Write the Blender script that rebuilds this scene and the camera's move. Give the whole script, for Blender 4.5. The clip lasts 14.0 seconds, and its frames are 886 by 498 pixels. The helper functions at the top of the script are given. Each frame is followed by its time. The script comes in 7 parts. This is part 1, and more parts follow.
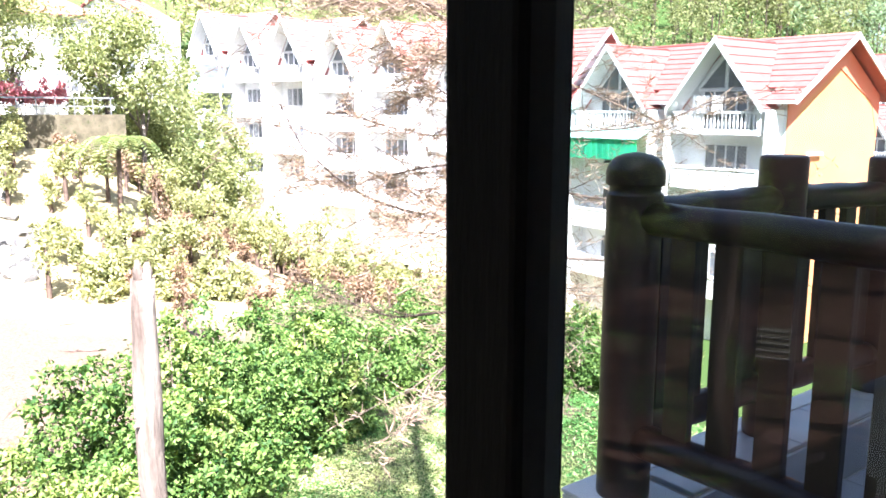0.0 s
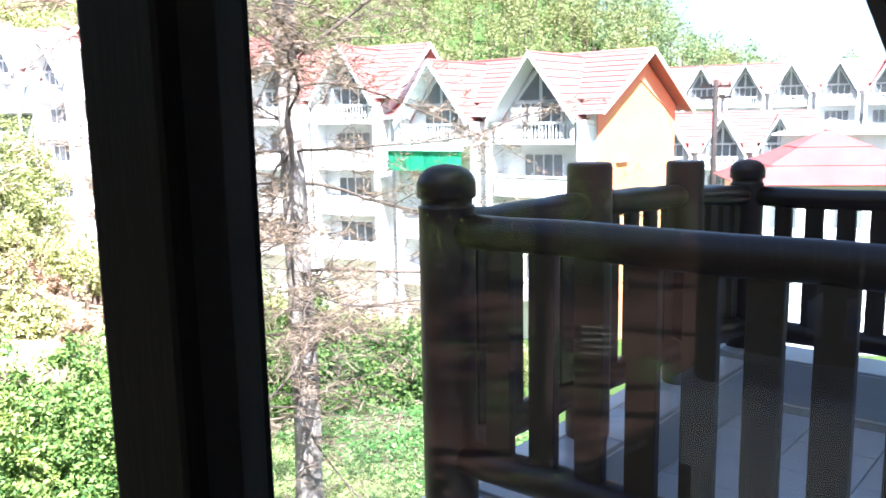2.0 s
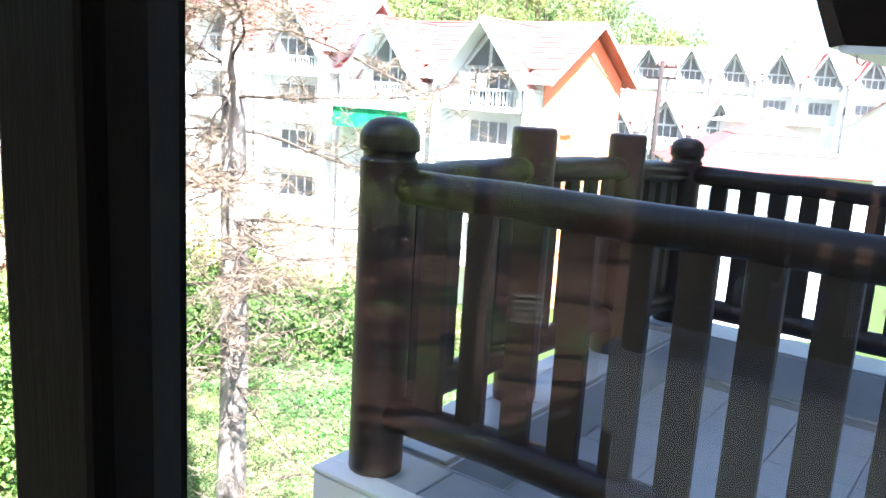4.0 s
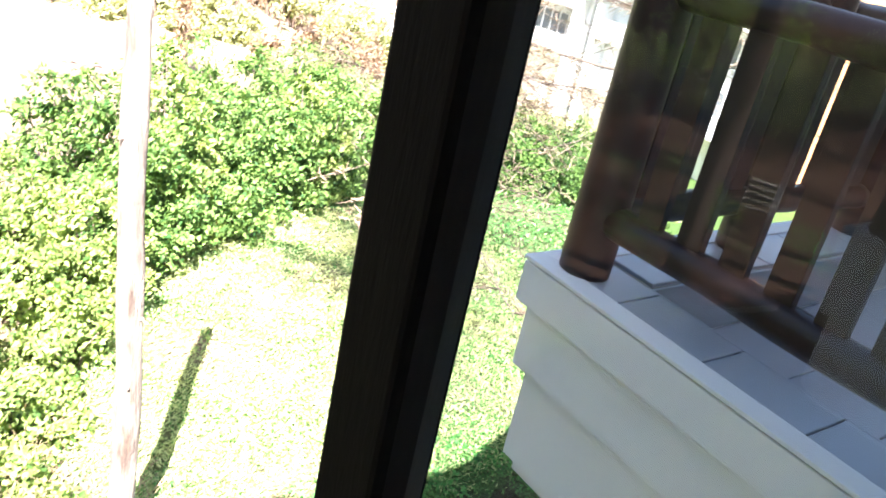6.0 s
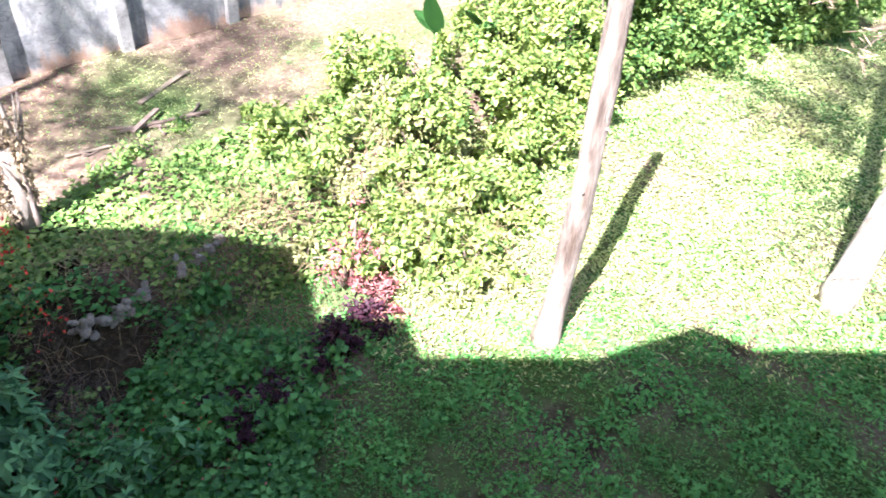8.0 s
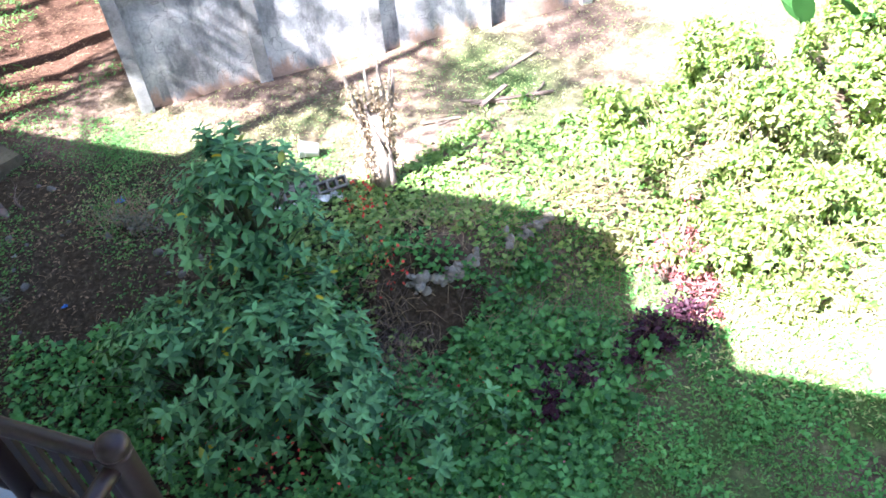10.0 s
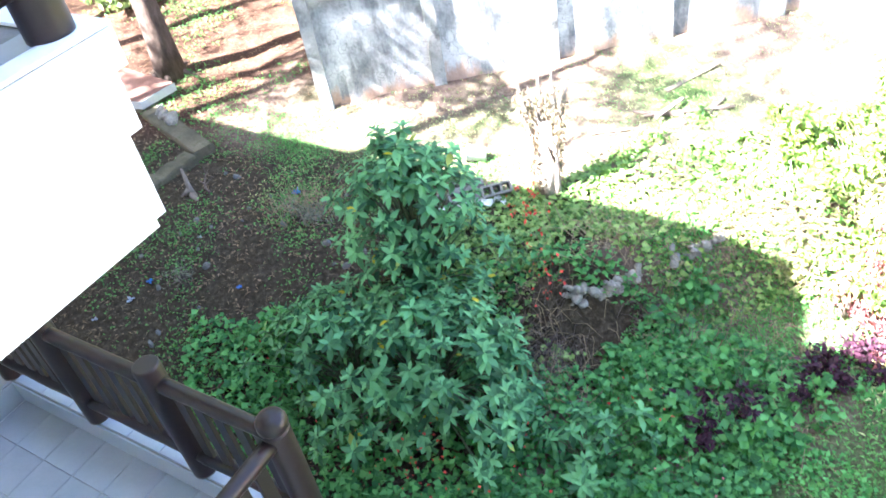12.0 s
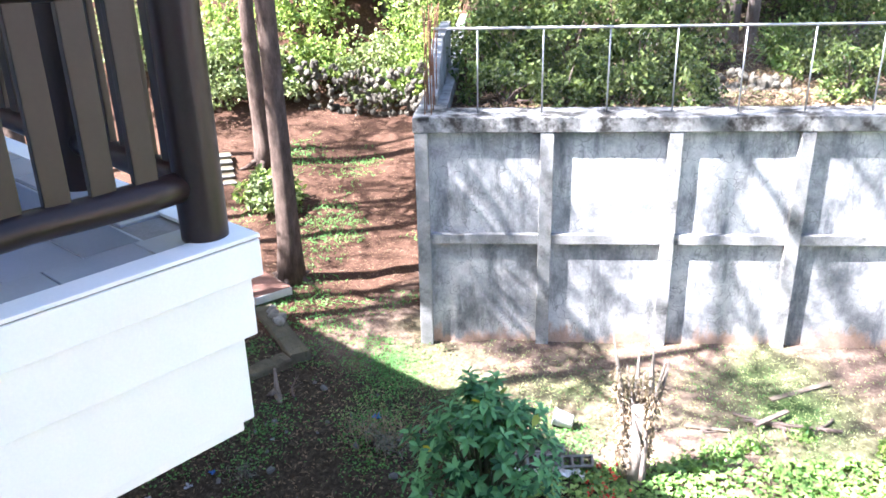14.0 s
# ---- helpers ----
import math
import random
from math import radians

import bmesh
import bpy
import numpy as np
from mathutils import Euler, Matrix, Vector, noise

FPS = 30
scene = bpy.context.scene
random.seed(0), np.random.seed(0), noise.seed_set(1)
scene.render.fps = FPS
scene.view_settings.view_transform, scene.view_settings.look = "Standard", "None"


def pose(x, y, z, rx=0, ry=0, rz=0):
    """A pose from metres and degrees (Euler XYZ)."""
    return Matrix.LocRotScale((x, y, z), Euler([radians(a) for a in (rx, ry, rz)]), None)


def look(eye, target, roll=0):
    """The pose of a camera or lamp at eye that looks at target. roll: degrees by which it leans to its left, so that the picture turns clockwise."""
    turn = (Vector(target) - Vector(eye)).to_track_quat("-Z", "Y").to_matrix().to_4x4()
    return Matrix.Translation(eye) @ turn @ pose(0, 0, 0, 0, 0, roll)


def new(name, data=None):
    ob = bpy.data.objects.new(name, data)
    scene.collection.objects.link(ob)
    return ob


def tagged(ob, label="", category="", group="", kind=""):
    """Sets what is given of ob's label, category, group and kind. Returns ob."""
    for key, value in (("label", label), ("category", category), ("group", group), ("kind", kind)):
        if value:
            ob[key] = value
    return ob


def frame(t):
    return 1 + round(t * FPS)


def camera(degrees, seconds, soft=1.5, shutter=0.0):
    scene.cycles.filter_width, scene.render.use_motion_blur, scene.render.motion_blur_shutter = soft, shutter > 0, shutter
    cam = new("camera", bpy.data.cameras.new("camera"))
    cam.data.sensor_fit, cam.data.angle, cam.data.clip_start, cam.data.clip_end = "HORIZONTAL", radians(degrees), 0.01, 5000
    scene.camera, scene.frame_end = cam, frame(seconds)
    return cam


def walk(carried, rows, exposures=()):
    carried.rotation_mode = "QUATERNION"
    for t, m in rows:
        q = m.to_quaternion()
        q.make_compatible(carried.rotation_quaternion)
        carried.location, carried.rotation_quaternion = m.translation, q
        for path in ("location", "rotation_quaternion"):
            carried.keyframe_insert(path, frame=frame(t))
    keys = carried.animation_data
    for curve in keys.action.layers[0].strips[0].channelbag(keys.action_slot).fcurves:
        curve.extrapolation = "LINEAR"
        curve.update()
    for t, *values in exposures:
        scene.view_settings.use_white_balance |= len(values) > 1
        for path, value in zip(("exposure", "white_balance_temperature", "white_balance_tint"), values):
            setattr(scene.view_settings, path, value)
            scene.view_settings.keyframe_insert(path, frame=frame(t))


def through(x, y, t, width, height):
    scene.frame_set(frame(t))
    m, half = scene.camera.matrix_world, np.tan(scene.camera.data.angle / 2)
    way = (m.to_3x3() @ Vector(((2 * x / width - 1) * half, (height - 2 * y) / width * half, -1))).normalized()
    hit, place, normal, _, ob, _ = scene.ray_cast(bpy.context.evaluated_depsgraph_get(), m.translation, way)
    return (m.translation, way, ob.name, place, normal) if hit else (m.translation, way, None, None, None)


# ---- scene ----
cam = camera(57.7, 14.0, 1.6, 0.2)
PATH = [
    (0, (0.203, 0.172, 7.124), (1.394, 1.742, 6.781), 0.1),
    (0.5, (0.234, 0.178, 7.126), (1.499, 1.689, 6.783), -0.0),
    (1, (0.252, 0.18, 7.125), (1.604, 1.617, 6.8), -0.4),
    (1.5, (0.281, 0.188, 7.12), (1.682, 1.577, 6.791), -1.0),
    (2, (0.315, 0.207, 7.119), (1.81, 1.499, 6.808), -1.1),
    (2.2, (0.322, 0.214, 7.121), (1.846, 1.47, 6.808), -1.1),
    (4.3, (0.33, 0.22, 7.085), (1.901, 1.383, 6.661), 4.1),
    (4.5, (0.331, 0.186, 7.071), (1.856, 1.395, 6.61), 4.3),
    (5, (0.298, 0.167, 7.009), (1.697, 1.47, 6.424), 7.4),
    (5.5, (0.255, 0.147, 6.988), (1.514, 1.532, 6.283), 10.3),
    (6, (0.258, 0.191, 6.969), (1.409, 1.602, 6.142), 12.3),
    (6.5, (0.217, 0.177, 6.93), (1.153, 1.64, 5.938), 13.8),
    (7, (0.142, 0.114, 6.945), (0.868, 1.601, 5.821), 12.6),
    (7.5, (0.083, 0.08, 6.944), (0.484, 1.586, 5.689), 7.9),
    (8, (0.077, 0.164, 6.883), (0.227, 1.668, 5.574), 4.8),
    (8.5, (-0.06, 0.184, 6.808), (-0.148, 1.692, 5.497), 2.7),
    (9, (-0.155, 0.193, 6.984), (-0.477, 1.67, 5.675), -0.6),
    (9.2, (-0.178, 0.179, 6.989), (-0.564, 1.654, 5.694), -1.5),
    (11.3, (-0.16, 0.163, 6.945), (-0.952, 1.31, 5.511), -14.1),
    (11.5, (-0.165, 0.162, 6.943), (-0.989, 1.317, 5.534), -13.9),
    (12, (-0.199, 0.174, 6.949), (-1.133, 1.389, 5.665), -11.3),
    (12.5, (-0.207, 0.169, 6.963), (-1.253, 1.43, 5.816), -9.2),
    (13, (-0.194, 0.158, 6.989), (-1.303, 1.459, 5.951), -6.4),
    (13.5, (-0.198, 0.154, 7.011), (-1.41, 1.48, 6.131), -4.0),
    (14, (-0.229, 0.167, 7.002), (-1.485, 1.527, 6.247), -1.3),
]
# seconds, stops, white balance and tint
EXPOSURES = [(0, 3.1, 6200, 17), (2.2, 3.4, 6050, 17), (4.5, 3.92, 6250, 15), (5, 3.92, 6300, 15), (6.5, 3.5, 6650, 15), (7.5, 3.25, 6400, 17), (9, 3.05, 6000, 19),
             (11.3, 5.05, 6050, 12), (12, 4.8, 6050, 11), (12.5, 4.68, 6050, 11), (13, 4.36, 6050, 12), (13.5, 3.98, 6050, 14), (14, 3.68, 6050, 16)]
walk(cam, [(t, look(eye, target, lean)) for t, eye, target, lean in PATH], EXPOSURES)


# ---- world, sun ----
SUN_AZ = math.atan2(-0.507, -0.862)
SUN_EL = radians(52.1)
world = bpy.data.worlds.new("world")
scene.world = world
world.use_nodes = True
wn = world.node_tree.nodes
sky = wn.new("ShaderNodeTexSky")
sky.sky_type = "NISHITA"
sky.sun_disc = False
sky.sun_elevation = SUN_EL
sky.sun_rotation = SUN_AZ
sky.dust_density = 1.5
wn["Background"].inputs["Strength"].default_value = 0.06
world.node_tree.links.new(sky.outputs[0], wn["Background"].inputs["Color"])
sun_data = bpy.data.lights.new("sun", "SUN")
sun_data.energy, sun_data.angle, sun_data.color = 5.0, radians(0.55), (1.0, 0.965, 0.945)
sun = new("sun", sun_data)
sun.matrix_world = look((0, 0, 0), (0.507 * math.cos(SUN_EL), 0.862 * math.cos(SUN_EL), -math.sin(SUN_EL)))


# ---- materials ----
def material(name, rough=0.6, spec=0.4, metal=0.0):
    m = bpy.data.materials.new(name)
    m.use_nodes = True
    b = m.node_tree.nodes["Principled BSDF"]
    b.inputs["Roughness"].default_value = rough
    b.inputs["Specular IOR Level"].default_value = spec
    b.inputs["Metallic"].default_value = metal
    return m, m.node_tree, b


def node(nt, kind, **sockets):
    n = nt.nodes.new(kind)
    for k, v in sockets.items():
        n.inputs[k.replace("_", " ")].default_value = v
    return n


def noise_of(nt, scale, detail=5.0, rough=0.6, vector=None, coords="Object"):
    n = node(nt, "ShaderNodeTexNoise", Scale=scale, Detail=detail, Roughness=rough)
    if vector is None:
        vector = nt.nodes.new("ShaderNodeTexCoord").outputs[coords]
    nt.links.new(vector, n.inputs["Vector"])
    return n.outputs["Fac"]


def ramp(nt, fac, stops):
    r = nt.nodes.new("ShaderNodeValToRGB")
    r.color_ramp.elements[0].position, r.color_ramp.elements[0].color = stops[0][0], (*stops[0][1], 1)
    r.color_ramp.elements[1].position, r.color_ramp.elements[1].color = stops[-1][0], (*stops[-1][1], 1)
    for p, c in stops[1:-1]:
        e = r.color_ramp.elements.new(p)
        e.color = (*c, 1)
    nt.links.new(fac, r.inputs["Fac"])
    return r.outputs["Color"]


def blend(nt, fac, a, b, mode="MIX"):
    m = nt.nodes.new("ShaderNodeMix")
    m.data_type, m.blend_type = "RGBA", mode
    for socket, v in ((m.inputs[0], fac), (m.inputs[6], a), (m.inputs[7], b)):
        if isinstance(v, (int, float)):
            socket.default_value = v
        elif isinstance(v, tuple):
            socket.default_value = (*v, 1)
        else:
            nt.links.new(v, socket)
    return m.outputs[2]


def bump(nt, b, height, strength=0.3, distance=0.01):
    n = node(nt, "ShaderNodeBump", Strength=strength, Distance=distance)
    nt.links.new(height, n.inputs["Height"])
    nt.links.new(n.outputs[0], b.inputs["Normal"])


def surface(name, stops, scale=6.0, fine=60.0, rough=0.7, spec=0.35, bump_s=0.3, bump_d=0.01, stain=None, vector_scale=None, metal=0.0, grain_range=(0.75, 1.15)):
    """A two-scale noisy surface: large patches from the ramp, fine grain over it, optional stains."""
    m, nt, b = material(name, rough, spec, metal)
    vec = nt.nodes.new("ShaderNodeTexCoord").outputs["Object"]
    if vector_scale:
        mp = nt.nodes.new("ShaderNodeMapping")
        mp.inputs["Scale"].default_value = vector_scale
        nt.links.new(vec, mp.inputs["Vector"])
        vec = mp.outputs[0]
    big = noise_of(nt, scale, 6, 0.65, vec)
    small = noise_of(nt, fine, 4, 0.7, vec)
    col = ramp(nt, big, stops)
    grain = ramp(nt, small, [(0.25, (grain_range[0],) * 3), (0.75, (grain_range[1],) * 3)])
    col = blend(nt, 1.0, col, grain, "MULTIPLY")
    if stain:
        s = ramp(nt, noise_of(nt, stain[0], 7, 0.7, vec), [(stain[1], (0, 0, 0)), (stain[1] + 0.15, (1, 1, 1))])
        col = blend(nt, s, col, stain[2])
    nt.links.new(col, b.inputs["Base Color"])
    bump(nt, b, small, bump_s, bump_d)
    return m


def leaf_material(name, dark, light, through=0.35, rough=0.45, odd=None):
    """Leaves: a colour of their own each, some light passing through."""
    m, nt, b = material(name, rough + 0.1, 0.22)
    rnd = nt.nodes.new("ShaderNodeNewGeometry").outputs["Random Per Island"]
    stops = [(0.0, dark), (0.85, light)] if odd is None else [(0.0, dark), (0.8, light), (0.985, light), (0.995, odd)]
    col = ramp(nt, rnd, stops)
    patch = ramp(nt, noise_of(nt, 1.3, 3), [(0.3, (0.8, 0.85, 0.8)), (0.7, (1.15, 1.1, 1.0))])
    col = blend(nt, 1.0, col, patch, "MULTIPLY")
    nt.links.new(col, b.inputs["Base Color"])
    tr = nt.nodes.new("ShaderNodeBsdfTranslucent")
    nt.links.new(blend(nt, 1.0, col, (1.2, 1.3, 0.85), "MULTIPLY"), tr.inputs["Color"])
    mix = nt.nodes.new("ShaderNodeMixShader")
    mix.inputs[0].default_value = through
    nt.links.new(b.outputs[0], mix.inputs[1])
    nt.links.new(tr.outputs[0], mix.inputs[2])
    nt.links.new(mix.outputs[0], nt.nodes["Material Output"].inputs["Surface"])
    return m


WHITE_PAINT = surface("white_paint", [(0.3, (0.84, 0.84, 0.83)), (0.7, (0.89, 0.89, 0.88))], 1.2, 90, 0.75, 0.3, 0.12, 0.004,
                      (2.5, 0.70, (0.72, 0.71, 0.68)), grain_range=(0.96, 1.03))
BROWN_PAINT = surface("brown_log_paint", [(0.3, (0.016, 0.0095, 0.009)), (0.7, (0.028, 0.017, 0.016))], 3, 40, 0.36, 0.32, 0.15, 0.004)
SLAT_PAINT = surface("brown_slat_paint", [(0.3, (0.018, 0.012, 0.010)), (0.7, (0.030, 0.021, 0.017))], 3, 50, 0.45, 0.45, 0.15, 0.003)
SASH_WOOD = surface("dark_sash_wood", [(0.3, (0.006, 0.0045, 0.0035)), (0.7, (0.012, 0.009, 0.007))], 2, 30, 0.7, 0.04, 0.2, 0.003, None, (8, 8, 1))
SASH_BEAD = surface("varnished_glazing_bead", [(0.3, (0.010, 0.007, 0.006)), (0.7, (0.018, 0.013, 0.010))], 2, 30, 0.42, 0.22, 0.1, 0.002, None, (8, 8, 1))
TILE = surface("grey_floor_tile", [(0.3, (0.31, 0.345, 0.40)), (0.7, (0.39, 0.425, 0.48))], 2.0, 120, 0.28, 0.5, 0.05, 0.002, grain_range=(0.92, 1.05))
GROUT = surface("tile_grout", [(0.3, (0.20, 0.20, 0.20)), (0.7, (0.30, 0.30, 0.29))], 8, 120, 0.9)
CONCRETE = surface("weathered_concrete", [(0.30, (0.14, 0.14, 0.135)), (0.5, (0.28, 0.28, 0.275)), (0.7, (0.40, 0.395, 0.38))], 1.6, 45, 0.9, 0.2, 0.5, 0.015,
                   (2.2, 0.53, (0.07, 0.07, 0.068)))
COPING = surface("stained_coping", [(0.30, (0.10, 0.10, 0.095)), (0.5, (0.24, 0.24, 0.235)), (0.7, (0.42, 0.415, 0.40))], 2.2, 45, 0.9, 0.2, 0.5, 0.015, (3.1, 0.43, (0.035, 0.033, 0.03)))
MOSS_CONCRETE = surface("mossy_concrete", [(0.3, (0.055, 0.05, 0.032)), (0.7, (0.15, 0.13, 0.09))], 2, 40, 0.95, 0.2, 0.6, 0.02, (4, 0.55, (0.035, 0.045, 0.018)))
ROOM = surface("room_plaster", [(0.3, (0.30, 0.26, 0.21)), (0.7, (0.36, 0.31, 0.26))], 2, 60, 0.9)
ROOF_RED = surface("red_roof_tile", [(0.3, (0.33, 0.105, 0.095)), (0.7, (0.42, 0.16, 0.145))], 1.5, 14, 0.7, 0.3, 0.3, 0.03)
ROOF_SHEET = surface("red_roof_sheet", [(0.3, (0.34, 0.075, 0.07)), (0.7, (0.42, 0.11, 0.10))], 0.6, 10, 0.55, 0.4, 0.1, 0.02)
ORANGE = surface("orange_wall_paint", [(0.3, (0.68, 0.29, 0.125)), (0.7, (0.74, 0.35, 0.155))], 0.4, 12, 0.85, 0.25, 0.1, 0.02)
SALMON = surface("salmon_wall_paint", [(0.3, (0.72, 0.24, 0.14)), (0.7, (0.78, 0.28, 0.17))], 0.4, 12, 0.85, 0.25, 0.1, 0.02)
HOUSE_WHITE = surface("house_white_paint", [(0.3, (0.70, 0.71, 0.72)), (0.7, (0.80, 0.80, 0.80))], 0.5, 9, 0.85, 0.25, 0.1, 0.02, (0.7, 0.66, (0.5, 0.5, 0.5)))
HOUSE_GREY = surface("house_grey_panel", [(0.3, (0.46, 0.48, 0.51)), (0.7, (0.58, 0.60, 0.62))], 0.8, 9, 0.85)
TEAL_SHEET = surface("pale_teal_sheet", [(0.3, (0.36, 0.66, 0.60)), (0.7, (0.46, 0.74, 0.68))], 1, 12, 0.5)
WINDOW_DARK = surface("house_window_glass", [(0.3, (0.11, 0.125, 0.14)), (0.7, (0.20, 0.215, 0.235))], 0.5, 5, 0.12, 0.6, 0.02)
BARK = surface("pine_bark", [(0.3, (0.06, 0.042, 0.034)), (0.6, (0.145, 0.105, 0.085)), (0.8, (0.21, 0.165, 0.138))], 9, 50, 0.95, 0.15, 1.0, 0.03, None, (1, 1, 0.35))
GREY_BARK = surface("grey_dead_bark", [(0.3, (0.13, 0.105, 0.09)), (0.7, (0.26, 0.22, 0.195))], 7, 50, 0.95, 0.15, 0.9, 0.02, (5, 0.58, (0.08, 0.06, 0.05)), (1, 1, 0.3))
PALE_BARK = surface("pale_flaking_pine_bark", [(0.30, (0.17, 0.135, 0.12)), (0.48, (0.40, 0.345, 0.315)), (0.66, (0.56, 0.50, 0.465))], 6, 42, 0.95, 0.12, 1.0, 0.025, (4, 0.60, (0.10, 0.075, 0.065)), (1, 1, 0.4))
DEAD_WOOD = surface("bare_dead_wood", [(0.34, (0.08, 0.06, 0.05)), (0.50, (0.20, 0.168, 0.145)), (0.7, (0.34, 0.30, 0.265))], 5, 34, 0.9, 0.1, 1.0, 0.03, (6, 0.55, (0.13, 0.095, 0.07)), (1, 1, 0.15))
BLEACHED = surface("bleached_wood", [(0.32, (0.17, 0.14, 0.115)), (0.5, (0.32, 0.275, 0.235)), (0.7, (0.48, 0.43, 0.375))], 6, 40, 0.95, 0.1, 1.0, 0.02, None, (3, 3, 0.6))
TWIG = surface("dry_twig", [(0.3, (0.085, 0.062, 0.05)), (0.7, (0.17, 0.13, 0.11))], 6, 30, 0.95)
STEM = surface("green_stem", [(0.3, (0.035, 0.05, 0.022)), (0.7, (0.075, 0.09, 0.045))], 4, 30, 0.8)
STRAW = surface("dry_stalk", [(0.3, (0.22, 0.16, 0.09)), (0.7, (0.36, 0.28, 0.17))], 4, 30, 0.95)
STONE = surface("rubble_stone", [(0.3, (0.09, 0.09, 0.088)), (0.7, (0.22, 0.215, 0.205))], 5, 40, 0.9, 0.2, 0.6, 0.02, (3, 0.6, (0.14, 0.12, 0.09)))
GALV = surface("galvanised_pipe", [(0.3, (0.24, 0.25, 0.26)), (0.7, (0.36, 0.37, 0.38))], 5, 50, 0.45, 0.5, 0.1, 0.002, None, None, 0.6)
RUST = surface("rusty_bar", [(0.3, (0.16, 0.07, 0.04)), (0.7, (0.28, 0.14, 0.08))], 8, 40, 0.9)
GREEN_WIRE = surface("green_coated_wire", [(0.3, (0.03, 0.10, 0.07)), (0.7, (0.05, 0.15, 0.10))], 5, 40, 0.5)
BLUE_PLASTIC = surface("blue_plastic", [(0.3, (0.03, 0.14, 0.45)), (0.7, (0.06, 0.22, 0.60))], 5, 40, 0.4)
PALE_PLASTIC = surface("pale_litter", [(0.3, (0.26, 0.28, 0.31)), (0.7, (0.40, 0.42, 0.45))], 5, 40, 0.5)
PLANK = surface("old_plank", [(0.3, (0.12, 0.095, 0.07)), (0.7, (0.22, 0.18, 0.14))], 4, 40, 0.9, 0.2, 0.6, 0.01, None, (1, 6, 6))
PALE_STONE = surface("pale_fieldstone", [(0.3, (0.15, 0.14, 0.12)), (0.7, (0.36, 0.34, 0.30))], 5, 40, 0.9, 0.2, 0.6, 0.02, (3, 0.6, (0.16, 0.14, 0.11)))
DARK_STONE = surface("dark_mossy_stone", [(0.3, (0.055, 0.05, 0.042)), (0.7, (0.17, 0.155, 0.125))], 5, 40, 0.95, 0.15, 0.7, 0.02, (2.5, 0.55, (0.05, 0.065, 0.03)))
BLOCK = surface("hollow_block_concrete", [(0.3, (0.13, 0.13, 0.115)), (0.7, (0.25, 0.245, 0.22))], 6, 60, 0.95, 0.2, 0.6, 0.01)
SLAB_PAINT = surface("slab_edge_cement", [(0.3, (0.42, 0.42, 0.40)), (0.7, (0.54, 0.54, 0.52))], 3, 60, 0.9)
SLAB_RED = surface("brown_needle_slab", [(0.3, (0.12, 0.06, 0.045)), (0.7, (0.19, 0.10, 0.075))], 3, 60, 0.95)
POLE = surface("pole_wood", [(0.3, (0.03, 0.024, 0.022)), (0.7, (0.06, 0.046, 0.042))], 3, 20, 0.9)

GREEN_SHEET = leaf_material("green_translucent_sheet", (0.04, 0.46, 0.31), (0.07, 0.58, 0.41), 0.55)
LEAF_LAWN = leaf_material("lawn_leaf", (0.050, 0.160, 0.046), (0.15, 0.32, 0.105), 0.4)
LEAF_PALEGRASS = leaf_material("pale_grass_blade", (0.29, 0.35, 0.15), (0.54, 0.57, 0.32), 0.4)
LEAF_SHRUB = leaf_material("shrub_leaf", (0.034, 0.085, 0.020), (0.32, 0.40, 0.135), 0.38, 0.45, (0.36, 0.27, 0.17))
LEAF_HEDGE = leaf_material("hedge_leaf", (0.016, 0.058, 0.014), (0.155, 0.25, 0.07), 0.28)
LEAF_IVY = leaf_material("ivy_leaf", (0.022, 0.095, 0.030), (0.12, 0.33, 0.105), 0.32, 0.4)
# Lit copy of the ivy leaf: sunshine is mixed into its colour.
LEAF_IVY_SUNLIT = leaf_material("sunlit_ivy_leaf", (0.055, 0.14, 0.035), (0.29, 0.42, 0.145), 0.35, 0.4)
LEAF_WEED = leaf_material("lawn_weed_leaf", (0.05, 0.19, 0.05), (0.145, 0.39, 0.125), 0.4)
LEAF_TWIG = leaf_material("dry_pine_twig", (0.15, 0.105, 0.085), (0.34, 0.25, 0.205), 0.25)
LEAF_GREYDRY = leaf_material("grey_dry_leaf", (0.12, 0.115, 0.095), (0.26, 0.25, 0.215), 0.25)
LEAF_FEATHER = leaf_material("feathery_tree_leaf", (0.085, 0.115, 0.045), (0.33, 0.35, 0.175), 0.35)
LEAF_SHAG = leaf_material("bleached_dead_leaf", (0.10, 0.072, 0.052), (0.36, 0.285, 0.215), 0.25)
LEAF_BIG = leaf_material("broad_dark_leaf", (0.014, 0.062, 0.028), (0.15, 0.36, 0.165), 0.3, 0.36, (0.40, 0.36, 0.03))
LEAF_RED = leaf_material("red_leaf", (0.16, 0.035, 0.05), (0.38, 0.17, 0.18), 0.3)
LEAF_PURPLE = leaf_material("purple_leaf", (0.020, 0.008, 0.016), (0.055, 0.018, 0.035), 0.2)
FLOWER_RED = leaf_material("red_flower", (0.45, 0.03, 0.03), (0.65, 0.08, 0.06), 0.2)
FLOWER_PINK = leaf_material("pink_bract", (0.48, 0.13, 0.20), (0.66, 0.26, 0.32), 0.3)
LEAF_DRY = leaf_material("dry_brown_leaf", (0.13, 0.085, 0.06), (0.28, 0.19, 0.14), 0.25)
LEAF_BANANA = leaf_material("banana_leaf", (0.03, 0.11, 0.03), (0.06, 0.16, 0.045), 0.3)
LEAF_FAR = leaf_material("far_tree_leaf", (0.040, 0.082, 0.033), (0.16, 0.205, 0.092), 0.35)
LEAF_PINE = leaf_material("pine_hill_leaf", (0.11, 0.125, 0.055), (0.36, 0.36, 0.185), 0.32)
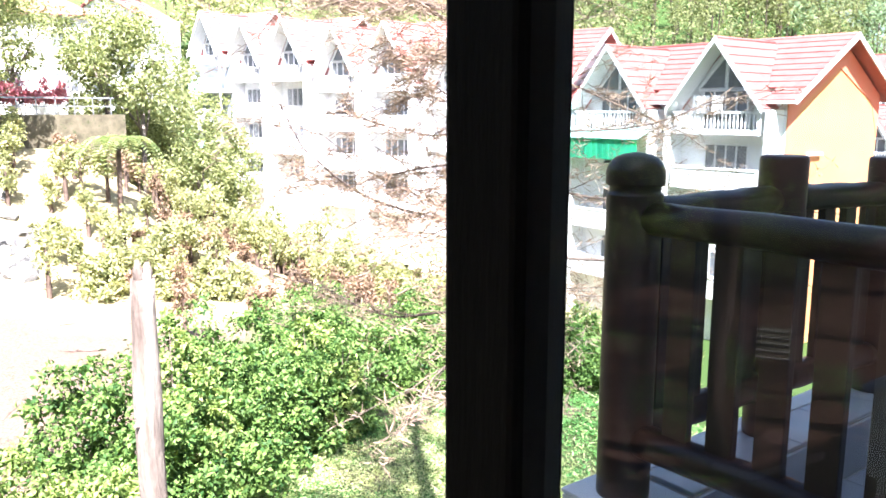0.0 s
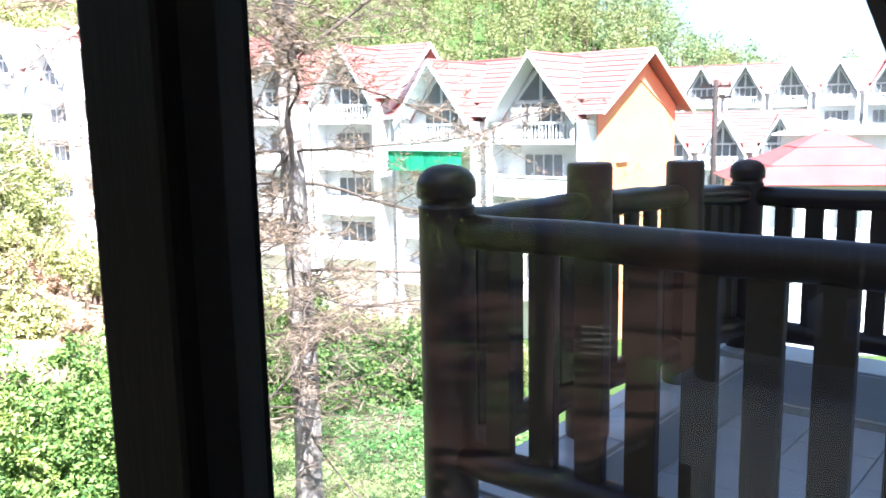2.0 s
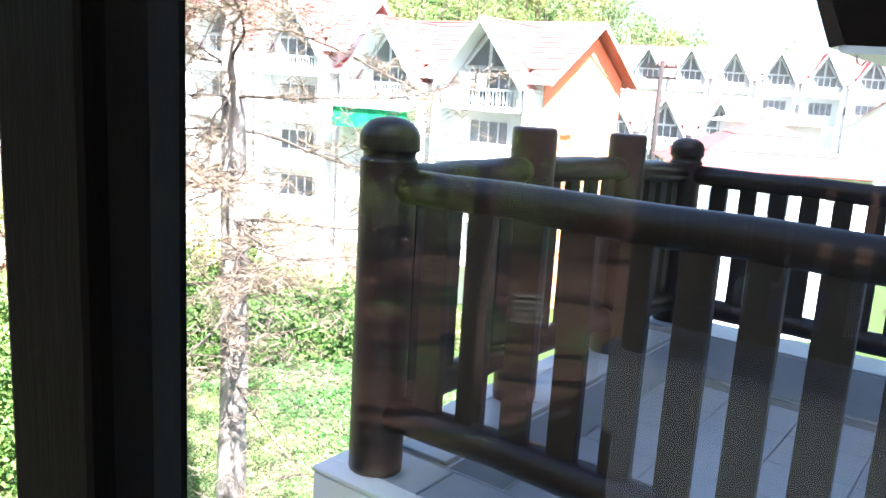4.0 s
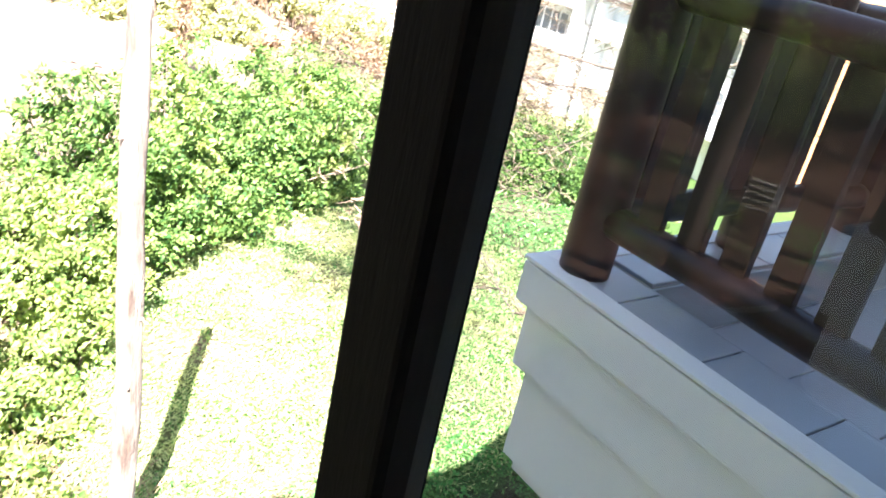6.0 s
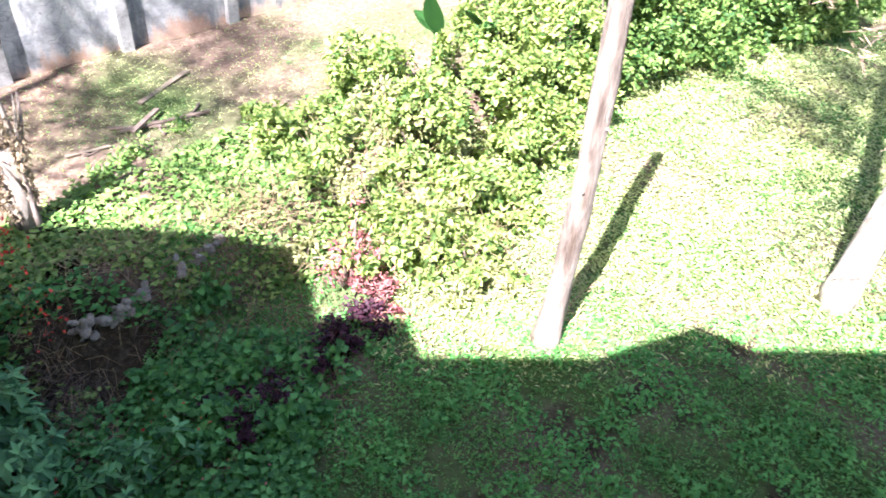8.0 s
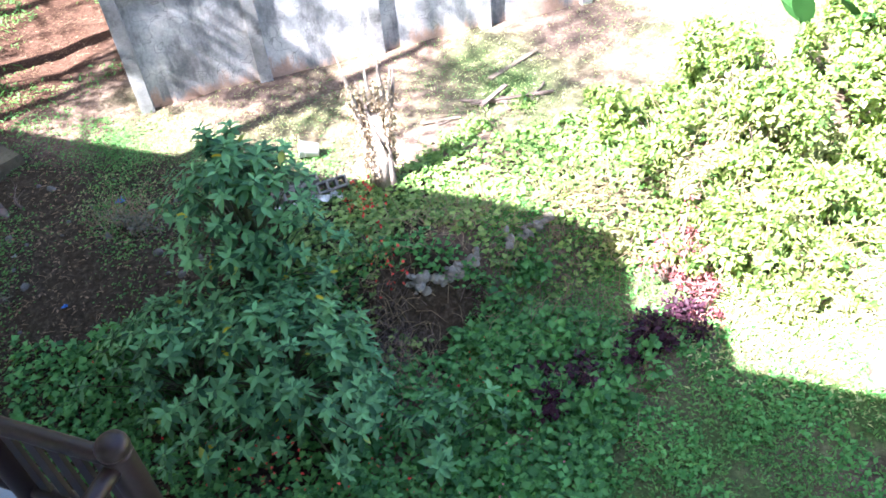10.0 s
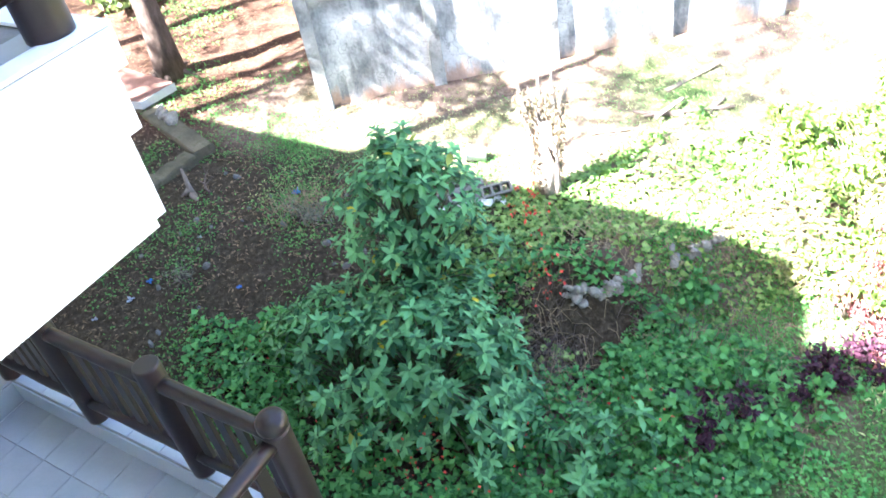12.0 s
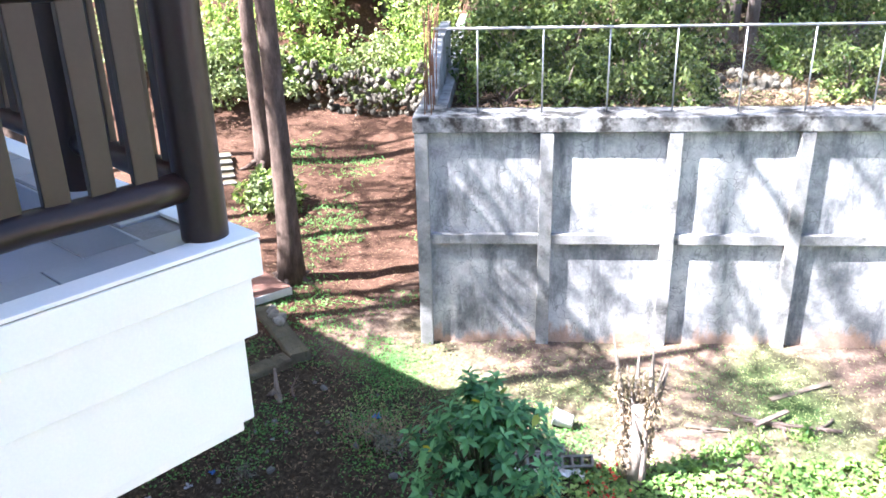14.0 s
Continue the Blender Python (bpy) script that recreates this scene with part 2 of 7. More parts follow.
# Distance haze is put into this paler, bluer leaf colour.
LEAF_HAZE = leaf_material("hazed_ridge_pine_leaf", (0.15, 0.21, 0.13), (0.30, 0.37, 0.23), 0.35)
LEAF_BANK = leaf_material("dry_bank_leaf", (0.13, 0.15, 0.07), (0.44, 0.43, 0.24), 0.4)
# Darkened leaf colour stands in for tree shade over the slope bushes.
LEAF_SLOPE = leaf_material("shaded_slope_leaf", (0.020, 0.046, 0.014), (0.15, 0.19, 0.066), 0.35)
LEAF_OLIVE = leaf_material("olive_leaf", (0.09, 0.13, 0.058), (0.28, 0.32, 0.165), 0.35)


def ground_material():
    m, nt, b = material("garden_ground", 0.95, 0.1)
    at = nt.nodes.new("ShaderNodeAttribute")
    at.attribute_name = "cover"
    sep = nt.nodes.new("ShaderNodeSeparateColor")
    nt.links.new(at.outputs["Color"], sep.inputs[0])
    n1 = noise_of(nt, 0.9, 7, 0.7)
    n2 = noise_of(nt, 14, 6, 0.75)
    n3 = noise_of(nt, 60, 4, 0.7)
    soil = ramp(nt, n2, [(0.3, (0.085, 0.050, 0.036)), (0.52, (0.165, 0.118, 0.092)), (0.72, (0.285, 0.22, 0.178))])
    grass = ramp(nt, n2, [(0.28, (0.030, 0.038, 0.015)), (0.45, (0.055, 0.095, 0.028)), (0.75, (0.105, 0.175, 0.052))])
    needles = ramp(nt, n2, [(0.3, (0.032, 0.018, 0.012)), (0.55, (0.080, 0.043, 0.029)), (0.75, (0.155, 0.095, 0.066))])
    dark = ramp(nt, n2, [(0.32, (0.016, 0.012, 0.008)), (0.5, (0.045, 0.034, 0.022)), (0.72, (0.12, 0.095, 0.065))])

    def weight(socket, wobble=0.5):
        a = nt.nodes.new("ShaderNodeMath")
        a.operation = "MULTIPLY_ADD"
        nt.links.new(n1, a.inputs[0])
        a.inputs[1].default_value = wobble
        nt.links.new(socket, a.inputs[2])
        return ramp(nt, a.outputs[0], [(0.5 + wobble * 0.5 - 0.2, (0, 0, 0)), (0.5 + wobble * 0.5 + 0.2, (1, 1, 1))])
    col = blend(nt, weight(sep.outputs[0]), soil, grass)
    col = blend(nt, weight(sep.outputs[1]), col, needles)
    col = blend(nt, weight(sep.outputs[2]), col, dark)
    dry = ramp(nt, n2, [(0.3, (0.16, 0.125, 0.07)), (0.55, (0.36, 0.31, 0.18)), (0.75, (0.50, 0.45, 0.28))])
    col = blend(nt, weight(at.outputs["Alpha"]), col, dry)
    col = blend(nt, 1.0, col, ramp(nt, n3, [(0.25, (0.7, 0.7, 0.7)), (0.75, (1.2, 1.2, 1.2))]), "MULTIPLY")
    nt.links.new(col, b.inputs["Base Color"])
    bump(nt, b, n2, 0.7, 0.06)
    return m


def glass_material(name, tint):
    m, nt, b = material(name, 0.0, 0.5)
    out = nt.nodes["Material Output"]
    tr = nt.nodes.new("ShaderNodeBsdfTransparent")
    tr.inputs[0].default_value = (*tint, 1)
    gl = nt.nodes.new("ShaderNodeBsdfGlossy")
    gl.inputs["Roughness"].default_value = 0.004
    lw = node(nt, "ShaderNodeLayerWeight", Blend=0.5)
    five = nt.nodes.new("ShaderNodeMath")
    five.operation = "POWER"
    five.inputs[1].default_value = 4.5
    nt.links.new(lw.outputs["Facing"], five.inputs[0])
    mul = nt.nodes.new("ShaderNodeMath")
    mul.operation = "MULTIPLY_ADD"
    mul.inputs[1].default_value, mul.inputs[2].default_value = 0.85, 0.029
    nt.links.new(five.outputs[0], mul.inputs[0])
    mix = nt.nodes.new("ShaderNodeMixShader")
    nt.links.new(mul.outputs[0], mix.inputs[0])
    nt.links.new(tr.outputs[0], mix.inputs[1])
    nt.links.new(gl.outputs[0], mix.inputs[2])
    nt.links.new(mix.outputs[0], out.inputs["Surface"])
    return m


GLASS = glass_material("tinted_window_glass", (0.74, 0.775, 0.775))


def wall_panel_material():
    """Old cement render: grey patches, pale flaked areas, cracks, red earth stain along the foot."""
    m, nt, b = material("weathered_render", 0.92, 0.2)
    vec = nt.nodes.new("ShaderNodeTexCoord").outputs["Object"]
    big = noise_of(nt, 0.9, 6, 0.65, vec)
    fine = noise_of(nt, 26, 6, 0.75, vec)
    streak = nt.nodes.new("ShaderNodeMapping")
    streak.inputs["Scale"].default_value = (1.0, 1.0, 0.32)
    nt.links.new(vec, streak.inputs["Vector"])
    mid = noise_of(nt, 3.2, 7, 0.72, streak.outputs[0])
    col = ramp(nt, big, [(0.36, (0.17, 0.178, 0.185)), (0.47, (0.36, 0.365, 0.37)), (0.60, (0.56, 0.56, 0.545))])
    col = blend(nt, ramp(nt, mid, [(0.47, (0, 0, 0)), (0.66, (0.9, 0.9, 0.9))]), col, (0.11, 0.12, 0.13))
    vor = node(nt, "ShaderNodeTexVoronoi", Scale=2.6)
    vor.feature = "DISTANCE_TO_EDGE"
    mp = nt.nodes.new("ShaderNodeVectorMath")
    mp.operation = "ADD"
    wob = node(nt, "ShaderNodeTexNoise", Scale=2.5)
    nt.links.new(vec, wob.inputs["Vector"])
    nt.links.new(vec, mp.inputs[0])
    nt.links.new(wob.outputs["Color"], mp.inputs[1])
    nt.links.new(mp.outputs[0], vor.inputs["Vector"])
    crack = ramp(nt, vor.outputs["Distance"], [(0.0, (1, 1, 1)), (0.022, (0, 0, 0))])
    col = blend(nt, crack, col, (0.22, 0.22, 0.22))
    sep = nt.nodes.new("ShaderNodeSeparateXYZ")
    nt.links.new(vec, sep.inputs[0])
    low = nt.nodes.new("ShaderNodeMath")
    low.operation = "MULTIPLY_ADD"
    nt.links.new(mid, low.inputs[0])
    low.inputs[1].default_value = 1.3
    nt.links.new(sep.outputs["Z"], low.inputs[2])
    foot = ramp(nt, low.outputs[0], [(0.80, (1, 1, 1)), (2.0, (0, 0, 0))])
    col = blend(nt, blend(nt, 0.85, (0, 0, 0), foot), col, (0.44, 0.28, 0.20))
    col = blend(nt, 1.0, col, ramp(nt, fine, [(0.25, (0.72, 0.72, 0.72)), (0.75, (1.18, 1.18, 1.18))]), "MULTIPLY")
    nt.links.new(col, b.inputs["Base Color"])
    bump(nt, b, fine, 0.5, 0.015)
    return m


RENDER_WALL = wall_panel_material()


# ---- mesh helpers ----
def box(bm, x0, x1, y0, y1, z0, z1, bevel=0.0):
    r = bmesh.ops.create_cube(bm, size=1, matrix=Matrix.LocRotScale(((x0 + x1) / 2, (y0 + y1) / 2, (z0 + z1) / 2), None, (abs(x1 - x0), abs(y1 - y0), abs(z1 - z0))))
    if bevel:
        edges = list({e for v in r["verts"] for e in v.link_edges})
        bmesh.ops.bevel(bm, geom=edges, offset=bevel, segments=2, affect="EDGES", profile=0.6)
    return r["verts"]


def prism(bm, outline, depth_axis, d0, d1):
    """A flat outline (a, b) extruded along an axis: 'x' takes (y, z), 'y' takes (x, z), 'z' takes (x, y)."""
    def p(a, b, d):
        return {"x": (d, a, b), "y": (a, d, b), "z": (a, b, d)}[depth_axis]
    lo = [bm.verts.new(p(a, b, d0)) for a, b in outline]
    hi = [bm.verts.new(p(a, b, d1)) for a, b in outline]
    bm.faces.new(lo), bm.faces.new(hi)
    n = len(outline)
    for i in range(n):
        bm.faces.new((lo[i], lo[(i + 1) % n], hi[(i + 1) % n], hi[i]))
    bmesh.ops.recalc_face_normals(bm, faces=bm.faces)


def tube(bm, points, radii, segs=10, rough=0.0, cap=True, seed=0.0):
    """A round limb through points, with a radius at each."""
    pts = [Vector(p) for p in points]
    rings = []
    for i, p in enumerate(pts):
        d = (pts[min(i + 1, len(pts) - 1)] - pts[max(i - 1, 0)]).normalized()
        side = d.cross(Vector((0.13, 0.97, 0.21)) if abs(d.z) > 0.6 else Vector((0, 0, 1))).normalized()
        up = side.cross(d)
        ring = []
        for k in range(segs):
            a = 2 * math.pi * k / segs
            r = radii[i]
            if rough:
                r *= 1 + rough * noise.noise(Vector((math.cos(a) * 2 + seed, math.sin(a) * 2, p.z * 1.7 + p.x + p.y)))
            ring.append(bm.verts.new(p + (side * math.cos(a) + up * math.sin(a)) * r))
        rings.append(ring)
    for a, b in zip(rings, rings[1:]):
        for k in range(segs):
            f = bm.faces.new((a[k], a[(k + 1) % segs], b[(k + 1) % segs], b[k]))
            f.smooth = True
    if cap:
        bm.faces.new(rings[0][::-1]), bm.faces.new(rings[-1])


def lathe(bm, profile, segs=22, at=(0, 0, 0)):
    """A turned form about z from (radius, z) steps."""
    rings = [[bm.verts.new((at[0] + r * math.cos(2 * math.pi * k / segs), at[1] + r * math.sin(2 * math.pi * k / segs), at[2] + z)) for k in range(segs)] for r, z in profile]
    for a, b in zip(rings, rings[1:]):
        for k in range(segs):
            f = bm.faces.new((a[k], a[(k + 1) % segs], b[(k + 1) % segs], b[k]))
            f.smooth = True
    bm.faces.new(rings[0][::-1]), bm.faces.new(rings[-1])


def mesh_of(name, bm, mat):
    me = bpy.data.meshes.new(name)
    bm.to_mesh(me)
    bm.free()
    me.materials.append(mat)
    return me


def part(name, bm, mat, parent=None, label="", at=None):
    me = mesh_of(name, bm, mat) if isinstance(bm, bmesh.types.BMesh) else bm
    ob = new(name, me)
    if at is not None:
        ob.matrix_basis = at
    if parent:
        ob.parent = parent
    return tagged(ob, label)


def thing(name, label, category, group="", kind="", at=None):
    ob = new(name)
    if at is not None:
        ob.matrix_basis = at
    return tagged(ob, label, category, group, kind)


def fast_mesh(name, verts, tris, mat, smooth=False):
    me = bpy.data.meshes.new(name)
    v = np.asarray(verts, dtype=np.float32).reshape(-1, 3)
    t = np.asarray(tris, dtype=np.int32).reshape(-1, 3)
    me.vertices.add(len(v))
    me.vertices.foreach_set("co", v.ravel())
    me.loops.add(t.size)
    me.loops.foreach_set("vertex_index", t.ravel())
    me.polygons.add(len(t))
    me.polygons.foreach_set("loop_start", np.arange(0, t.size, 3, dtype=np.int32))
    me.update(calc_edges=True)
    me.materials.append(mat)
    if smooth:
        me.polygons.foreach_set("use_smooth", np.ones(len(t), dtype=bool))
    return me


def unit(a):
    return a / np.maximum(np.linalg.norm(a, axis=-1, keepdims=True), 1e-9)


def leaf_mesh(name, pos, axis, up, length, width, mat, fold=0.25, droop=0.2, shape="kite"):
    """Many folded leaves: pos, axis (growing direction), up (upper side), length and width of each."""
    n = len(pos)
    axis = unit(axis)
    side = unit(np.cross(axis, up))
    nrm = np.cross(side, axis)
    L, W = np.broadcast_to(length, (n,))[:, None], np.broadcast_to(width, (n,))[:, None]
    if shape == "kite":
        cols = [(0, 0, 0), (0.42, 0.5, fold), (1, 0, -droop), (0.42, -0.5, fold)]
        faces = [(0, 2, 1), (0, 3, 2)]
    else:
        cols = [(0, 0, 0), (0.22, 0.40, fold * 0.8), (0.6, 0.46, fold * 0.7), (1, 0, -droop), (0.6, -0.46, fold * 0.7), (0.22, -0.40, fold * 0.8), (0.4, 0, 0.02)]
        faces = [(0, 6, 1), (1, 6, 2), (2, 6, 3), (3, 6, 4), (4, 6, 5), (5, 6, 0)]
    k = len(cols)
    v = np.stack([pos + axis * L * a + side * W * b + nrm * W * c for a, b, c in cols], axis=1).reshape(-1, 3)
    t = (np.arange(n)[:, None, None] * k + np.array(faces)[None]).reshape(-1, 3)
    return fast_mesh(name, v, t, mat)


def smooth01(a, b, x):
    t = np.clip((np.asarray(x, dtype=float) - a) / (b - a), 0, 1)
    return t * t * (3 - 2 * t)


def wavy(x, y, s, seed=0.0):
    """Cheap smooth waves for uneven ground."""
    return (np.sin(x * s + seed) * np.cos(y * s * 1.3 + seed * 2) + 0.5 * np.sin(x * s * 2.3 + y * s * 1.7 + seed * 3) + 0.25 * np.cos(x * s * 5.1 - y * s * 4.3 + seed)) / 1.75


# ---- ground ----
EDGE_X = [-60, -16, -9, -6, -4.3, -3.2, -2.2, -1.0, 0.5, 2.5, 5, 10, 60]
EDGE_Y = [2.5, 2.5, 3.2, 4.0, 5.3, 6.25, 7.15, 8.2, 9.6, 12, 16, 24, 90]
W1 = np.array((-8.34, 8.53))           # foot of the retaining wall's corner, and its direction
WD = unit(np.array((5.82, 4.59)))
WN = np.array((-WD[1], WD[0]))
BAY = 1.853


def ground_z(x, y):
    x, y = np.asarray(x, dtype=float), np.asarray(y, dtype=float)
    ye = np.interp(x, EDGE_X, EDGE_Y)
    s = (y - ye) * 0.75
    w = np.interp(x, [-12, -6, -4, 1, 4], [2.2, 1.4, 0.3, 0.45, 2.5])
    upper = np.interp(x, [-30, -9, -4, 3, 7, 12], [0.75, 0.62, 0.62, 0.55, 0.1, -0.2])
    z = -0.38 + (upper + 0.38) * smooth01(-1, 1, s / w)
    u = (x - W1[0]) * WD[0] + (y - W1[1]) * WD[1]
    n = (x - W1[0]) * WN[0] + (y - W1[1]) * WN[1]
    fill = smooth01(0.34, 0.52, n) * smooth01(0.02, 0.3, u) * (1 - smooth01(9.25, 9.75, u))
    z = z + 3.55 * fill
    r = np.hypot(x, y)
    az = np.degrees(np.arctan2(x, y))
    z = z + smooth01(10, 26, -x) * 1.6 * smooth01(6, 20, y + 4)
    z = z + smooth01(3, 22, n) * smooth01(-3, 6, u) * (1 - smooth01(8.5, 13, u)) * 6.5
    z = z + smooth01(24, 40, -x + 0.3 * y) * 11 * (1 - smooth01(-30, -5, az))
    z = z - 4.7 * smooth01(14, 27, x) * smooth01(8, 20, y + 0.35 * x)
    z = z + 5.2 * smooth01(30, 46, y) * (1 - smooth01(9, 19, x)) * smooth01(-25, -4, az)
    top = np.interp(az, [-180, -60, 0, 25, 45, 58, 63, 67, 72, 79, 95, 180], [6, 55, 58, 60, 60, 50, 36, 22, 14, 9, 7, 6])
    z = z + top * smooth01(62, 270, r) * smooth01(-6, 40, y)
    near = smooth01(3, 6, r) * (1 - smooth01(40, 80, r))
    z = z + near * (0.05 * wavy(x, y, 1.1, 0.7) + 0.03 * wavy(x, y, 3.1, 2.2))
    z = z + smooth01(60, 160, r) * 2.5 * wavy(x, y, 0.05, 1.3)
    return z


def spread(a, b, fine, end, growth=1.22):
    core = list(np.arange(a, b + 1e-6, fine))
    step, lo, hi = fine, [], []
    v = b
    while v < end:
        step *= growth
        v += step
        hi.append(v)
    step, v = fine, a
    while v > -end:
        step *= growth
        v -= step
        lo.append(v)
    return np.array(lo[::-1] + core + hi)


def build_ground():
    xs, ys = spread(-14, 12, 0.18, 1600, 1.10), spread(1, 18, 0.18, 1600, 1.10)
    X, Y = np.meshgrid(xs, ys)
    Z = ground_z(X, Y)
    v = np.stack([X, Y, Z], -1).reshape(-1, 3)
    nx = len(xs)
    i = (np.arange(len(ys) - 1)[:, None] * nx + np.arange(nx - 1)[None]).ravel()
    t = np.concatenate([np.stack([i, i + 1, i + nx + 1], 1), np.stack([i, i + nx + 1, i + nx], 1)])
    me = fast_mesh("ground", v, t, ground_material(), True)
    x, y = X.ravel(), Y.ravel()
    ye = np.interp(x, EDGE_X, EDGE_Y)
    r = np.hypot(x, y)
    below = 1 - smooth01(-0.5, 0.6, y - ye)
    grass = (0.56 + 0.3 * wavy(x, y, 1.3, 2.2)) * below * smooth01(-3.0, 0.0, x) + (0.36 + 0.30 * wavy(x, y, 0.8, 4.0)) * (1 - below) * (1 - smooth01(13, 17, y)) * smooth01(-12, -8, x) + smooth01(14, 30, x) + smooth01(60, 90, r)
    straw = smooth01(22, 30, y) * (1 - smooth01(70, 95, r)) * smooth01(2, 7, x) + 1.3 * np.exp(-(((x - 2.0) / 0.85) ** 2 + ((y - 7.05) / 0.42) ** 2))
    u = (x - W1[0]) * WD[0] + (y - W1[1]) * WD[1]
    n = (x - W1[0]) * WN[0] + (y - W1[1]) * WN[1]
    needles = smooth01(8.6, 11.5, -x) * smooth01(-1, 2, y) * (1 - smooth01(40, 60, r)) * 1.0
    # needle brown behind the wall stands in for shade on the slope
    needles = np.maximum(needles, smooth01(0.6, 1.5, n) * smooth01(-1, 0, u) * (1 - smooth01(10, 14, u)) * 0.9)
    left = smooth01(5.2, 7.4, -x)
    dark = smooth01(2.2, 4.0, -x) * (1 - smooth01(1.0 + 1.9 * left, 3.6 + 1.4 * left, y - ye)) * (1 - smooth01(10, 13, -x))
    # slope shade behind the wall, painted as darker earth
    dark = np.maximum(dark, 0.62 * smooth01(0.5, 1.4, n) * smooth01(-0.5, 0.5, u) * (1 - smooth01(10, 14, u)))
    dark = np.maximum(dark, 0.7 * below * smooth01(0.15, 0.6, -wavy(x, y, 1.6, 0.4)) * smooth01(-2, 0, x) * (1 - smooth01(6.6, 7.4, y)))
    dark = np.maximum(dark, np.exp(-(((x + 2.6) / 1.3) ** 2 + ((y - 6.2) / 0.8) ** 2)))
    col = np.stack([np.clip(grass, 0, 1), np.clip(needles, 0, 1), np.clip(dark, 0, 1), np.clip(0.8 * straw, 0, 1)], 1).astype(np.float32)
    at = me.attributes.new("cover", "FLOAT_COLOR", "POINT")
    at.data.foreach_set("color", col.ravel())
    tagged(new("ground", me), "sloping garden ground of grass, bare earth and pine needles", "ground", kind="structure")


build_ground()


# ---- the building the camera looks out of ----
FLOOR_Z, LEDGE_Z, STOREY = 5.80, 6.00, 3.04
WALL_Y = 0.04                     # outer face of the facade


def structure(name, label, category="wall"):
    return thing(name, label, category, kind="structure")


def facade():
    t = structure("wall_south", "white painted facade of the house with the open window")
    bm = bmesh.new()
    y0, y1 = WALL_Y - 0.18, WALL_Y
    box(bm, -16, -0.66, y0, y1, -0.6, 8.75)
    box(bm, 0.56, 14, y0, y1, -0.6, 8.75)
    box(bm, -0.66, 0.56, y0, y1, -0.6, 6.36)
    box(bm, -0.66, 0.56, y0, y1, 8.0, 8.75)
    part("wall_body", bm, WHITE_PAINT, t)
    bm = bmesh.new()
    box(bm, -0.72, 0.62, y0 - 0.01, y1 + 0.02, 6.335, 6.375, 0.006)
    part("window_sill", bm, SASH_WOOD, t)
    for x in (-0.655, 0.535):
        bm = bmesh.new()
        box(bm, x - 0.02, x + 0.02, y0 + 0.03, y1 - 0.03, 6.375, 8.0, 0.004)
        part("window_jamb", bm, SASH_WOOD, t)
    r = structure("room_shell", "dim plastered room behind the window", "room")
    bm = bmesh.new()
    box(bm, -3.0, 3.0, -4.1, -4.0, 5.75, 8.6)
    part("room_wall", bm, ROOM, r)
    for x in (-3.05, 3.05):
        bm = bmesh.new()
        box(bm, x - 0.05, x + 0.05, -4.0, y0, 5.75, 8.6)
        part("room_wall", bm, ROOM, r)
    bm = bmesh.new()
    box(bm, -3.1, 3.1, -4.1, y0, 5.6, 5.75)
    tagged(part("floor", bm, ROOM), "dim floor of the room behind the window", "floor", kind="structure")
    bm = bmesh.new()
    box(bm, -3.1, 3.1, -4.1, y0, 8.6, 8.7)
    tagged(part("ceiling", bm, ROOM), "dim ceiling of the room behind the window", "ceiling", kind="structure")
    # roof: eave over the window with a small gable, and a deeper eave over the balconies beside it
    roof = structure("roof", "red roof with a small gable over the window", "roof")
    bm = bmesh.new()
    prism(bm, [(0.35, 8.85), (0.35, 8.70), (-9, 8.70), (-9, 9.2), (-5, 11.2)], "x", -3.3, 0.19)
    part("roof_slope", bm, ROOF_RED, roof)
    bm = bmesh.new()
    prism(bm, [(0.50, 8.85), (0.50, 8.70), (-9, 8.70), (-9, 9.2), (-5, 11.2)], "x", 0.19, 16)
    part("roof_slope", bm, ROOF_RED, roof)
    bm = bmesh.new()
    prism(bm, [(-1.02, 8.75), (0.19, 9.64), (1.37, 8.75)], "y", -4, 0.38)
    part("gable", bm, WHITE_PAINT, roof)
    bm = bmesh.new()
    prism(bm, [(3.05, 8.75), (4.85, 10.08), (6.65, 8.75)], "y", -4, 0.53)
    part("gable", bm, WHITE_PAINT, roof)
    bm = bmesh.new()
    prism(bm, [(1.80, 9.25), (1.80, 9.10), (-9, 9.10), (-4, 11.6)], "x", -18, -4.72)
    part("roof_slope", bm, ROOF_RED, roof)
    bm = bmesh.new()
    prism(bm, [(0.76, 9.1), (0.76, 8.95), (-9, 8.95), (-5, 11.3)], "x", -4.72, -3.3)
    part("roof_slope", bm, ROOF_RED, roof)
    b = structure("building_back", "plain back and end walls of the house")
    for a in ((-16.2, -16, -9, WALL_Y), (14, 14.2, -9, WALL_Y), (-16.2, 14.2, -9.2, -9)):
        bm = bmesh.new()
        box(bm, a[0], a[1], a[2], a[3], -0.6, 9.1)
        part("end_wall", bm, WHITE_PAINT, b)


facade()


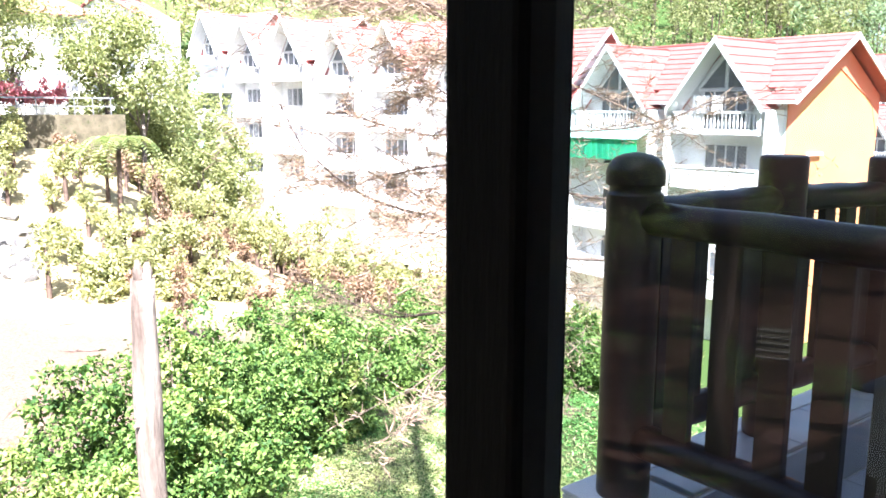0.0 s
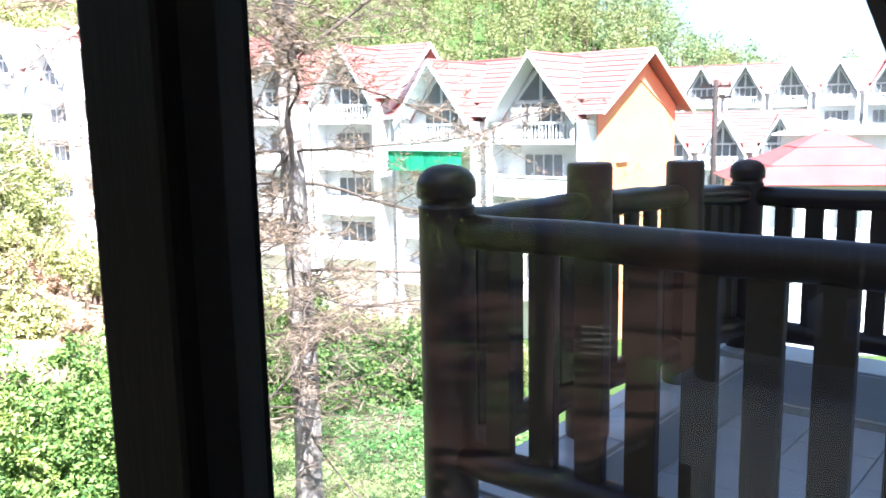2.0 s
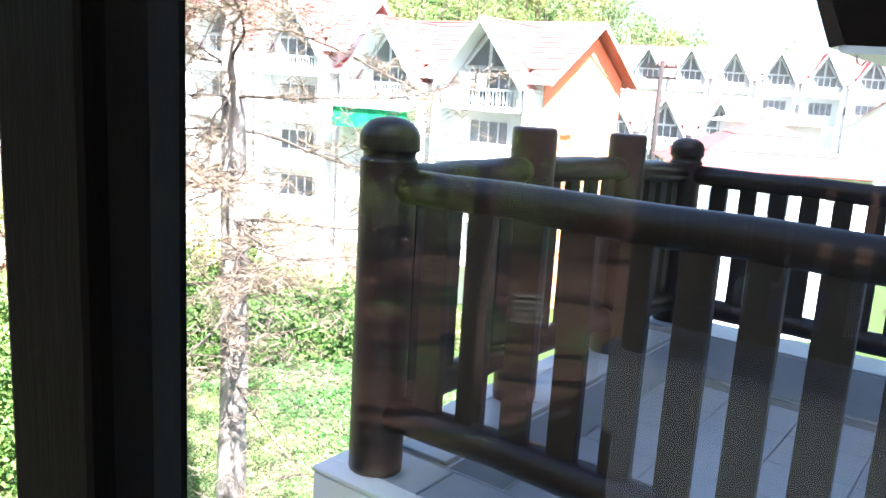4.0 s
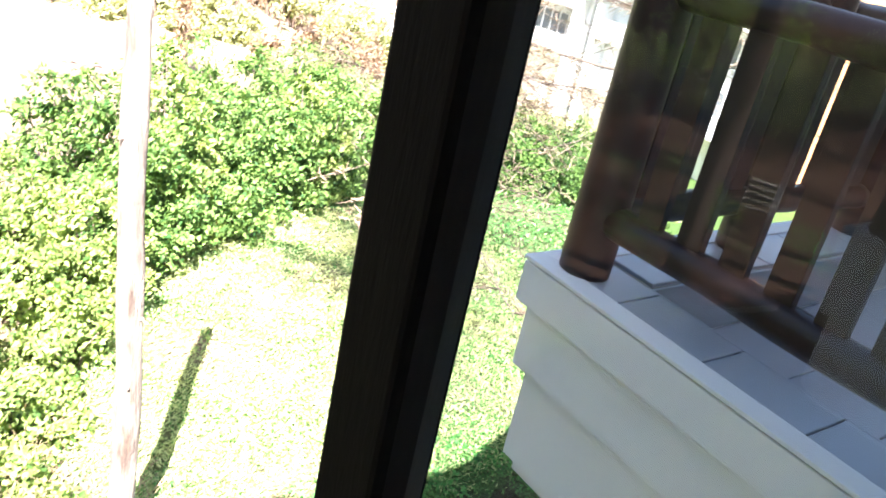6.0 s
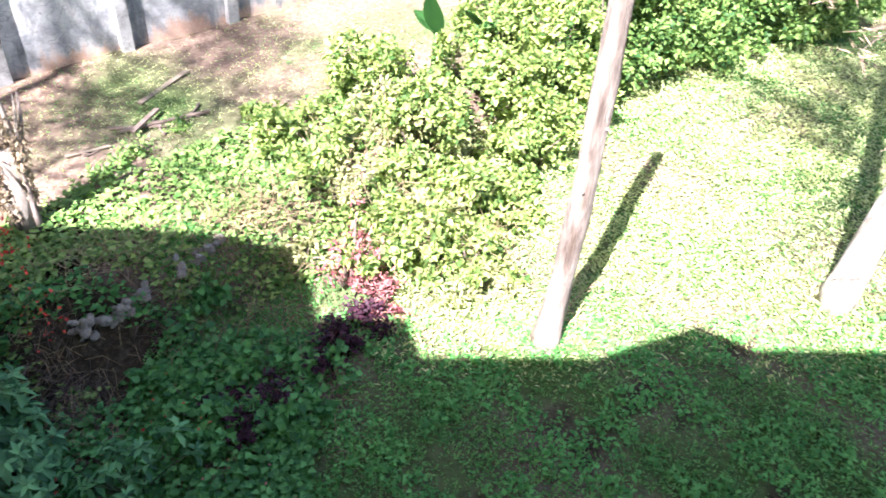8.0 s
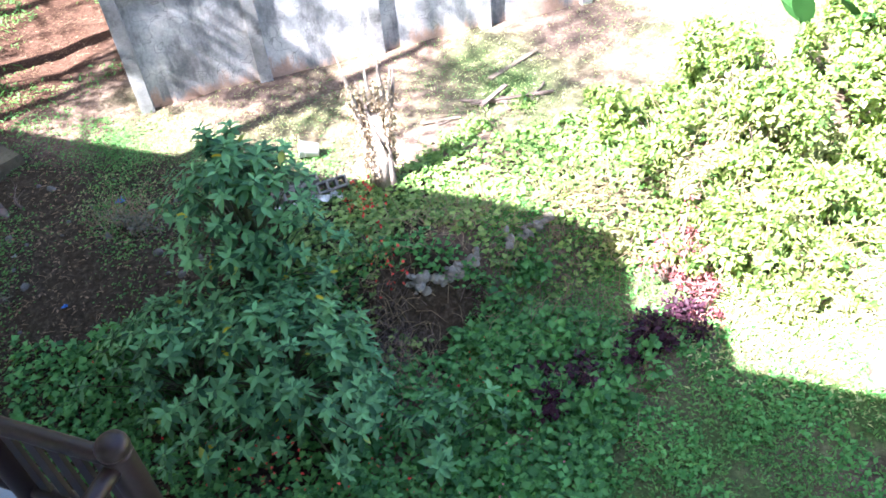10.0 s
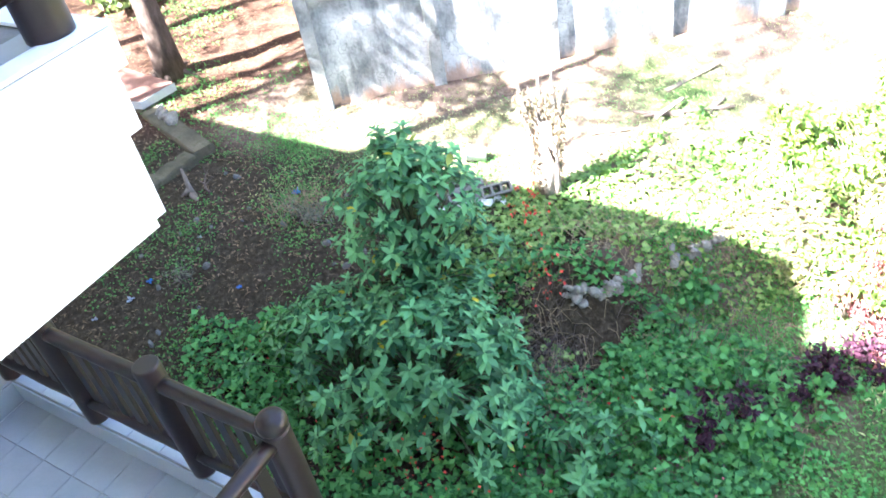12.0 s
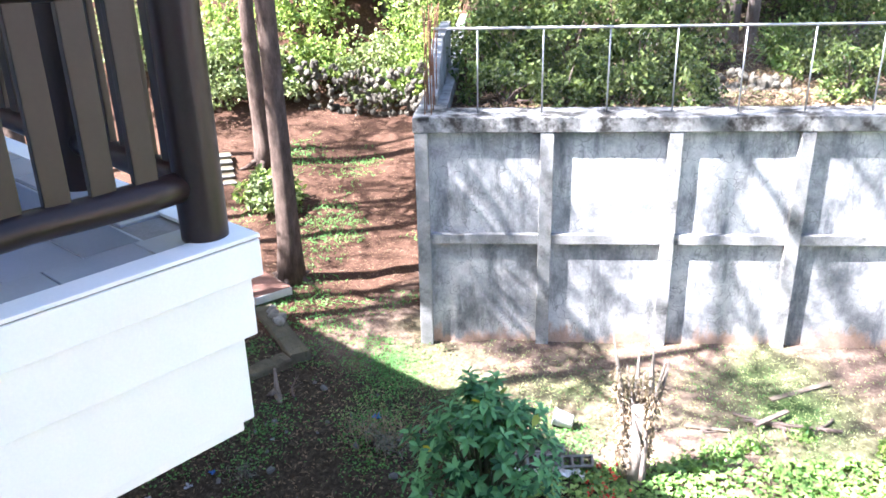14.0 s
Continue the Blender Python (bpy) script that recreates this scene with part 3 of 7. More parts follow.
def casement():
    """The window sash stands open at a right angle, hinged beside the camera."""
    t = thing("casement_window", "dark wooden casement window sash with tinted glass, standing open", "window")
    x0, x1 = 0.459, 0.497            # thickness
    ya, yb, za, zb = 0.02, 0.509, 6.592, 7.97
    w = 0.056
    def rail(name, a, b, c, d):
        bm = bmesh.new()
        box(bm, x0, x1, a, b, c, d, 0.004)
        part(name, bm, SASH_WOOD, t)
    rail("stile", yb - w, yb, za, zb)
    rail("stile", ya, ya + w, za, zb)
    rail("bottom_rail", ya + w, yb - w, za, za + 0.046)
    rail("top_rail", ya + w, yb - w, zb - w, zb)
    # moulded beads that hold the glass, sloping from the face down to the pane
    for a, b, way in ((ya + w, zb - w, 1), (yb - w, zb - w, -1)):
        bm = bmesh.new()
        prism(bm, [(x0 + 0.008, a), (x0 + 0.020, a + 0.004 * way), (x0 + 0.031, a + 0.004 * way), (x0 + 0.031, a)], "z", za + 0.046, b)
        part("glazing_bead", bm, SASH_BEAD, t)
    bm = bmesh.new()
    prism(bm, [(x0 + 0.008, za + 0.046), (x0 + 0.020, za + 0.050), (x0 + 0.031, za + 0.050), (x0 + 0.031, za + 0.046)], "y", ya + w + 0.004, yb - w - 0.004)
    part("glazing_bead", bm, SASH_BEAD, t)
    bm = bmesh.new()
    box(bm, 0.490, 0.493, ya + w - 0.005, yb - w + 0.005, za + 0.040, zb - w + 0.005)
    g = part("pane", bm, GLASS, t, "tinted glass pane mirroring the garden")
    g.visible_shadow = False
    for z in (6.75, 7.7):
        bm = bmesh.new()
        lathe(bm, [(0.007, 0), (0.009, 0.01), (0.009, 0.09), (0.007, 0.1)], 10, (x1 + 0.004, ya - 0.004, z))
        part("hinge", bm, GALV, t)


casement()


# ---- balconies ----
def log_post_mesh(cap, height=1.02, r=0.078):
    bm = bmesh.new()
    if cap == "round":
        lathe(bm, [(r * 0.99, 0), (r, 0.02), (r, height - 0.118), (r * 0.99, height - 0.113), (r * 0.91, height - 0.110), (r * 0.91, height - 0.094), (r * 1.03, height - 0.089), (r * 1.05, height - 0.082), (r * 1.05, height - 0.052),
                   (r * 1.02, height - 0.044), (r * 0.92, height - 0.028), (r * 0.74, height - 0.014), (r * 0.48, height - 0.005), (r * 0.2, height - 0.001), (r * 0.06, height)], 26)
    else:
        lathe(bm, [(r * 0.99, 0), (r, 0.02), (r, height - 0.015), (r * 0.95, height - 0.003), (r * 0.86, height)], 26)
    return mesh_of("post", bm, BROWN_PAINT)


POST_ROUND, POST_FLAT = log_post_mesh("round", 1.008), log_post_mesh("flat", 0.975)


def slat_mesh():
    bm = bmesh.new()
    box(bm, -0.039, 0.039, -0.014, 0.014, 0, 0.605, 0.004)
    return mesh_of("slat", bm, SLAT_PAINT)


SLAT = slat_mesh()


def railing(corners, kinds, z, label):
    """Log posts at the corners given, rails and board slats between them; z is the ledge."""
    t = thing("balcony_railing", label, "railing", "balcony railings")
    for (x, y, sink), k in zip(corners, kinds):
        if k:
            part("post", POST_ROUND if k == "r" else POST_FLAT, None, t, at=pose(x, y, z - sink, 0, 0, 37))
    for (xa, ya, sa), (xb, yb, sb) in zip(corners, corners[1:]):
        a, b = Vector((xa, ya, z - sa)), Vector((xb, yb, z - sb))
        d = (b - a).normalized()
        n = (b - a).length
        turn = math.degrees(math.atan2(d.y, d.x))
        for name, h, r in (("top_rail", 0.832, 0.047), ("bottom_rail", 0.190, 0.050)):
            bm = bmesh.new()
            pts = [a + d * (0.02 + (n - 0.04) * k / 8) + Vector((0, 0, h + 0.003 * math.sin(k * 2.1 + n))) for k in range(9)]
            tube(bm, pts, [r * (1 + 0.03 * math.sin(k * 1.7)) for k in range(9)], 16)
            part(name, bm, BROWN_PAINT, t)
        m = max(2, round((n - 0.16) / 0.137))
        spots = [0.08 + (n - 0.16) * (k + 0.5) / m for k in range(m)]
        if abs(d.y) > 0.5:
            spots = [abs(0.178 + 0.137 * k - (n if d.y > 0 else 0)) for k in range(int((n - 0.2) / 0.137))]
        for q in spots:
            p = a + d * q
            part("slat", SLAT, None, t, at=pose(p.x, p.y, p.z + 0.215, 0, 0, turn))
    return t


def tile_mesh(sx, sy, h=0.012):
    bm = bmesh.new()
    box(bm, -sx / 2 + 0.0015, sx / 2 - 0.0015, -sy / 2 + 0.0015, sy / 2 - 0.0015, 0, h)
    top = [e for e in bm.edges if all(v.co.z > h * 0.9 for v in e.verts)]
    bmesh.ops.bevel(bm, geom=top, offset=0.0025, segments=1, affect="EDGES")
    return mesh_of("tile", bm, TILE)


T30 = tile_mesh(0.30, 0.30)


def balcony(x0, x1, z, yo, lw):
    """A projecting balcony box out to yo: stepped white parapet, tiled ledge and floor."""
    t = structure("balcony", "white stepped balcony with a tiled ledge and floor", "balcony")
    bands = [(0.0, z - 0.145, z - 0.012), (0.030, z - 0.37, z - 0.145), (0.065, z - 0.715, z - 0.37), (0.095, z - 0.77, z - 0.715)]
    for off, za, zb in bands:
        a, b, c = x0 + off, x1 - off, yo - off
        for side in ((a, x0 + lw, WALL_Y, c), (x1 - lw, b, WALL_Y, c), (x0 + lw, x1 - lw, yo - lw, c)):
            bm = bmesh.new()
            box(bm, *side, za, zb, 0.004)
            part("parapet_band", bm, WHITE_PAINT, t)
    bm = bmesh.new()
    box(bm, x0 + lw, x1 - lw, WALL_Y, yo - lw, z - 0.40, z - 0.215)
    part("slab", bm, GROUT, t)
    bm = bmesh.new()
    box(bm, x0 + 0.30, x1 - 0.30, WALL_Y, yo - 0.30, z - 0.765, z - 0.41)
    part("soffit", bm, WHITE_PAINT, t)
    bm = bmesh.new()
    box(bm, x0 + 0.006, x0 + lw - 0.002, WALL_Y, yo - 0.006, z - 0.012, z - 0.009)
    box(bm, x1 - lw + 0.002, x1 - 0.006, WALL_Y, yo - 0.006, z - 0.012, z - 0.009)
    box(bm, x0 + lw, x1 - lw, yo - lw + 0.002, yo - 0.006, z - 0.012, z - 0.009)
    part("grout_bed", bm, GROUT, t)
    ledge = tile_mesh(0.30, lw - 0.025)
    for side in (x0 + lw / 2, x1 - lw / 2):
        y = yo - 0.012 - 0.15
        while y > WALL_Y + 0.1:
            part("tile", ledge, None, t, at=pose(side, y, z - 0.009, 0, 0, 90))
            y -= 0.302
    x = x0 + lw + 0.17
    while x < x1 - lw - 0.13:
        part("tile", ledge, None, t, at=pose(x, yo - lw / 2, z - 0.009))
        x += 0.302
    y = yo - lw - 0.155
    while y > WALL_Y + 0.1:
        x = x0 + lw + 0.155
        while x < x1 - lw - 0.1:
            part("tile", T30, None, t, at=pose(x, y, z - 0.215))
            x += 0.302
        y -= 0.302
    for a, b, c, d in ((x0 + lw - 0.001, x0 + lw + 0.009, WALL_Y, yo - lw), (x1 - lw - 0.009, x1 - lw + 0.001, WALL_Y, yo - lw), (x0 + lw + 0.009, x1 - lw - 0.009, yo - lw - 0.009, yo - lw + 0.001)):
        bm = bmesh.new()
        box(bm, a, b, c, d, z - 0.2, z - 0.004, 0.002)
        part("skirting", bm, TILE, t)
    return t


LABEL_RAIL = "dark brown painted log railing with flat board slats on a ledge"


def balcony_with_rail(x0, x1, z, yo, posts, sag=0.0, lw=0.27):
    balcony(x0, x1, z, yo, lw)
    y = yo - 0.125
    mid = posts if posts[0] < posts[1] else posts[::-1]
    railing([(x0 + 0.125, 0.05, 0), (x0 + 0.125, y, 0), (mid[0], y, 0), (mid[1], y, sag * 0.35), (x1 - 0.125, y, sag), (x1 - 0.125, 0.05, sag)], ["", "r", "f", "f", "r", ""], z, LABEL_RAIL)


balcony_with_rail(1.85, 4.33, LEDGE_Z, 1.75, (2.73, 3.50), 0.09)
balcony_with_rail(-5.55, -2.39, LEDGE_Z + 0.04, 1.60, (-4.46, -3.40))
edge = structure("trim", "white painted rim along the balcony ledge", "trim")
bm = bmesh.new()
box(bm, -2.495, -2.388, WALL_Y, 1.602, LEDGE_Z + 0.034, LEDGE_Z + 0.048, 0.003)
box(bm, -5.55, -2.495, 1.495, 1.602, LEDGE_Z + 0.034, LEDGE_Z + 0.048, 0.003)
box(bm, 1.847, 1.925, WALL_Y, 1.753, LEDGE_Z - 0.006, LEDGE_Z + 0.007, 0.003)
box(bm, 1.925, 4.33, 1.675, 1.753, LEDGE_Z - 0.006, LEDGE_Z + 0.007, 0.003)
part("ledge_rim", bm, WHITE_PAINT, edge)
balcony_with_rail(-5.55, -2.44, LEDGE_Z - STOREY, 1.75, (-4.46, -3.46), lw=0.185)


def canopy():
    """The dark boarded end of the next room's canopy, beyond the balcony."""
    t = thing("window_canopy", "dark timber window canopy with a pale trim, beyond the balcony", "canopy")
    bm = bmesh.new()
    prism(bm, [(0.04, 7.42), (1.30, 7.46), (1.62, 8.27), (0.04, 8.5)], "x", 5.5, 7.6)
    part("side_panel", bm, SASH_WOOD, t)
    bm = bmesh.new()
    prism(bm, [(0.04, 7.375), (1.27, 7.415), (1.29, 7.458), (0.04, 7.418)], "x", 5.485, 7.6)
    part("lower_trim", bm, WHITE_PAINT, t)
    bm = bmesh.new()
    prism(bm, [(1.25, 7.46), (1.33, 7.44), (1.66, 8.26), (1.60, 8.29)], "x", 5.47, 7.6)
    part("front_board", bm, BROWN_PAINT, t)
    for y in (1.18, 1.02):
        bm = bmesh.new()
        tube(bm, [(5.48, y, 7.40), (5.475, y - 0.01, 7.36), (5.475, y - 0.035, 7.345), (5.475, y - 0.055, 7.37)], [0.006] * 4, 6)
        part("hook", bm, GALV, t)


canopy()


# ---- retaining wall ----
def wall_frame():
    return Matrix(((WD[0], WN[0], 0, W1[0]), (WD[1], WN[1], 0, W1[1]), (0, 0, 1, 0.50), (0, 0, 0, 1)))


def retaining_wall():
    """Local x along the wall, y into the bank, z up from just below the soil."""
    t = thing("wall_retaining", "weathered grey concrete retaining wall with pilasters and beams", "wall", kind="structure", at=wall_frame())
    n, top = 5, 3.85
    for k in range(n):
        for z0, z1 in ((0.0, 1.86), (2.02, 3.62)):
            bm = bmesh.new()
            box(bm, k * BAY + 0.10, (k + 1) * BAY - 0.10, 0.055, 0.45, z0 - (0.2 if z0 == 0 else 0), z1)
            part("panel", bm, RENDER_WALL, t)
    for k in range(n + 1):
        bm = bmesh.new()
        box(bm, k * BAY - 0.10, k * BAY + 0.10, -0.06, 0.50, -0.2, 3.62, 0.012)
        part("pilaster", bm, CONCRETE, t)
    bm = bmesh.new()
    for k in range(n):
        box(bm, k * BAY + 0.10, (k + 1) * BAY - 0.10, -0.03, 0.5, 1.86, 2.02, 0.01)
    part("beam", bm, CONCRETE, t)
    bm = bmesh.new()
    box(bm, -0.12, n * BAY + 0.12, -0.068, 0.62, 3.62, top, 0.015)
    part("coping", bm, COPING, t)
    bm = bmesh.new()
    box(bm, -0.06, 0.30, 0.45, 14, -0.2, 3.62)
    box(bm, -0.10, 0.34, 0.55, 14, 3.62, top)
    part("return_wall", bm, CONCRETE, t)
    bm = bmesh.new()
    box(bm, n * BAY - 0.16, n * BAY + 0.09, 0.52, 6.0, -0.2, 3.60)
    part("return_wall", bm, CONCRETE, t)
    bm = bmesh.new()
    prism(bm, [(0.9, top), (0.9, top + 0.12), (1.5, top + 0.34), (1.6, top + 0.5), (2.3, top + 0.8), (4.5, top + 0.85), (4.5, top)], "x", 0.0, 0.18)
    part("broken_wall", bm, CONCRETE, t)
    for k in range(9):
        bm = bmesh.new()
        x, y = 0.05 + 0.10 * (k % 2), 0.15 + 0.32 * (k // 2)
        z = top if y < 1.2 else top + 0.35
        tube(bm, [(x, y, z), (x + random.uniform(-.03, .03), y, z + 0.8), (x + random.uniform(-.08, .08), y + random.uniform(-.1, .1), z + 1.5)], [0.009, 0.009, 0.009], 6)
        part("reinforcing_bar", bm, RUST, t)
    f = thing("chain_link_fence", "galvanised pipe fence with thin wire mesh on top of the wall", "fence", at=wall_frame())
    zt = top + 1.22
    bm = bmesh.new()
    tube(bm, [(0.2, 0.25, zt), (n * BAY, 0.25, zt)], [0.02, 0.02], 8)
    part("top_pipe", bm, GALV, f)
    for k in range(13):
        bm = bmesh.new()
        x = 0.83 + k * 0.945
        tube(bm, [(x, 0.25, top - 0.02), (x, 0.25, zt)], [0.012, 0.012], 8)
        part("post", bm, GALV, f)
    bm = bmesh.new()
    for s in (-1, 1):
        x = -1.2
        while x < n * BAY:
            a, b = (x, top + 0.03), (x + s * 1.16, zt)
            if s < 0:
                a, b = (x + 1.16, top + 0.03), (x, zt)
            if a[0] > 0.2 and b[0] > 0.2 and b[0] < n * BAY and a[0] < n * BAY:
                tube(bm, [(a[0], 0.25, a[1]), (b[0], 0.25, b[1])], [0.0004, 0.0004], 3, cap=False)
            x += 0.085
    part("wire_mesh", bm, GALV, f)


retaining_wall()


def bucket(x, y, z):
    t = thing("plastic_crate", "small blue plastic crate on the balcony floor", "crate", at=pose(x, y, z, 0, 0, 20))
    for a in ((-0.2, 0.2, -0.15, -0.14), (-0.2, 0.2, 0.14, 0.15), (-0.2, -0.19, -0.14, 0.14), (0.19, 0.2, -0.14, 0.14)):
        bm = bmesh.new()
        box(bm, *a, 0.0, 0.22, 0.002)
        part("side", bm, BLUE_PLASTIC, t)
    bm = bmesh.new()
    box(bm, -0.19, 0.19, -0.14, 0.14, 0.0, 0.01)
    part("base", bm, BLUE_PLASTIC, t)


bucket(-4.1, 1.2, 5.837)


# ---- trees and plants ----
def gz(x, y):
    return float(ground_z(x, y))


rng = np.random.default_rng(7)


def limb(bm, start, direction, length, r, steps=7, wander=0.25, rise=0.0, segs=7):
    """A crooked limb; returns its points."""
    p, d = Vector(start), Vector(direction).normalized()
    pts, rad = [p.copy()], [r]
    for k in range(steps):
        d = (d + Vector((rng.uniform(-1, 1), rng.uniform(-1, 1), rng.uniform(-1, 1) * 0.7)) * wander + Vector((0, 0, rise))).normalized()
        p = p + d * (length / steps)
        pts.append(p.copy())
        rad.append(max(0.003, r * (1 - 0.85 * (k + 1) / steps)))
    tube(bm, pts, rad, segs, cap=True)
    return pts


def dead_trunk():
    t = thing("dead_tree_trunk", "tall pale barkless dead tree trunk with a broken top", "tree")
    bm = bmesh.new()
    z0 = gz(2.09, 6.78)
    hs = np.linspace(0, 6.2, 26)
    pts = [(2.09 + 0.010 * h + 0.03 * math.sin(h * 0.9), 6.78 - 0.003 * h + 0.02 * math.sin(h * 1.3 + 1), z0 - 0.1 + h) for h in hs]
    rad = [0.142 * (1 + 0.55 * math.exp(-h * 3.5)) - 0.0062 * h + 0.006 * math.sin(h * 4) for h in hs]
    tube(bm, pts, rad, 18, 0.16)
    top = pts[-1]
    for a, hh in ((0.3, 0.13), (1.9, 0.06), (3.6, 0.16), (5.1, 0.09)):
        x, y = top[0] + 0.045 * math.cos(a), top[1] + 0.045 * math.sin(a)
        tube(bm, [(x, y, top[2] - 0.15), (x, y, top[2] + hh * 0.5), (x * 0.98 + top[0] * 0.02, y, top[2] + hh)], [0.05, 0.042, 0.016], 7)
    part("trunk", bm, DEAD_WOOD, t)
    for h, a in ((1.55, 2.4), (2.6, 4.4), (3.4, 5.3), (4.3, 0.6), (5.2, 3.7)):
        bm = bmesh.new()
        k = int(h / 6.2 * 25)
        c, s = math.cos(a), math.sin(a)
        tube(bm, [(pts[k][0] + c * 0.06, pts[k][1] + s * 0.06, pts[k][2]), (pts[k][0] + c * 0.16, pts[k][1] + s * 0.16, pts[k][2] + 0.03)], [0.03, 0.014], 8)
        part("knot", bm, GREY_BARK, t)


dead_trunk()


def dead_pine():
    """A tall dying pine whose bare twiggy branches hang across the view."""
    t = thing("dead_pine_tree", "tall dead pine with grey bark and bare brown twiggy branches", "tree")
    x0, y0 = 6.12, 7.5
    z0 = gz(x0, y0)
    hs = np.linspace(0, 13.5, 40)
    pts = [(x0 + 0.01 * h + 0.05 * math.sin(h * 0.55), y0 + 0.005 * h + 0.05 * math.cos(h * 0.5), z0 - 0.1 + h) for h in hs]
    rad = [0.20 * (1 + 0.35 * math.exp(-h * 3)) - 0.009 * h for h in hs]
    bm = bmesh.new()
    tube(bm, pts, rad, 18, 0.14)
    part("trunk", bm, PALE_BARK, t)
    twig_v = []
    for k in range(60):
        h = 5.3 + 7.9 * k / 60
        i = int(h / 13.5 * 39)
        a = k * 2.4 + rng.uniform(-0.4, 0.4)
        if k % 2 == 0:
            a = math.radians(205 + rng.uniform(-60, 45))
        length = rng.uniform(1.5, 4.2) * (1.0 if h < 9.5 else 0.7) * (0.6 if h < 5 else 1.0)
        bm = bmesh.new()
        pp = limb(bm, pts[i], (math.cos(a), math.sin(a), rng.uniform(-0.25, 0.35)), length, 0.007 + 0.0045 * length, 12, 0.26, 0.015, 6)
        for q in range(3, 12):
            for w in range(2):
                ang = a + rng.choice((-1, 1)) * rng.uniform(0.4, 1.3)
                sub = limb(bm, pp[q], (math.cos(ang), math.sin(ang), rng.uniform(-0.5, 0.4)), length * rng.uniform(0.14, 0.40), 0.0065, 5, 0.4, 0.0, 4)
                for p in sub[1:]:
                    for e in range(12):
                        ang2 = rng.uniform(0, 6.28)
                        d = np.array((math.cos(ang2), math.sin(ang2), rng.uniform(-0.8, 0.8)))
                        twig_v.append((np.array(p) + rng.normal(size=3) * 0.02, d * rng.uniform(0.04, 0.19)))
        part("branch", bm, TWIG, t)
    P = np.array([p for p, d in twig_v])
    D = np.array([d for p, d in twig_v])
    L = np.linalg.norm(D, axis=1)
    me = leaf_mesh("twigs", P, D, rng.normal(size=P.shape), L, 0.0095, LEAF_TWIG, 0.1, 0.05)
    tagged(part("twig_tangle", me, None, t, "fine dry brown twigs and needles"), kind="stuff")


dead_pine()


def shrub(x, y, rx, ry, h, n, leaf, mat, label, name="shrub", seed=0, z=None, stems=True, group="garden shrubs", upness=0.6, wl=0.62):
    """A leafy bush: clumps of leaves on thin stems, uneven in outline."""
    r = np.random.default_rng(seed)
    z = gz(x, y) if z is None else z
    t = thing(name, label, name.replace("_", " ") if len(name) < 16 else "shrub", group, at=pose(x, y, z))
    k = max(7, int(15 * rx * ry * h) + 8)
    u = unit(r.normal(size=(k, 3)))
    u[:, 2] = np.abs(u[:, 2])
    c = u * np.array((rx, ry, h * 0.82)) * r.uniform(0.35, 1.05, (k, 1))
    c[:, 2] = np.maximum(c[:, 2], 0.12 * h)
    cr = r.uniform(0.09, 0.32, k) * (0.5 + 0.5 * min(rx, ry, h))
    idx = r.integers(0, k, n)
    d = unit(r.normal(size=(n, 3)) + np.array((0, 0, 0.35)))
    pos = c[idx] + d * (cr[idx] * r.uniform(0.35, 1.12, n))[:, None]
    pos[:, 2] = np.maximum(pos[:, 2], 0.02)
    axis = unit(d * 0.6 + r.normal(size=(n, 3)) * 0.6 + np.array((0, 0, -0.1)))
    up = unit(d * 0.5 + r.normal(size=(n, 3)) * 0.45 + np.array((0, 0, upness)))
    L = leaf * r.uniform(0.6, 1.25, n)
    part("foliage", leaf_mesh("foliage", pos, axis, up, L, L * wl, mat), None, t)
    if stems:
        bm = bmesh.new()
        for i in range(min(k, 9)):
            e = c[i]
            tube(bm, [(e[0] * 0.12, e[1] * 0.12, -0.05), (e[0] * 0.4, e[1] * 0.4, e[2] * 0.55), tuple(e)], [0.022, 0.015, 0.006], 5)
        part("stem_clump", bm, TWIG, t)
    return t


def ground_leaves(name, label, n, x0, x1, y0, y1, keep, leaf, mat, lift=0.05, seed=1, upright=0.35, wl=0.6, category="grass"):
    """Loose low leaves over the ground where keep(x, y) allows."""
    r = np.random.default_rng(seed)
    x, y = r.uniform(x0, x1, n), r.uniform(y0, y1, n)
    ok = r.uniform(0, 1, n) < keep(x, y)
    x, y = x[ok], y[ok]
    m = len(x)
    pos = np.stack([x, y, ground_z(x, y) + r.uniform(0, lift, m) + 0.004], 1)
    a = r.uniform(0, 2 * math.pi, m)
    axis = np.stack([np.cos(a), np.sin(a), r.uniform(-0.1, 1.0, m) * upright * 2], 1)
    up = np.stack([r.normal(size=m) * 0.4, r.normal(size=m) * 0.4, np.ones(m)], 1)
    L = leaf * r.uniform(0.5, 1.3, m)
    ob = new(name, leaf_mesh(name, pos, axis, up, L, L * wl, mat))
    return tagged(ob, label, category, kind="stuff")


def edge_s(x, y):
    return y - np.interp(x, EDGE_X, EDGE_Y)


def patchy(x, y, s=1.0, seed=0.0):
    return 0.5 + 0.5 * np.clip(wavy(x, y, s, seed) * 1.6, -1, 1)


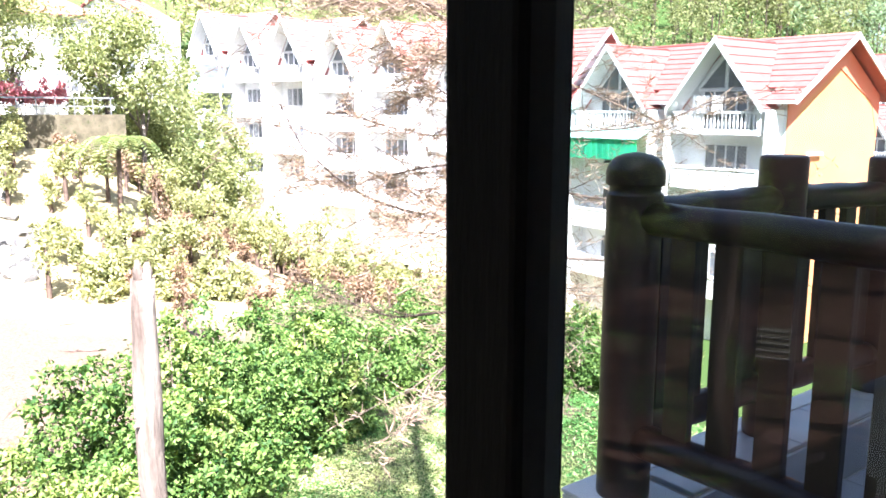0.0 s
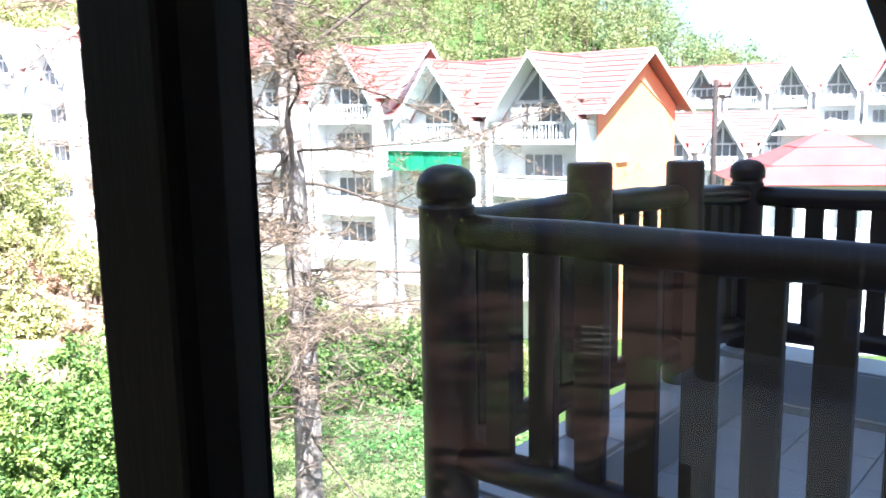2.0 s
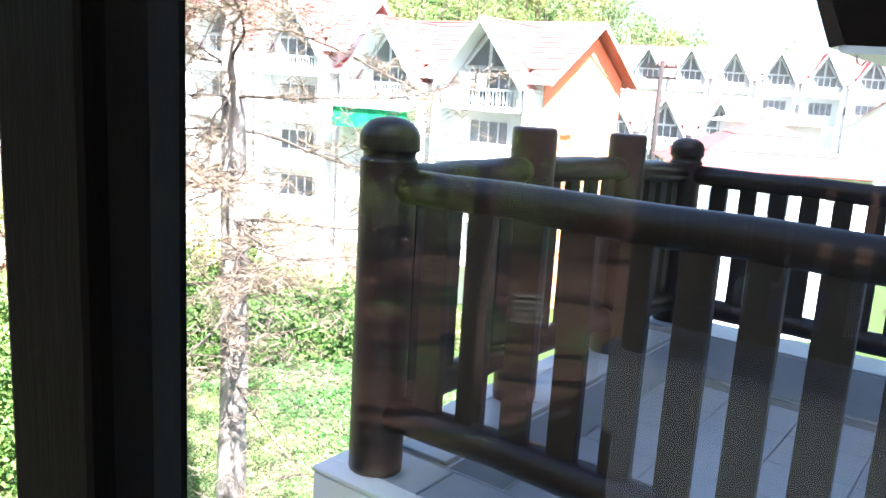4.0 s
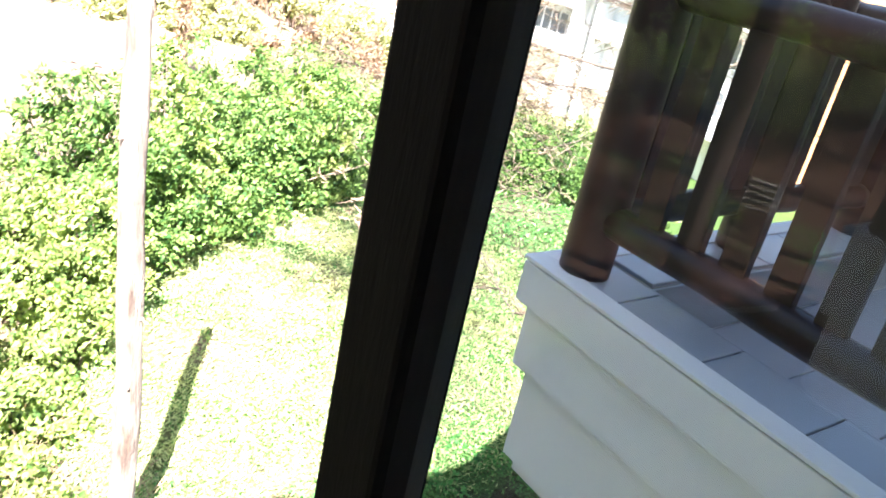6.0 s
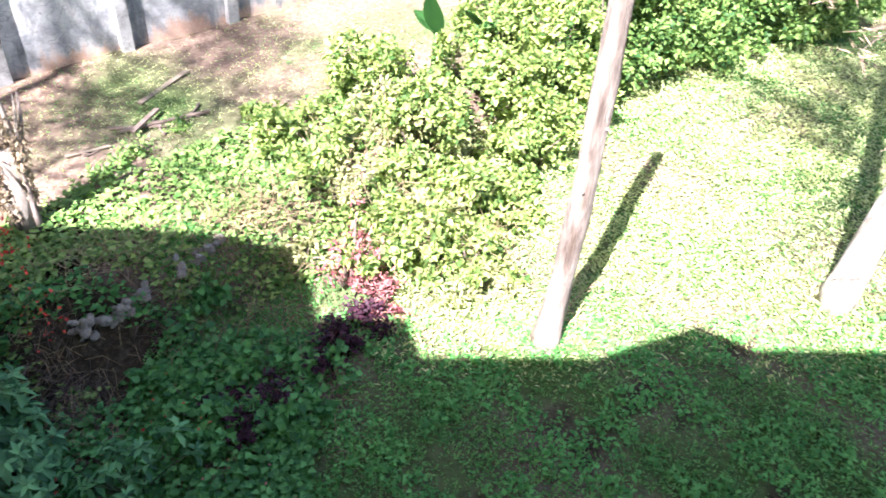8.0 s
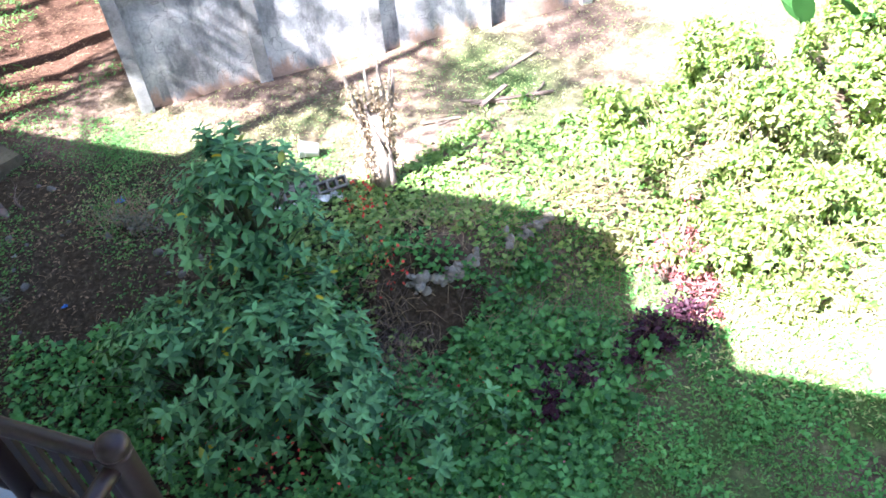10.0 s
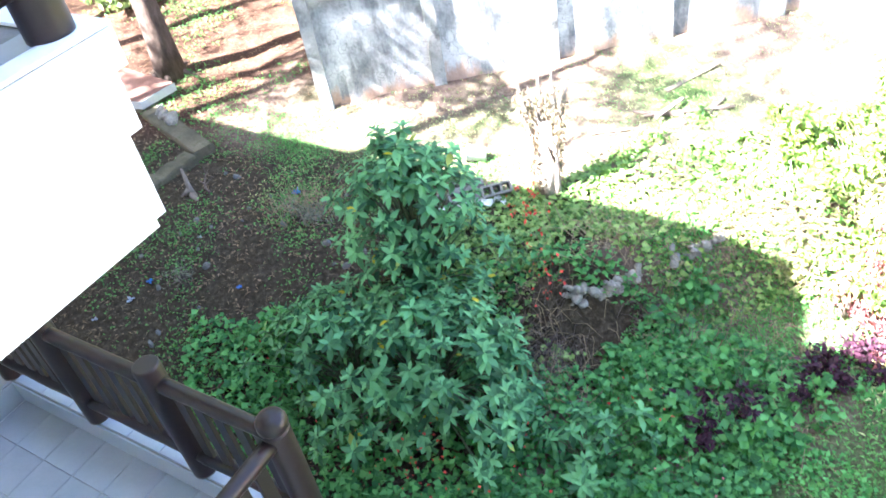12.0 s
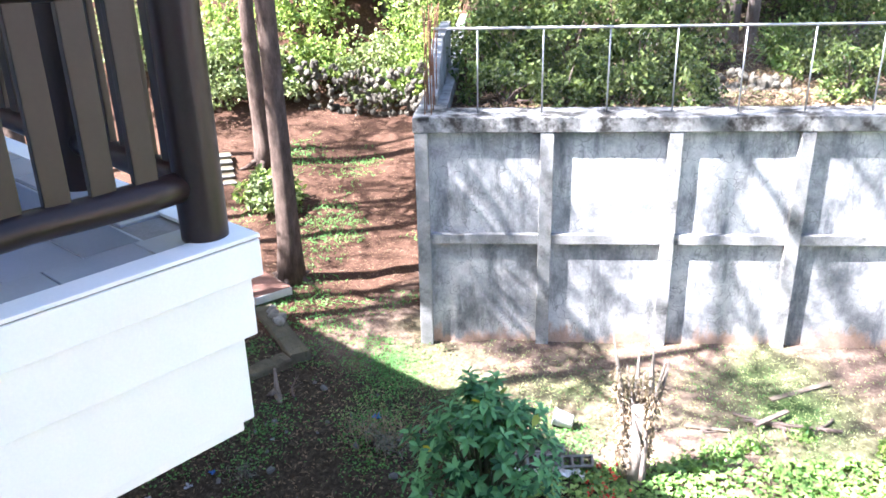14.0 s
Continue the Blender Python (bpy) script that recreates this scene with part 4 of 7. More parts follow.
# Green leaves thin out past y 6.6, where the paler sunlit blades take over.
ground_leaves("lawn", "lawn of short broad-leaved weeds and grass", 400000, -2.5, 12, 2.2, 16,
              lambda x, y: np.where((edge_s(x, y) < 0.2) & (x > -2.6 + 0.4 * wavy(x, y, 1.0)), np.clip(1.45 * patchy(x, y, 1.6, 0.4) * (0.25 + 0.75 * patchy(x, y, 4.3, 1.4)) + 0.35 * patchy(x, y, 9.0, 2.4) - 0.12, 0.04, 1) * (1 - 0.7 * smooth01(6.6, 7.8, y) * (0.4 + 0.6 * patchy(x, y, 0.7, 5.0))) * (1 - 0.9 * np.exp(-(((x - 2.0) / 0.8) ** 2 + ((y - 7.05) / 0.4) ** 2))), 0), 0.055, LEAF_LAWN, 0.07, 1, 0.6, 0.42)
ground_leaves("lawn_weeds", "taller weed rosettes in the lawn", 70000, -2.2, 10, 2.2, 7.2,
              lambda x, y: np.where((edge_s(x, y) < 0.0) & (patchy(x, y, 2.7, 5.0) * (0.5 + patchy(x, y, 6.1, 2.0)) > 0.5), 0.55, 0), 0.07, LEAF_WEED, 0.09, 6, 0.35, 0.7)
# Paler blades beyond the house shadow put sunlight into the lawn's colour.
ground_leaves("sunlit_lawn", "paler grass blades where sun falls on the lawn", 150000, 0.0, 12, 5.6, 15,
              lambda x, y: np.where(edge_s(x, y) < 0.0, smooth01(5.9, 7.4, y + 0.3 * wavy(x, y, 0.9, 2.0)) * (0.45 + 0.55 * patchy(x, y, 1.1, 3.3)), 0), 0.075, LEAF_PALEGRASS, 0.09, 7, 0.5, 0.3)
ground_leaves("terrace_grass", "thin dry grass on the upper terrace", 80000, -8.5, 6, 5, 18,
              lambda x, y: np.where(edge_s(x, y) > 0.3, 0.04 + 0.6 * patchy(x, y, 0.9, 2.0) ** 2.6, 0), 0.05, LEAF_LAWN, 0.03, 2, 0.5, 0.25)
# Pale blades carry the terrace's sun glare in the grass colour.
ground_leaves("terrace_pale_grass", "short grass on the upper terrace, paled for strong sun", 60000, -8.0, 4, 6, 16,
              lambda x, y: np.where(edge_s(x, y) > 0.4, 0.12 + 0.6 * patchy(x, y, 1.1, 5.0) ** 1.6, 0), 0.05, LEAF_PALEGRASS, 0.03, 22, 0.4, 0.25)
ground_leaves("shade_moss", "short mossy grass at the edge of the bare earth", 26000, -9.6, -6.6, 6.3, 8.6,
              lambda x, y: np.exp(-(((x + 8.1) / 0.75) ** 2 + ((y - 7.4) / 0.45) ** 2)) * (0.35 + 0.65 * patchy(x, y, 2.6, 1.0)), 0.035, LEAF_WEED, 0.03, 23, 0.6, 0.3, "moss")
ground_leaves("bank_moss", "short green weeds on the shaded bank", 52000, -2.6, -0.2, 5.2, 8.0,
              lambda x, y: (0.22 + 0.78 * patchy(x, y, 2.1, 3.7) ** 1.3) * (1 - smooth01(-1.3, -0.6, x + 0.3 * wavy(x, y, 1.7, 1.0))), 0.04, LEAF_WEED, 0.05, 19, 0.6, 0.5)
ground_leaves("ivy_cover", "trailing ivy over the terrace edge", 64000, -6.5, 1.0, 3.6, 11,
              lambda x, y: np.where((np.abs(edge_s(x, y) - 0.9) < 1.5) & (x > -4.9) & ~((np.abs(x + 2.75) < 0.75) & (np.abs(y - 6.45) < 0.5)), 0.30 + 0.70 * patchy(x, y, 1.8, 1.0), 0), 0.078, LEAF_IVY_SUNLIT, 0.12, 3, 0.25, 0.95, "ivy")
ground_leaves("creeper_cover", "dark creeper and weeds under the broad-leaved plant", 42000, -8.0, -0.6, 2.0, 6.8,
              lambda x, y: np.where((edge_s(x, y) < 0.5) & (x + 0.4 * y > -5.6 + 0.5 * wavy(x, y, 1.5)) & ~((np.abs(x + 3.05) < 0.62) & (np.abs(y - 6.02 - 0.5 * (x + 3.05)) < 0.42)), 0.22 + 0.78 * patchy(x, y, 1.9, 3.0), 0), 0.085, LEAF_IVY, 0.22, 4, 0.25, 0.95, "creeper")
ground_leaves("far_lawn", "rough grass on the lower lawn past the dead pine", 50000, 11.5, 24, 6, 22,
              lambda x, y: 0.35 + 0.65 * patchy(x, y, 0.9, 1.7), 0.11, LEAF_LAWN, 0.10, 17, 0.5, 0.45)
ground_leaves("far_dry_grass", "pale dry grass on the lower lawn past the dead pine", 30000, 10.5, 24, 6, 22,
              lambda x, y: 0.2 + 0.8 * patchy(x, y, 0.7, 4.7), 0.13, LEAF_PALEGRASS, 0.10, 18, 0.6, 0.25)
SH = "sunlit leafy green garden shrub with thin stems"
k = 0
for x, y, rx, ry, h in ((1.2, 8.0, 0.7, 0.6, 1.0), (0.2, 8.2, 0.9, 0.8, 1.3), (1.5, 9.2, 0.8, 0.8, 1.5), (0.5, 9.6, 1.0, 0.9, 1.7), (2.4, 10.4, 0.8, 0.8, 1.5), (1.6, 11.2, 1.0, 0.9, 1.9),
                        (0.0, 10.8, 0.9, 0.9, 1.3), (-0.8, 9.2, 0.7, 0.6, 0.7), (-1.4, 9.6, 0.8, 0.6, 0.6), (3.0, 12.0, 1.0, 1.0, 2.2), (2.0, 12.8, 1.0, 1.0, 2.0)):
    k += 1
    shrub(x, y, rx, ry, h, int(2700 * rx * ry * (0.6 + h * 0.6)), 0.108, LEAF_SHRUB, SH, seed=k)
HG = "dense tall green hedge bush behind the lawn"
for x, y, rx, ry, h in ((4.2, 13.4, 1.3, 1.1, 2.8), (5.8, 14.6, 1.4, 1.2, 3.2), (7.4, 15.4, 1.4, 1.2, 3.2), (9.0, 16.2, 1.4, 1.3, 2.6), (3.6, 15.0, 1.4, 1.2, 3.0), (6.0, 16.8, 1.5, 1.4, 3.6), (8.2, 18.2, 1.6, 1.4, 3.4),
                        (10.8, 17.6, 1.4, 1.2, 2.4), (12.6, 17.2, 1.5, 1.3, 2.4), (14.4, 16.2, 1.5, 1.3, 2.4), (16.2, 15.4, 1.6, 1.3, 2.2), (18.0, 14.4, 1.6, 1.3, 2.0), (15.6, 18.4, 1.8, 1.5, 3.0), (18.2, 17.6, 1.8, 1.5, 3.0), (11.5, 21.5, 2.0, 1.6, 2.6), (15.0, 21, 2.0, 1.6, 2.2)):
    k += 1
    shrub(x, y, rx, ry, h, int(1800 * rx * ry * (0.5 + 0.5 * h)), 0.125, LEAF_HEDGE, HG, "hedge_bush", k, group="hedge bushes")

ground_leaves("soil_weeds", "sparse small weeds on dark bare earth", 40000, -10.5, -4.6, 2.4, 8.2,
              lambda x, y: 0.9 * patchy(x, y, 1.7, 4.0) ** 2.2, 0.042, LEAF_LAWN, 0.05, 8, 0.4, 0.6)
ground_leaves("grove_grass", "thin green grass in the sunny patches of the grove", 60000, -18, -9.5, 7.0, 16,
              lambda x, y: 0.42 * np.clip(patchy(x, y, 1.0, 2.5) * 1.6 - 0.8, 0, 1), 0.09, LEAF_LAWN, 0.05, 10, 0.5, 0.35)
ground_leaves("wall_top_litter", "dry leaves and weeds behind the wall coping", 26000, -8.5, 2, 8.5, 18,
              lambda x, y: np.where(((x - W1[0]) * WN[0] + (y - W1[1]) * WN[1] > 0.6) & ((x - W1[0]) * WN[0] + (y - W1[1]) * WN[1] < 4), 0.8, 0), 0.09, LEAF_DRY, 0.04, 15, 0.4, 0.5, "leaf litter")
ground_leaves("pine_litter", "fallen pine needles and dry leaves", 60000, -22, -4.5, 2.4, 19,
              lambda x, y: 0.25 + 0.5 * patchy(x, y, 1.2, 6.0), 0.10, LEAF_DRY, 0.015, 9, 0.1, 0.10, "leaf litter")

rh = np.random.default_rng(77)
for i in range(12):
    x = rh.uniform(3.2, 10.5)
    shrub(x, 13.0 + 0.45 * (x - 3.2) + rh.uniform(-0.4, 2.2), rh.uniform(0.4, 0.8), rh.uniform(0.4, 0.8), rh.uniform(2.2, 4.0), 1500, 0.13, LEAF_SHRUB if i % 3 else LEAF_HEDGE, "tall loose sapling standing in the hedge", "hedge_sapling", 500 + i, group="hedge saplings")
ground_leaves("fallen_leaves", "curled brown fallen leaves on the dark earth", 7000, -11, -4.2, 2.4, 9.0,
              lambda x, y: 0.15 + 0.7 * patchy(x, y, 1.5, 7.0) ** 2, 0.05, LEAF_DRY, 0.03, 16, 0.3, 0.55, "leaf litter")
shrub(-2.75, 9.75, 0.18, 0.16, 0.22, 160, 0.06, LEAF_HEDGE, "small dark green weed tuft on the terrace", "weed_tuft", 601, group="weed tufts", stems=False)
for i, (x, y) in enumerate(((-3.62, 8.3), (-3.48, 8.6), (-3.36, 8.9), (-3.2, 9.2))):
    shrub(x, y, 0.17, 0.15, 0.12, 110, 0.07, LEAF_IVY_SUNLIT, "thin runner of green creeper on the terrace", "creeper_runner", 610 + i, group="creeper runners", stems=False, wl=0.9, upness=1.0)
shrub(-6.9, 6.0, 0.40, 0.28, 0.28, 700, 0.055, LEAF_GREYDRY, "low clump of grey withered weeds on bare earth", "dry_weed_bush", 620, group="dry weeds", wl=0.3)
shrub(-7.9, 4.6, 0.22, 0.2, 0.2, 200, 0.05, LEAF_GREYDRY, "low clump of grey withered weeds on bare earth", "dry_weed_bush", 621, group="dry weeds", wl=0.3)


def broad_plant(x, y, h, radius, whorls, seed, label, leaf=0.165):
    """A tall soft shrub: stems end in star-shaped whorls of long leaves that cover a tiered dome."""
    r = np.random.default_rng(seed)
    z = gz(x, y)
    t = thing("broad_leaved_shrub", label, "shrub", "broad-leaved shrubs", at=pose(x, y, z))
    P, A, U, L = [], [], [], []
    bm = bmesh.new()
    for k in range(whorls):
        f = 0.12 + 0.88 * r.uniform(0, 1) ** 0.68
        a = r.uniform(0, 2 * math.pi)
        lobes = 1 + 0.22 * math.sin(3 * a + seed) + 0.12 * math.sin(5 * a + 2 * seed)
        wide = radius * lobes * (math.sqrt(max(0.0, 1 - ((f - 0.42) / 0.60) ** 2)) if f > 0.42 else 0.8 + 0.57 * f)
        q = wide * (0.02 + 1.04 * r.uniform(0, 1) ** 0.45)
        tip = np.array((q * math.cos(a), q * math.sin(a), h * f * r.uniform(0.93, 1.04)))
        tube(bm, [(0.12 * tip[0], 0.12 * tip[1], 0), (0.30 * tip[0], 0.30 * tip[1], tip[2] * 0.55), (0.62 * tip[0], 0.62 * tip[1], tip[2] * 0.82), tuple(tip)], [0.011, 0.009, 0.006, 0.004], 5)
        out = np.array((math.cos(a), math.sin(a), 0.0)) * min(0.8, q / max(radius, 0.1))
        axis = unit(out * 0.75 + np.array((0, 0, 1.0)) + r.normal(size=3) * 0.12)
        e1 = unit(np.cross(axis, np.array((0.3, 0.8, 0.1))))
        e2 = np.cross(axis, e1)
        m = int(r.integers(9, 14))
        size = leaf * r.uniform(0.75, 1.2)
        for w in range(m):
            b = w * 2.4 + r.uniform(-0.25, 0.25)
            rise = -0.18 + 0.75 * w / m + r.uniform(-0.12, 0.12)
            d = e1 * math.cos(b) + e2 * math.sin(b) + axis * rise
            P.append(tip + axis * (-0.09 + 0.11 * w / m))
            A.append(d)
            U.append(axis - d * 0.3)
            L.append(size * (1.12 - 0.55 * w / m) * r.uniform(0.85, 1.1))
    L = np.array(L)
    part("stem_clump", bm, STEM, t)
    part("foliage", leaf_mesh("foliage", np.array(P), np.array(A), np.array(U), L, L * 0.40, LEAF_BIG, 0.16, 0.30, "long"), None, t)
    return t


BL = "tall soft shrub with whorls of long dark green leaves"
broad_plant(-4.64, 5.52, 2.20, 0.86, 190, 1, BL)
broad_plant(-4.1, 4.6, 1.75, 1.2, 225, 2, BL)
broad_plant(-3.55, 4.85, 0.95, 0.62, 60, 3, BL)
broad_plant(-5.0, 4.3, 1.5, 0.9, 70, 4, BL)
broad_plant(-2.3, 4.6, 0.8, 0.6, 20, 5, BL, 0.17)


def flowers(name, label, spots, n, spread_r, lift, size, mat, seed, category="flower"):
    r = np.random.default_rng(seed)
    P = []
    for x, y, z in spots:
        p = r.normal(size=(n, 3)) * spread_r
        p[:, 2] = p[:, 2] * 0.6
        q = np.array((x, y, 0)) + p
        q[:, 2] = ground_z(q[:, 0], q[:, 1]) + z + np.abs(p[:, 2]) * lift
        P.append(q)
    P = np.concatenate(P)
    L = size * r.uniform(0.6, 1.3, len(P))
    me = leaf_mesh(name, P, r.normal(size=P.shape) + np.array((0, 0, 0.5)), r.normal(size=P.shape) + np.array((0, 0, 1)), L, L * 0.7, mat)
    return tagged(new(name, me), label, category, kind="stuff")


flowers("red_flowers", "small red flowers among the creepers", [(-3.66, 6.34, 0.95), (-3.5, 6.2, 0.85), (-3.72, 6.25, 0.8), (-3.4, 6.05, 0.65)], 22, 0.11, 1, 0.05, FLOWER_RED, 11)
flowers("red_ground_flowers", "scattered red blossoms in the ground cover", [(-3.95, 3.64, 0.5), (-3.8, 3.75, 0.5), (-4.0, 3.45, 0.45), (-2.9, 3.4, 0.25), (-3.6, 3.6, 0.4), (-2.3, 3.7, 0.22), (-4.5, 3.7, 0.4), (-3.0, 4.1, 0.5), (-1.9, 3.3, 0.15), (-5.8, 4.1, 0.3), (-2.0, 5.4, 0.3)], 14, 0.24, 1, 0.036, FLOWER_RED, 12)
flowers("pink_ground_flowers", "scattered pink blossoms in the ground cover", [(-1.7, 4.0, 0.2), (-2.2, 3.2, 0.2), (-1.2, 4.6, 0.2)], 8, 0.3, 1, 0.035, FLOWER_PINK, 13)
for i, (x, y, rx, h, n) in enumerate(((0.0, 7.5, 0.34, 0.85, 260), (-0.12, 7.75, 0.36, 1.25, 260), (0.12, 7.3, 0.28, 0.55, 170), (-0.28, 7.95, 0.34, 1.35, 200), (-0.35, 7.7, 0.34, 0.95, 220))):
    shrub(x, y, rx, rx, h, n, 0.088, LEAF_RED, "sunlit bush with dark red leaves", "red_leaf_bush", 60 + i, group="red-leaved bushes", wl=0.4)
for i, (x, y, rx, h, n) in enumerate(((-0.35, 6.6, 0.40, 0.40, 460), (-0.02, 6.95, 0.34, 0.40, 380), (-0.72, 6.3, 0.36, 0.38, 420), (-1.42, 5.5, 0.42, 0.52, 620), (-1.12, 5.78, 0.30, 0.45, 320))):
    shrub(x, y, rx, rx * 0.8, h, n, 0.085, LEAF_PURPLE, "low plant with blackish purple leaves", "purple_leaf_plant", 70 + i, group="purple plants", stems=False)
for i, (x, y, rx, h, n) in enumerate(((0.55, 8.55, 0.6, 1.15, 900), (-0.6, 8.75, 0.6, 0.8, 800), (1.0, 9.9, 0.7, 1.5, 1100), (0.1, 9.9, 0.6, 1.25, 900), (1.35, 7.6, 0.5, 0.6, 600), (-0.9, 8.1, 0.5, 0.5, 600))):
    shrub(x, y, rx, rx * 0.9, h, n, 0.10, LEAF_BANK, "half-withered shrub with pale yellowed leaves and dry stems", "withered_shrub", 680 + i, group="withered shrubs", wl=0.5)
for i, (x, y, rx, h, n) in enumerate(((-0.95, 5.4, 0.5, 0.4, 420), (-2.2, 7.0, 0.4, 0.35, 300), (-2.2, 6.1, 0.5, 0.4, 420), (-1.7, 5.7, 0.55, 0.45, 520), (-1.2, 6.3, 0.5, 0.30, 350), (-0.6, 6.3, 0.4, 0.35, 360), (-2.0, 5.1, 0.6, 0.4, 520), (-3.0, 3.4, 0.7, 0.4, 620), (-1.5, 4.3, 0.5, 0.3, 400), (-5.9, 4.5, 0.5, 0.4, 420))):
    shrub(x, y, rx, rx * 0.9, h, n, 0.105, LEAF_IVY, "low mound of lobed green creeper leaves", "creeper_mound", 80 + i, group="creeper mounds", stems=False, wl=0.95, upness=1.0)


def dry_stalks(name, label, spots, n, h, mat, seed):
    r = np.random.default_rng(seed)
    bm = bmesh.new()
    for x, y, s in spots:
        for k in range(n):
            px, py = x + r.normal() * s, y + r.normal() * s
            z = gz(px, py)
            d = Vector((r.normal() * 0.5, r.normal() * 0.5, r.uniform(0.15, 0.9))).normalized()
            L = h * r.uniform(0.4, 1.2)
            m = Vector((px, py, z)) + d * L * 0.6 + Vector((0, 0, 0.04))
            tube(bm, [(px, py, z), tuple(m), tuple(m + (d + Vector((r.normal() * 0.3, r.normal() * 0.3, -0.6))) * L * 0.4)], [0.004, 0.0035, 0.002], 4, cap=False)
    return tagged(part(name, bm, mat), label, "dry stalks", kind="stuff")


dry_stalks("dry_stalks", "tangle of dry brown stalks hanging over the bank", [(-3.6, 6.0, 0.25), (-3.3, 5.9, 0.25), (-3.1, 7.0, 0.2), (-2.6, 7.3, 0.2), (-1.6, 7.9, 0.25), (-1.2, 6.6, 0.4), (-3.4, 5.6, 0.3), (-3.0, 5.4, 0.3), (-2.6, 6.9, 0.35), (-1.9, 6.7, 0.35), (-2.2, 7.3, 0.3), (-1.2, 7.9, 0.3), (-0.7, 6.8, 0.3), (-0.9, 5.7, 0.3), (0.0, 8.6, 0.35), (1.0, 8.2, 0.35)], 55, 0.5, STRAW, 21)
dry_stalks("dry_weed_clump", "clump of grey dry weeds on bare earth", [(-7.1, 6.15, 0.2), (-6.8, 6.25, 0.18)], 80, 0.3, STRAW, 22)


def stump():
    """A pale fan of dead stems with shaggy bleached leaves, and one dark bare stem beside it."""
    t = thing("dead_stump", "bleached forked dead stump hung with shaggy withered leaves", "tree stump")
    x, y = -3.98, 7.56
    z = gz(x, y)
    r = np.random.default_rng(5)
    ex, ey = 0.89, 0.45
    bm = bmesh.new()
    tube(bm, [(x, y, z - 0.1), (x - 0.02, y, z + 0.5), (x - 0.05 * ex, y, z + 1.15)], [0.13, 0.135, 0.11], 12, 0.25)
    part("trunk", bm, BLEACHED, t)
    spots = []
    for across, h, thick in ((-0.36, 2.02, 0.040), (-0.22, 1.62, 0.046), (-0.10, 1.86, 0.050), (0.02, 1.58, 0.052), (0.13, 1.98, 0.046), (0.24, 1.78, 0.04)):
        bm = bmesh.new()
        pts = []
        for k in range(8):
            f = k / 7
            a = across * (0.30 + 0.70 * f ** 1.5) + 0.018 * math.sin(5 * f + across * 40)
            pts.append((x + ex * a, y + ey * a + 0.05 * math.sin(3 * f + across * 9), z + 0.12 + (h - 0.12) * f))
        tube(bm, pts, [thick * (1.15 - 0.30 * k / 7) if k < 5 else thick * (0.85 - 0.32 * (k - 4)) + 0.006 for k in range(8)], 8, 0.3)
        part("fork", bm, BLEACHED, t)
        spots += [(p, k) for k, p in enumerate(pts[1:6])]
    P = np.array([np.array(spots[i][0]) for i in r.integers(0, len(spots), 2800)])
    P[:, 2] += r.uniform(-0.15, 0.15, len(P))
    a = r.uniform(0, 6.28, len(P))
    P = P + np.stack([np.cos(a), np.sin(a), 0 * a], 1) * r.uniform(0.03, 0.095, (len(P), 1))
    A = np.stack([np.cos(a) * 0.45, np.sin(a) * 0.45, -r.uniform(0.1, 1.2, len(P))], 1) + r.normal(size=P.shape) * 0.35
    part("withered_leaves", leaf_mesh("withered_leaves", P, A, np.stack([np.cos(a), np.sin(a), 0.3 + 0 * a], 1) + r.normal(size=P.shape) * 0.6, r.uniform(0.035, 0.085, len(P)), 0.022, LEAF_SHAG, 0.45, 0.4), None, t, "shaggy bleached dead leaves")
    bm = bmesh.new()
    stem = [(0.14, -0.12, -0.1), (0.13, -0.10, 0.3), (0.12, -0.06, 0.62), (0.10, -0.03, 0.85), (0.17, 0.0, 1.15), (0.24, 0.0, 1.45), (0.27, 0.02, 1.75)]
    tube(bm, [(x + ex * p, y + ey * p + q, z + h) for p, q, h in stem], [0.042, 0.038, 0.036, 0.035, 0.030, 0.022, 0.010], 8, 0.2)
    tube(bm, [(x + ex * 0.12, y + ey * 0.12 - 0.07, z + 0.55), (x, y - 0.10, z + 0.95), (x - 0.09, y - 0.09, z + 1.3)], [0.03, 0.024, 0.014], 7, 0.2)
    part("bare_stem", bm, GREY_BARK, t, "dark bare climbing stem")


dry_stalks("bank_straw", "pale dry stalks hanging from the terrace edge", [(-1.7, 7.85, 0.14), (-1.45, 8.05, 0.14), (-1.9, 7.7, 0.12), (-1.2, 8.2, 0.15)], 80, 0.5, STRAW, 25)
dry_stalks("shrub_straw", "tall pale dry stalks standing among the shrubs", [(0.3, 8.8, 0.25), (0.8, 8.6, 0.25), (1.25, 8.5, 0.2), (-0.5, 8.9, 0.25), (0.0, 9.2, 0.25), (-0.25, 8.4, 0.2), (0.7, 9.5, 0.25)], 45, 1.25, STRAW, 26)
dry_stalks("dead_vine_tangle", "brown dead vines hanging down the bank", [(-3.45, 6.0, 0.16), (-3.3, 5.85, 0.18), (-3.15, 5.7, 0.2), (-3.5, 5.7, 0.18), (-2.0, 6.75, 0.2), (-1.5, 7.1, 0.2), (-1.3, 6.1, 0.22), (-1.05, 6.4, 0.22), (-2.4, 6.75, 0.15)], 70, 0.42, TWIG, 24)
stump()


def hollow_block(x, y, z, turn, tilt=0, lean=0):
    t = thing("concrete_block", "dusty hollow concrete block lying on the terrace edge", "block", "concrete blocks", at=pose(x, y, z, tilt, lean, turn))
    bm = bmesh.new()
    a, b, h = 0.20, 0.075, 0.19
    box(bm, -a, a, -b, -b + 0.028, 0, h)
    box(bm, -a, a, b - 0.028, b, 0, h)
    for c in (-a, -0.075, 0.047, a - 0.028):
        box(bm, c, c + 0.028, -b + 0.028, b - 0.028, 0, h)
    part("block_body", bm, BLOCK, t)


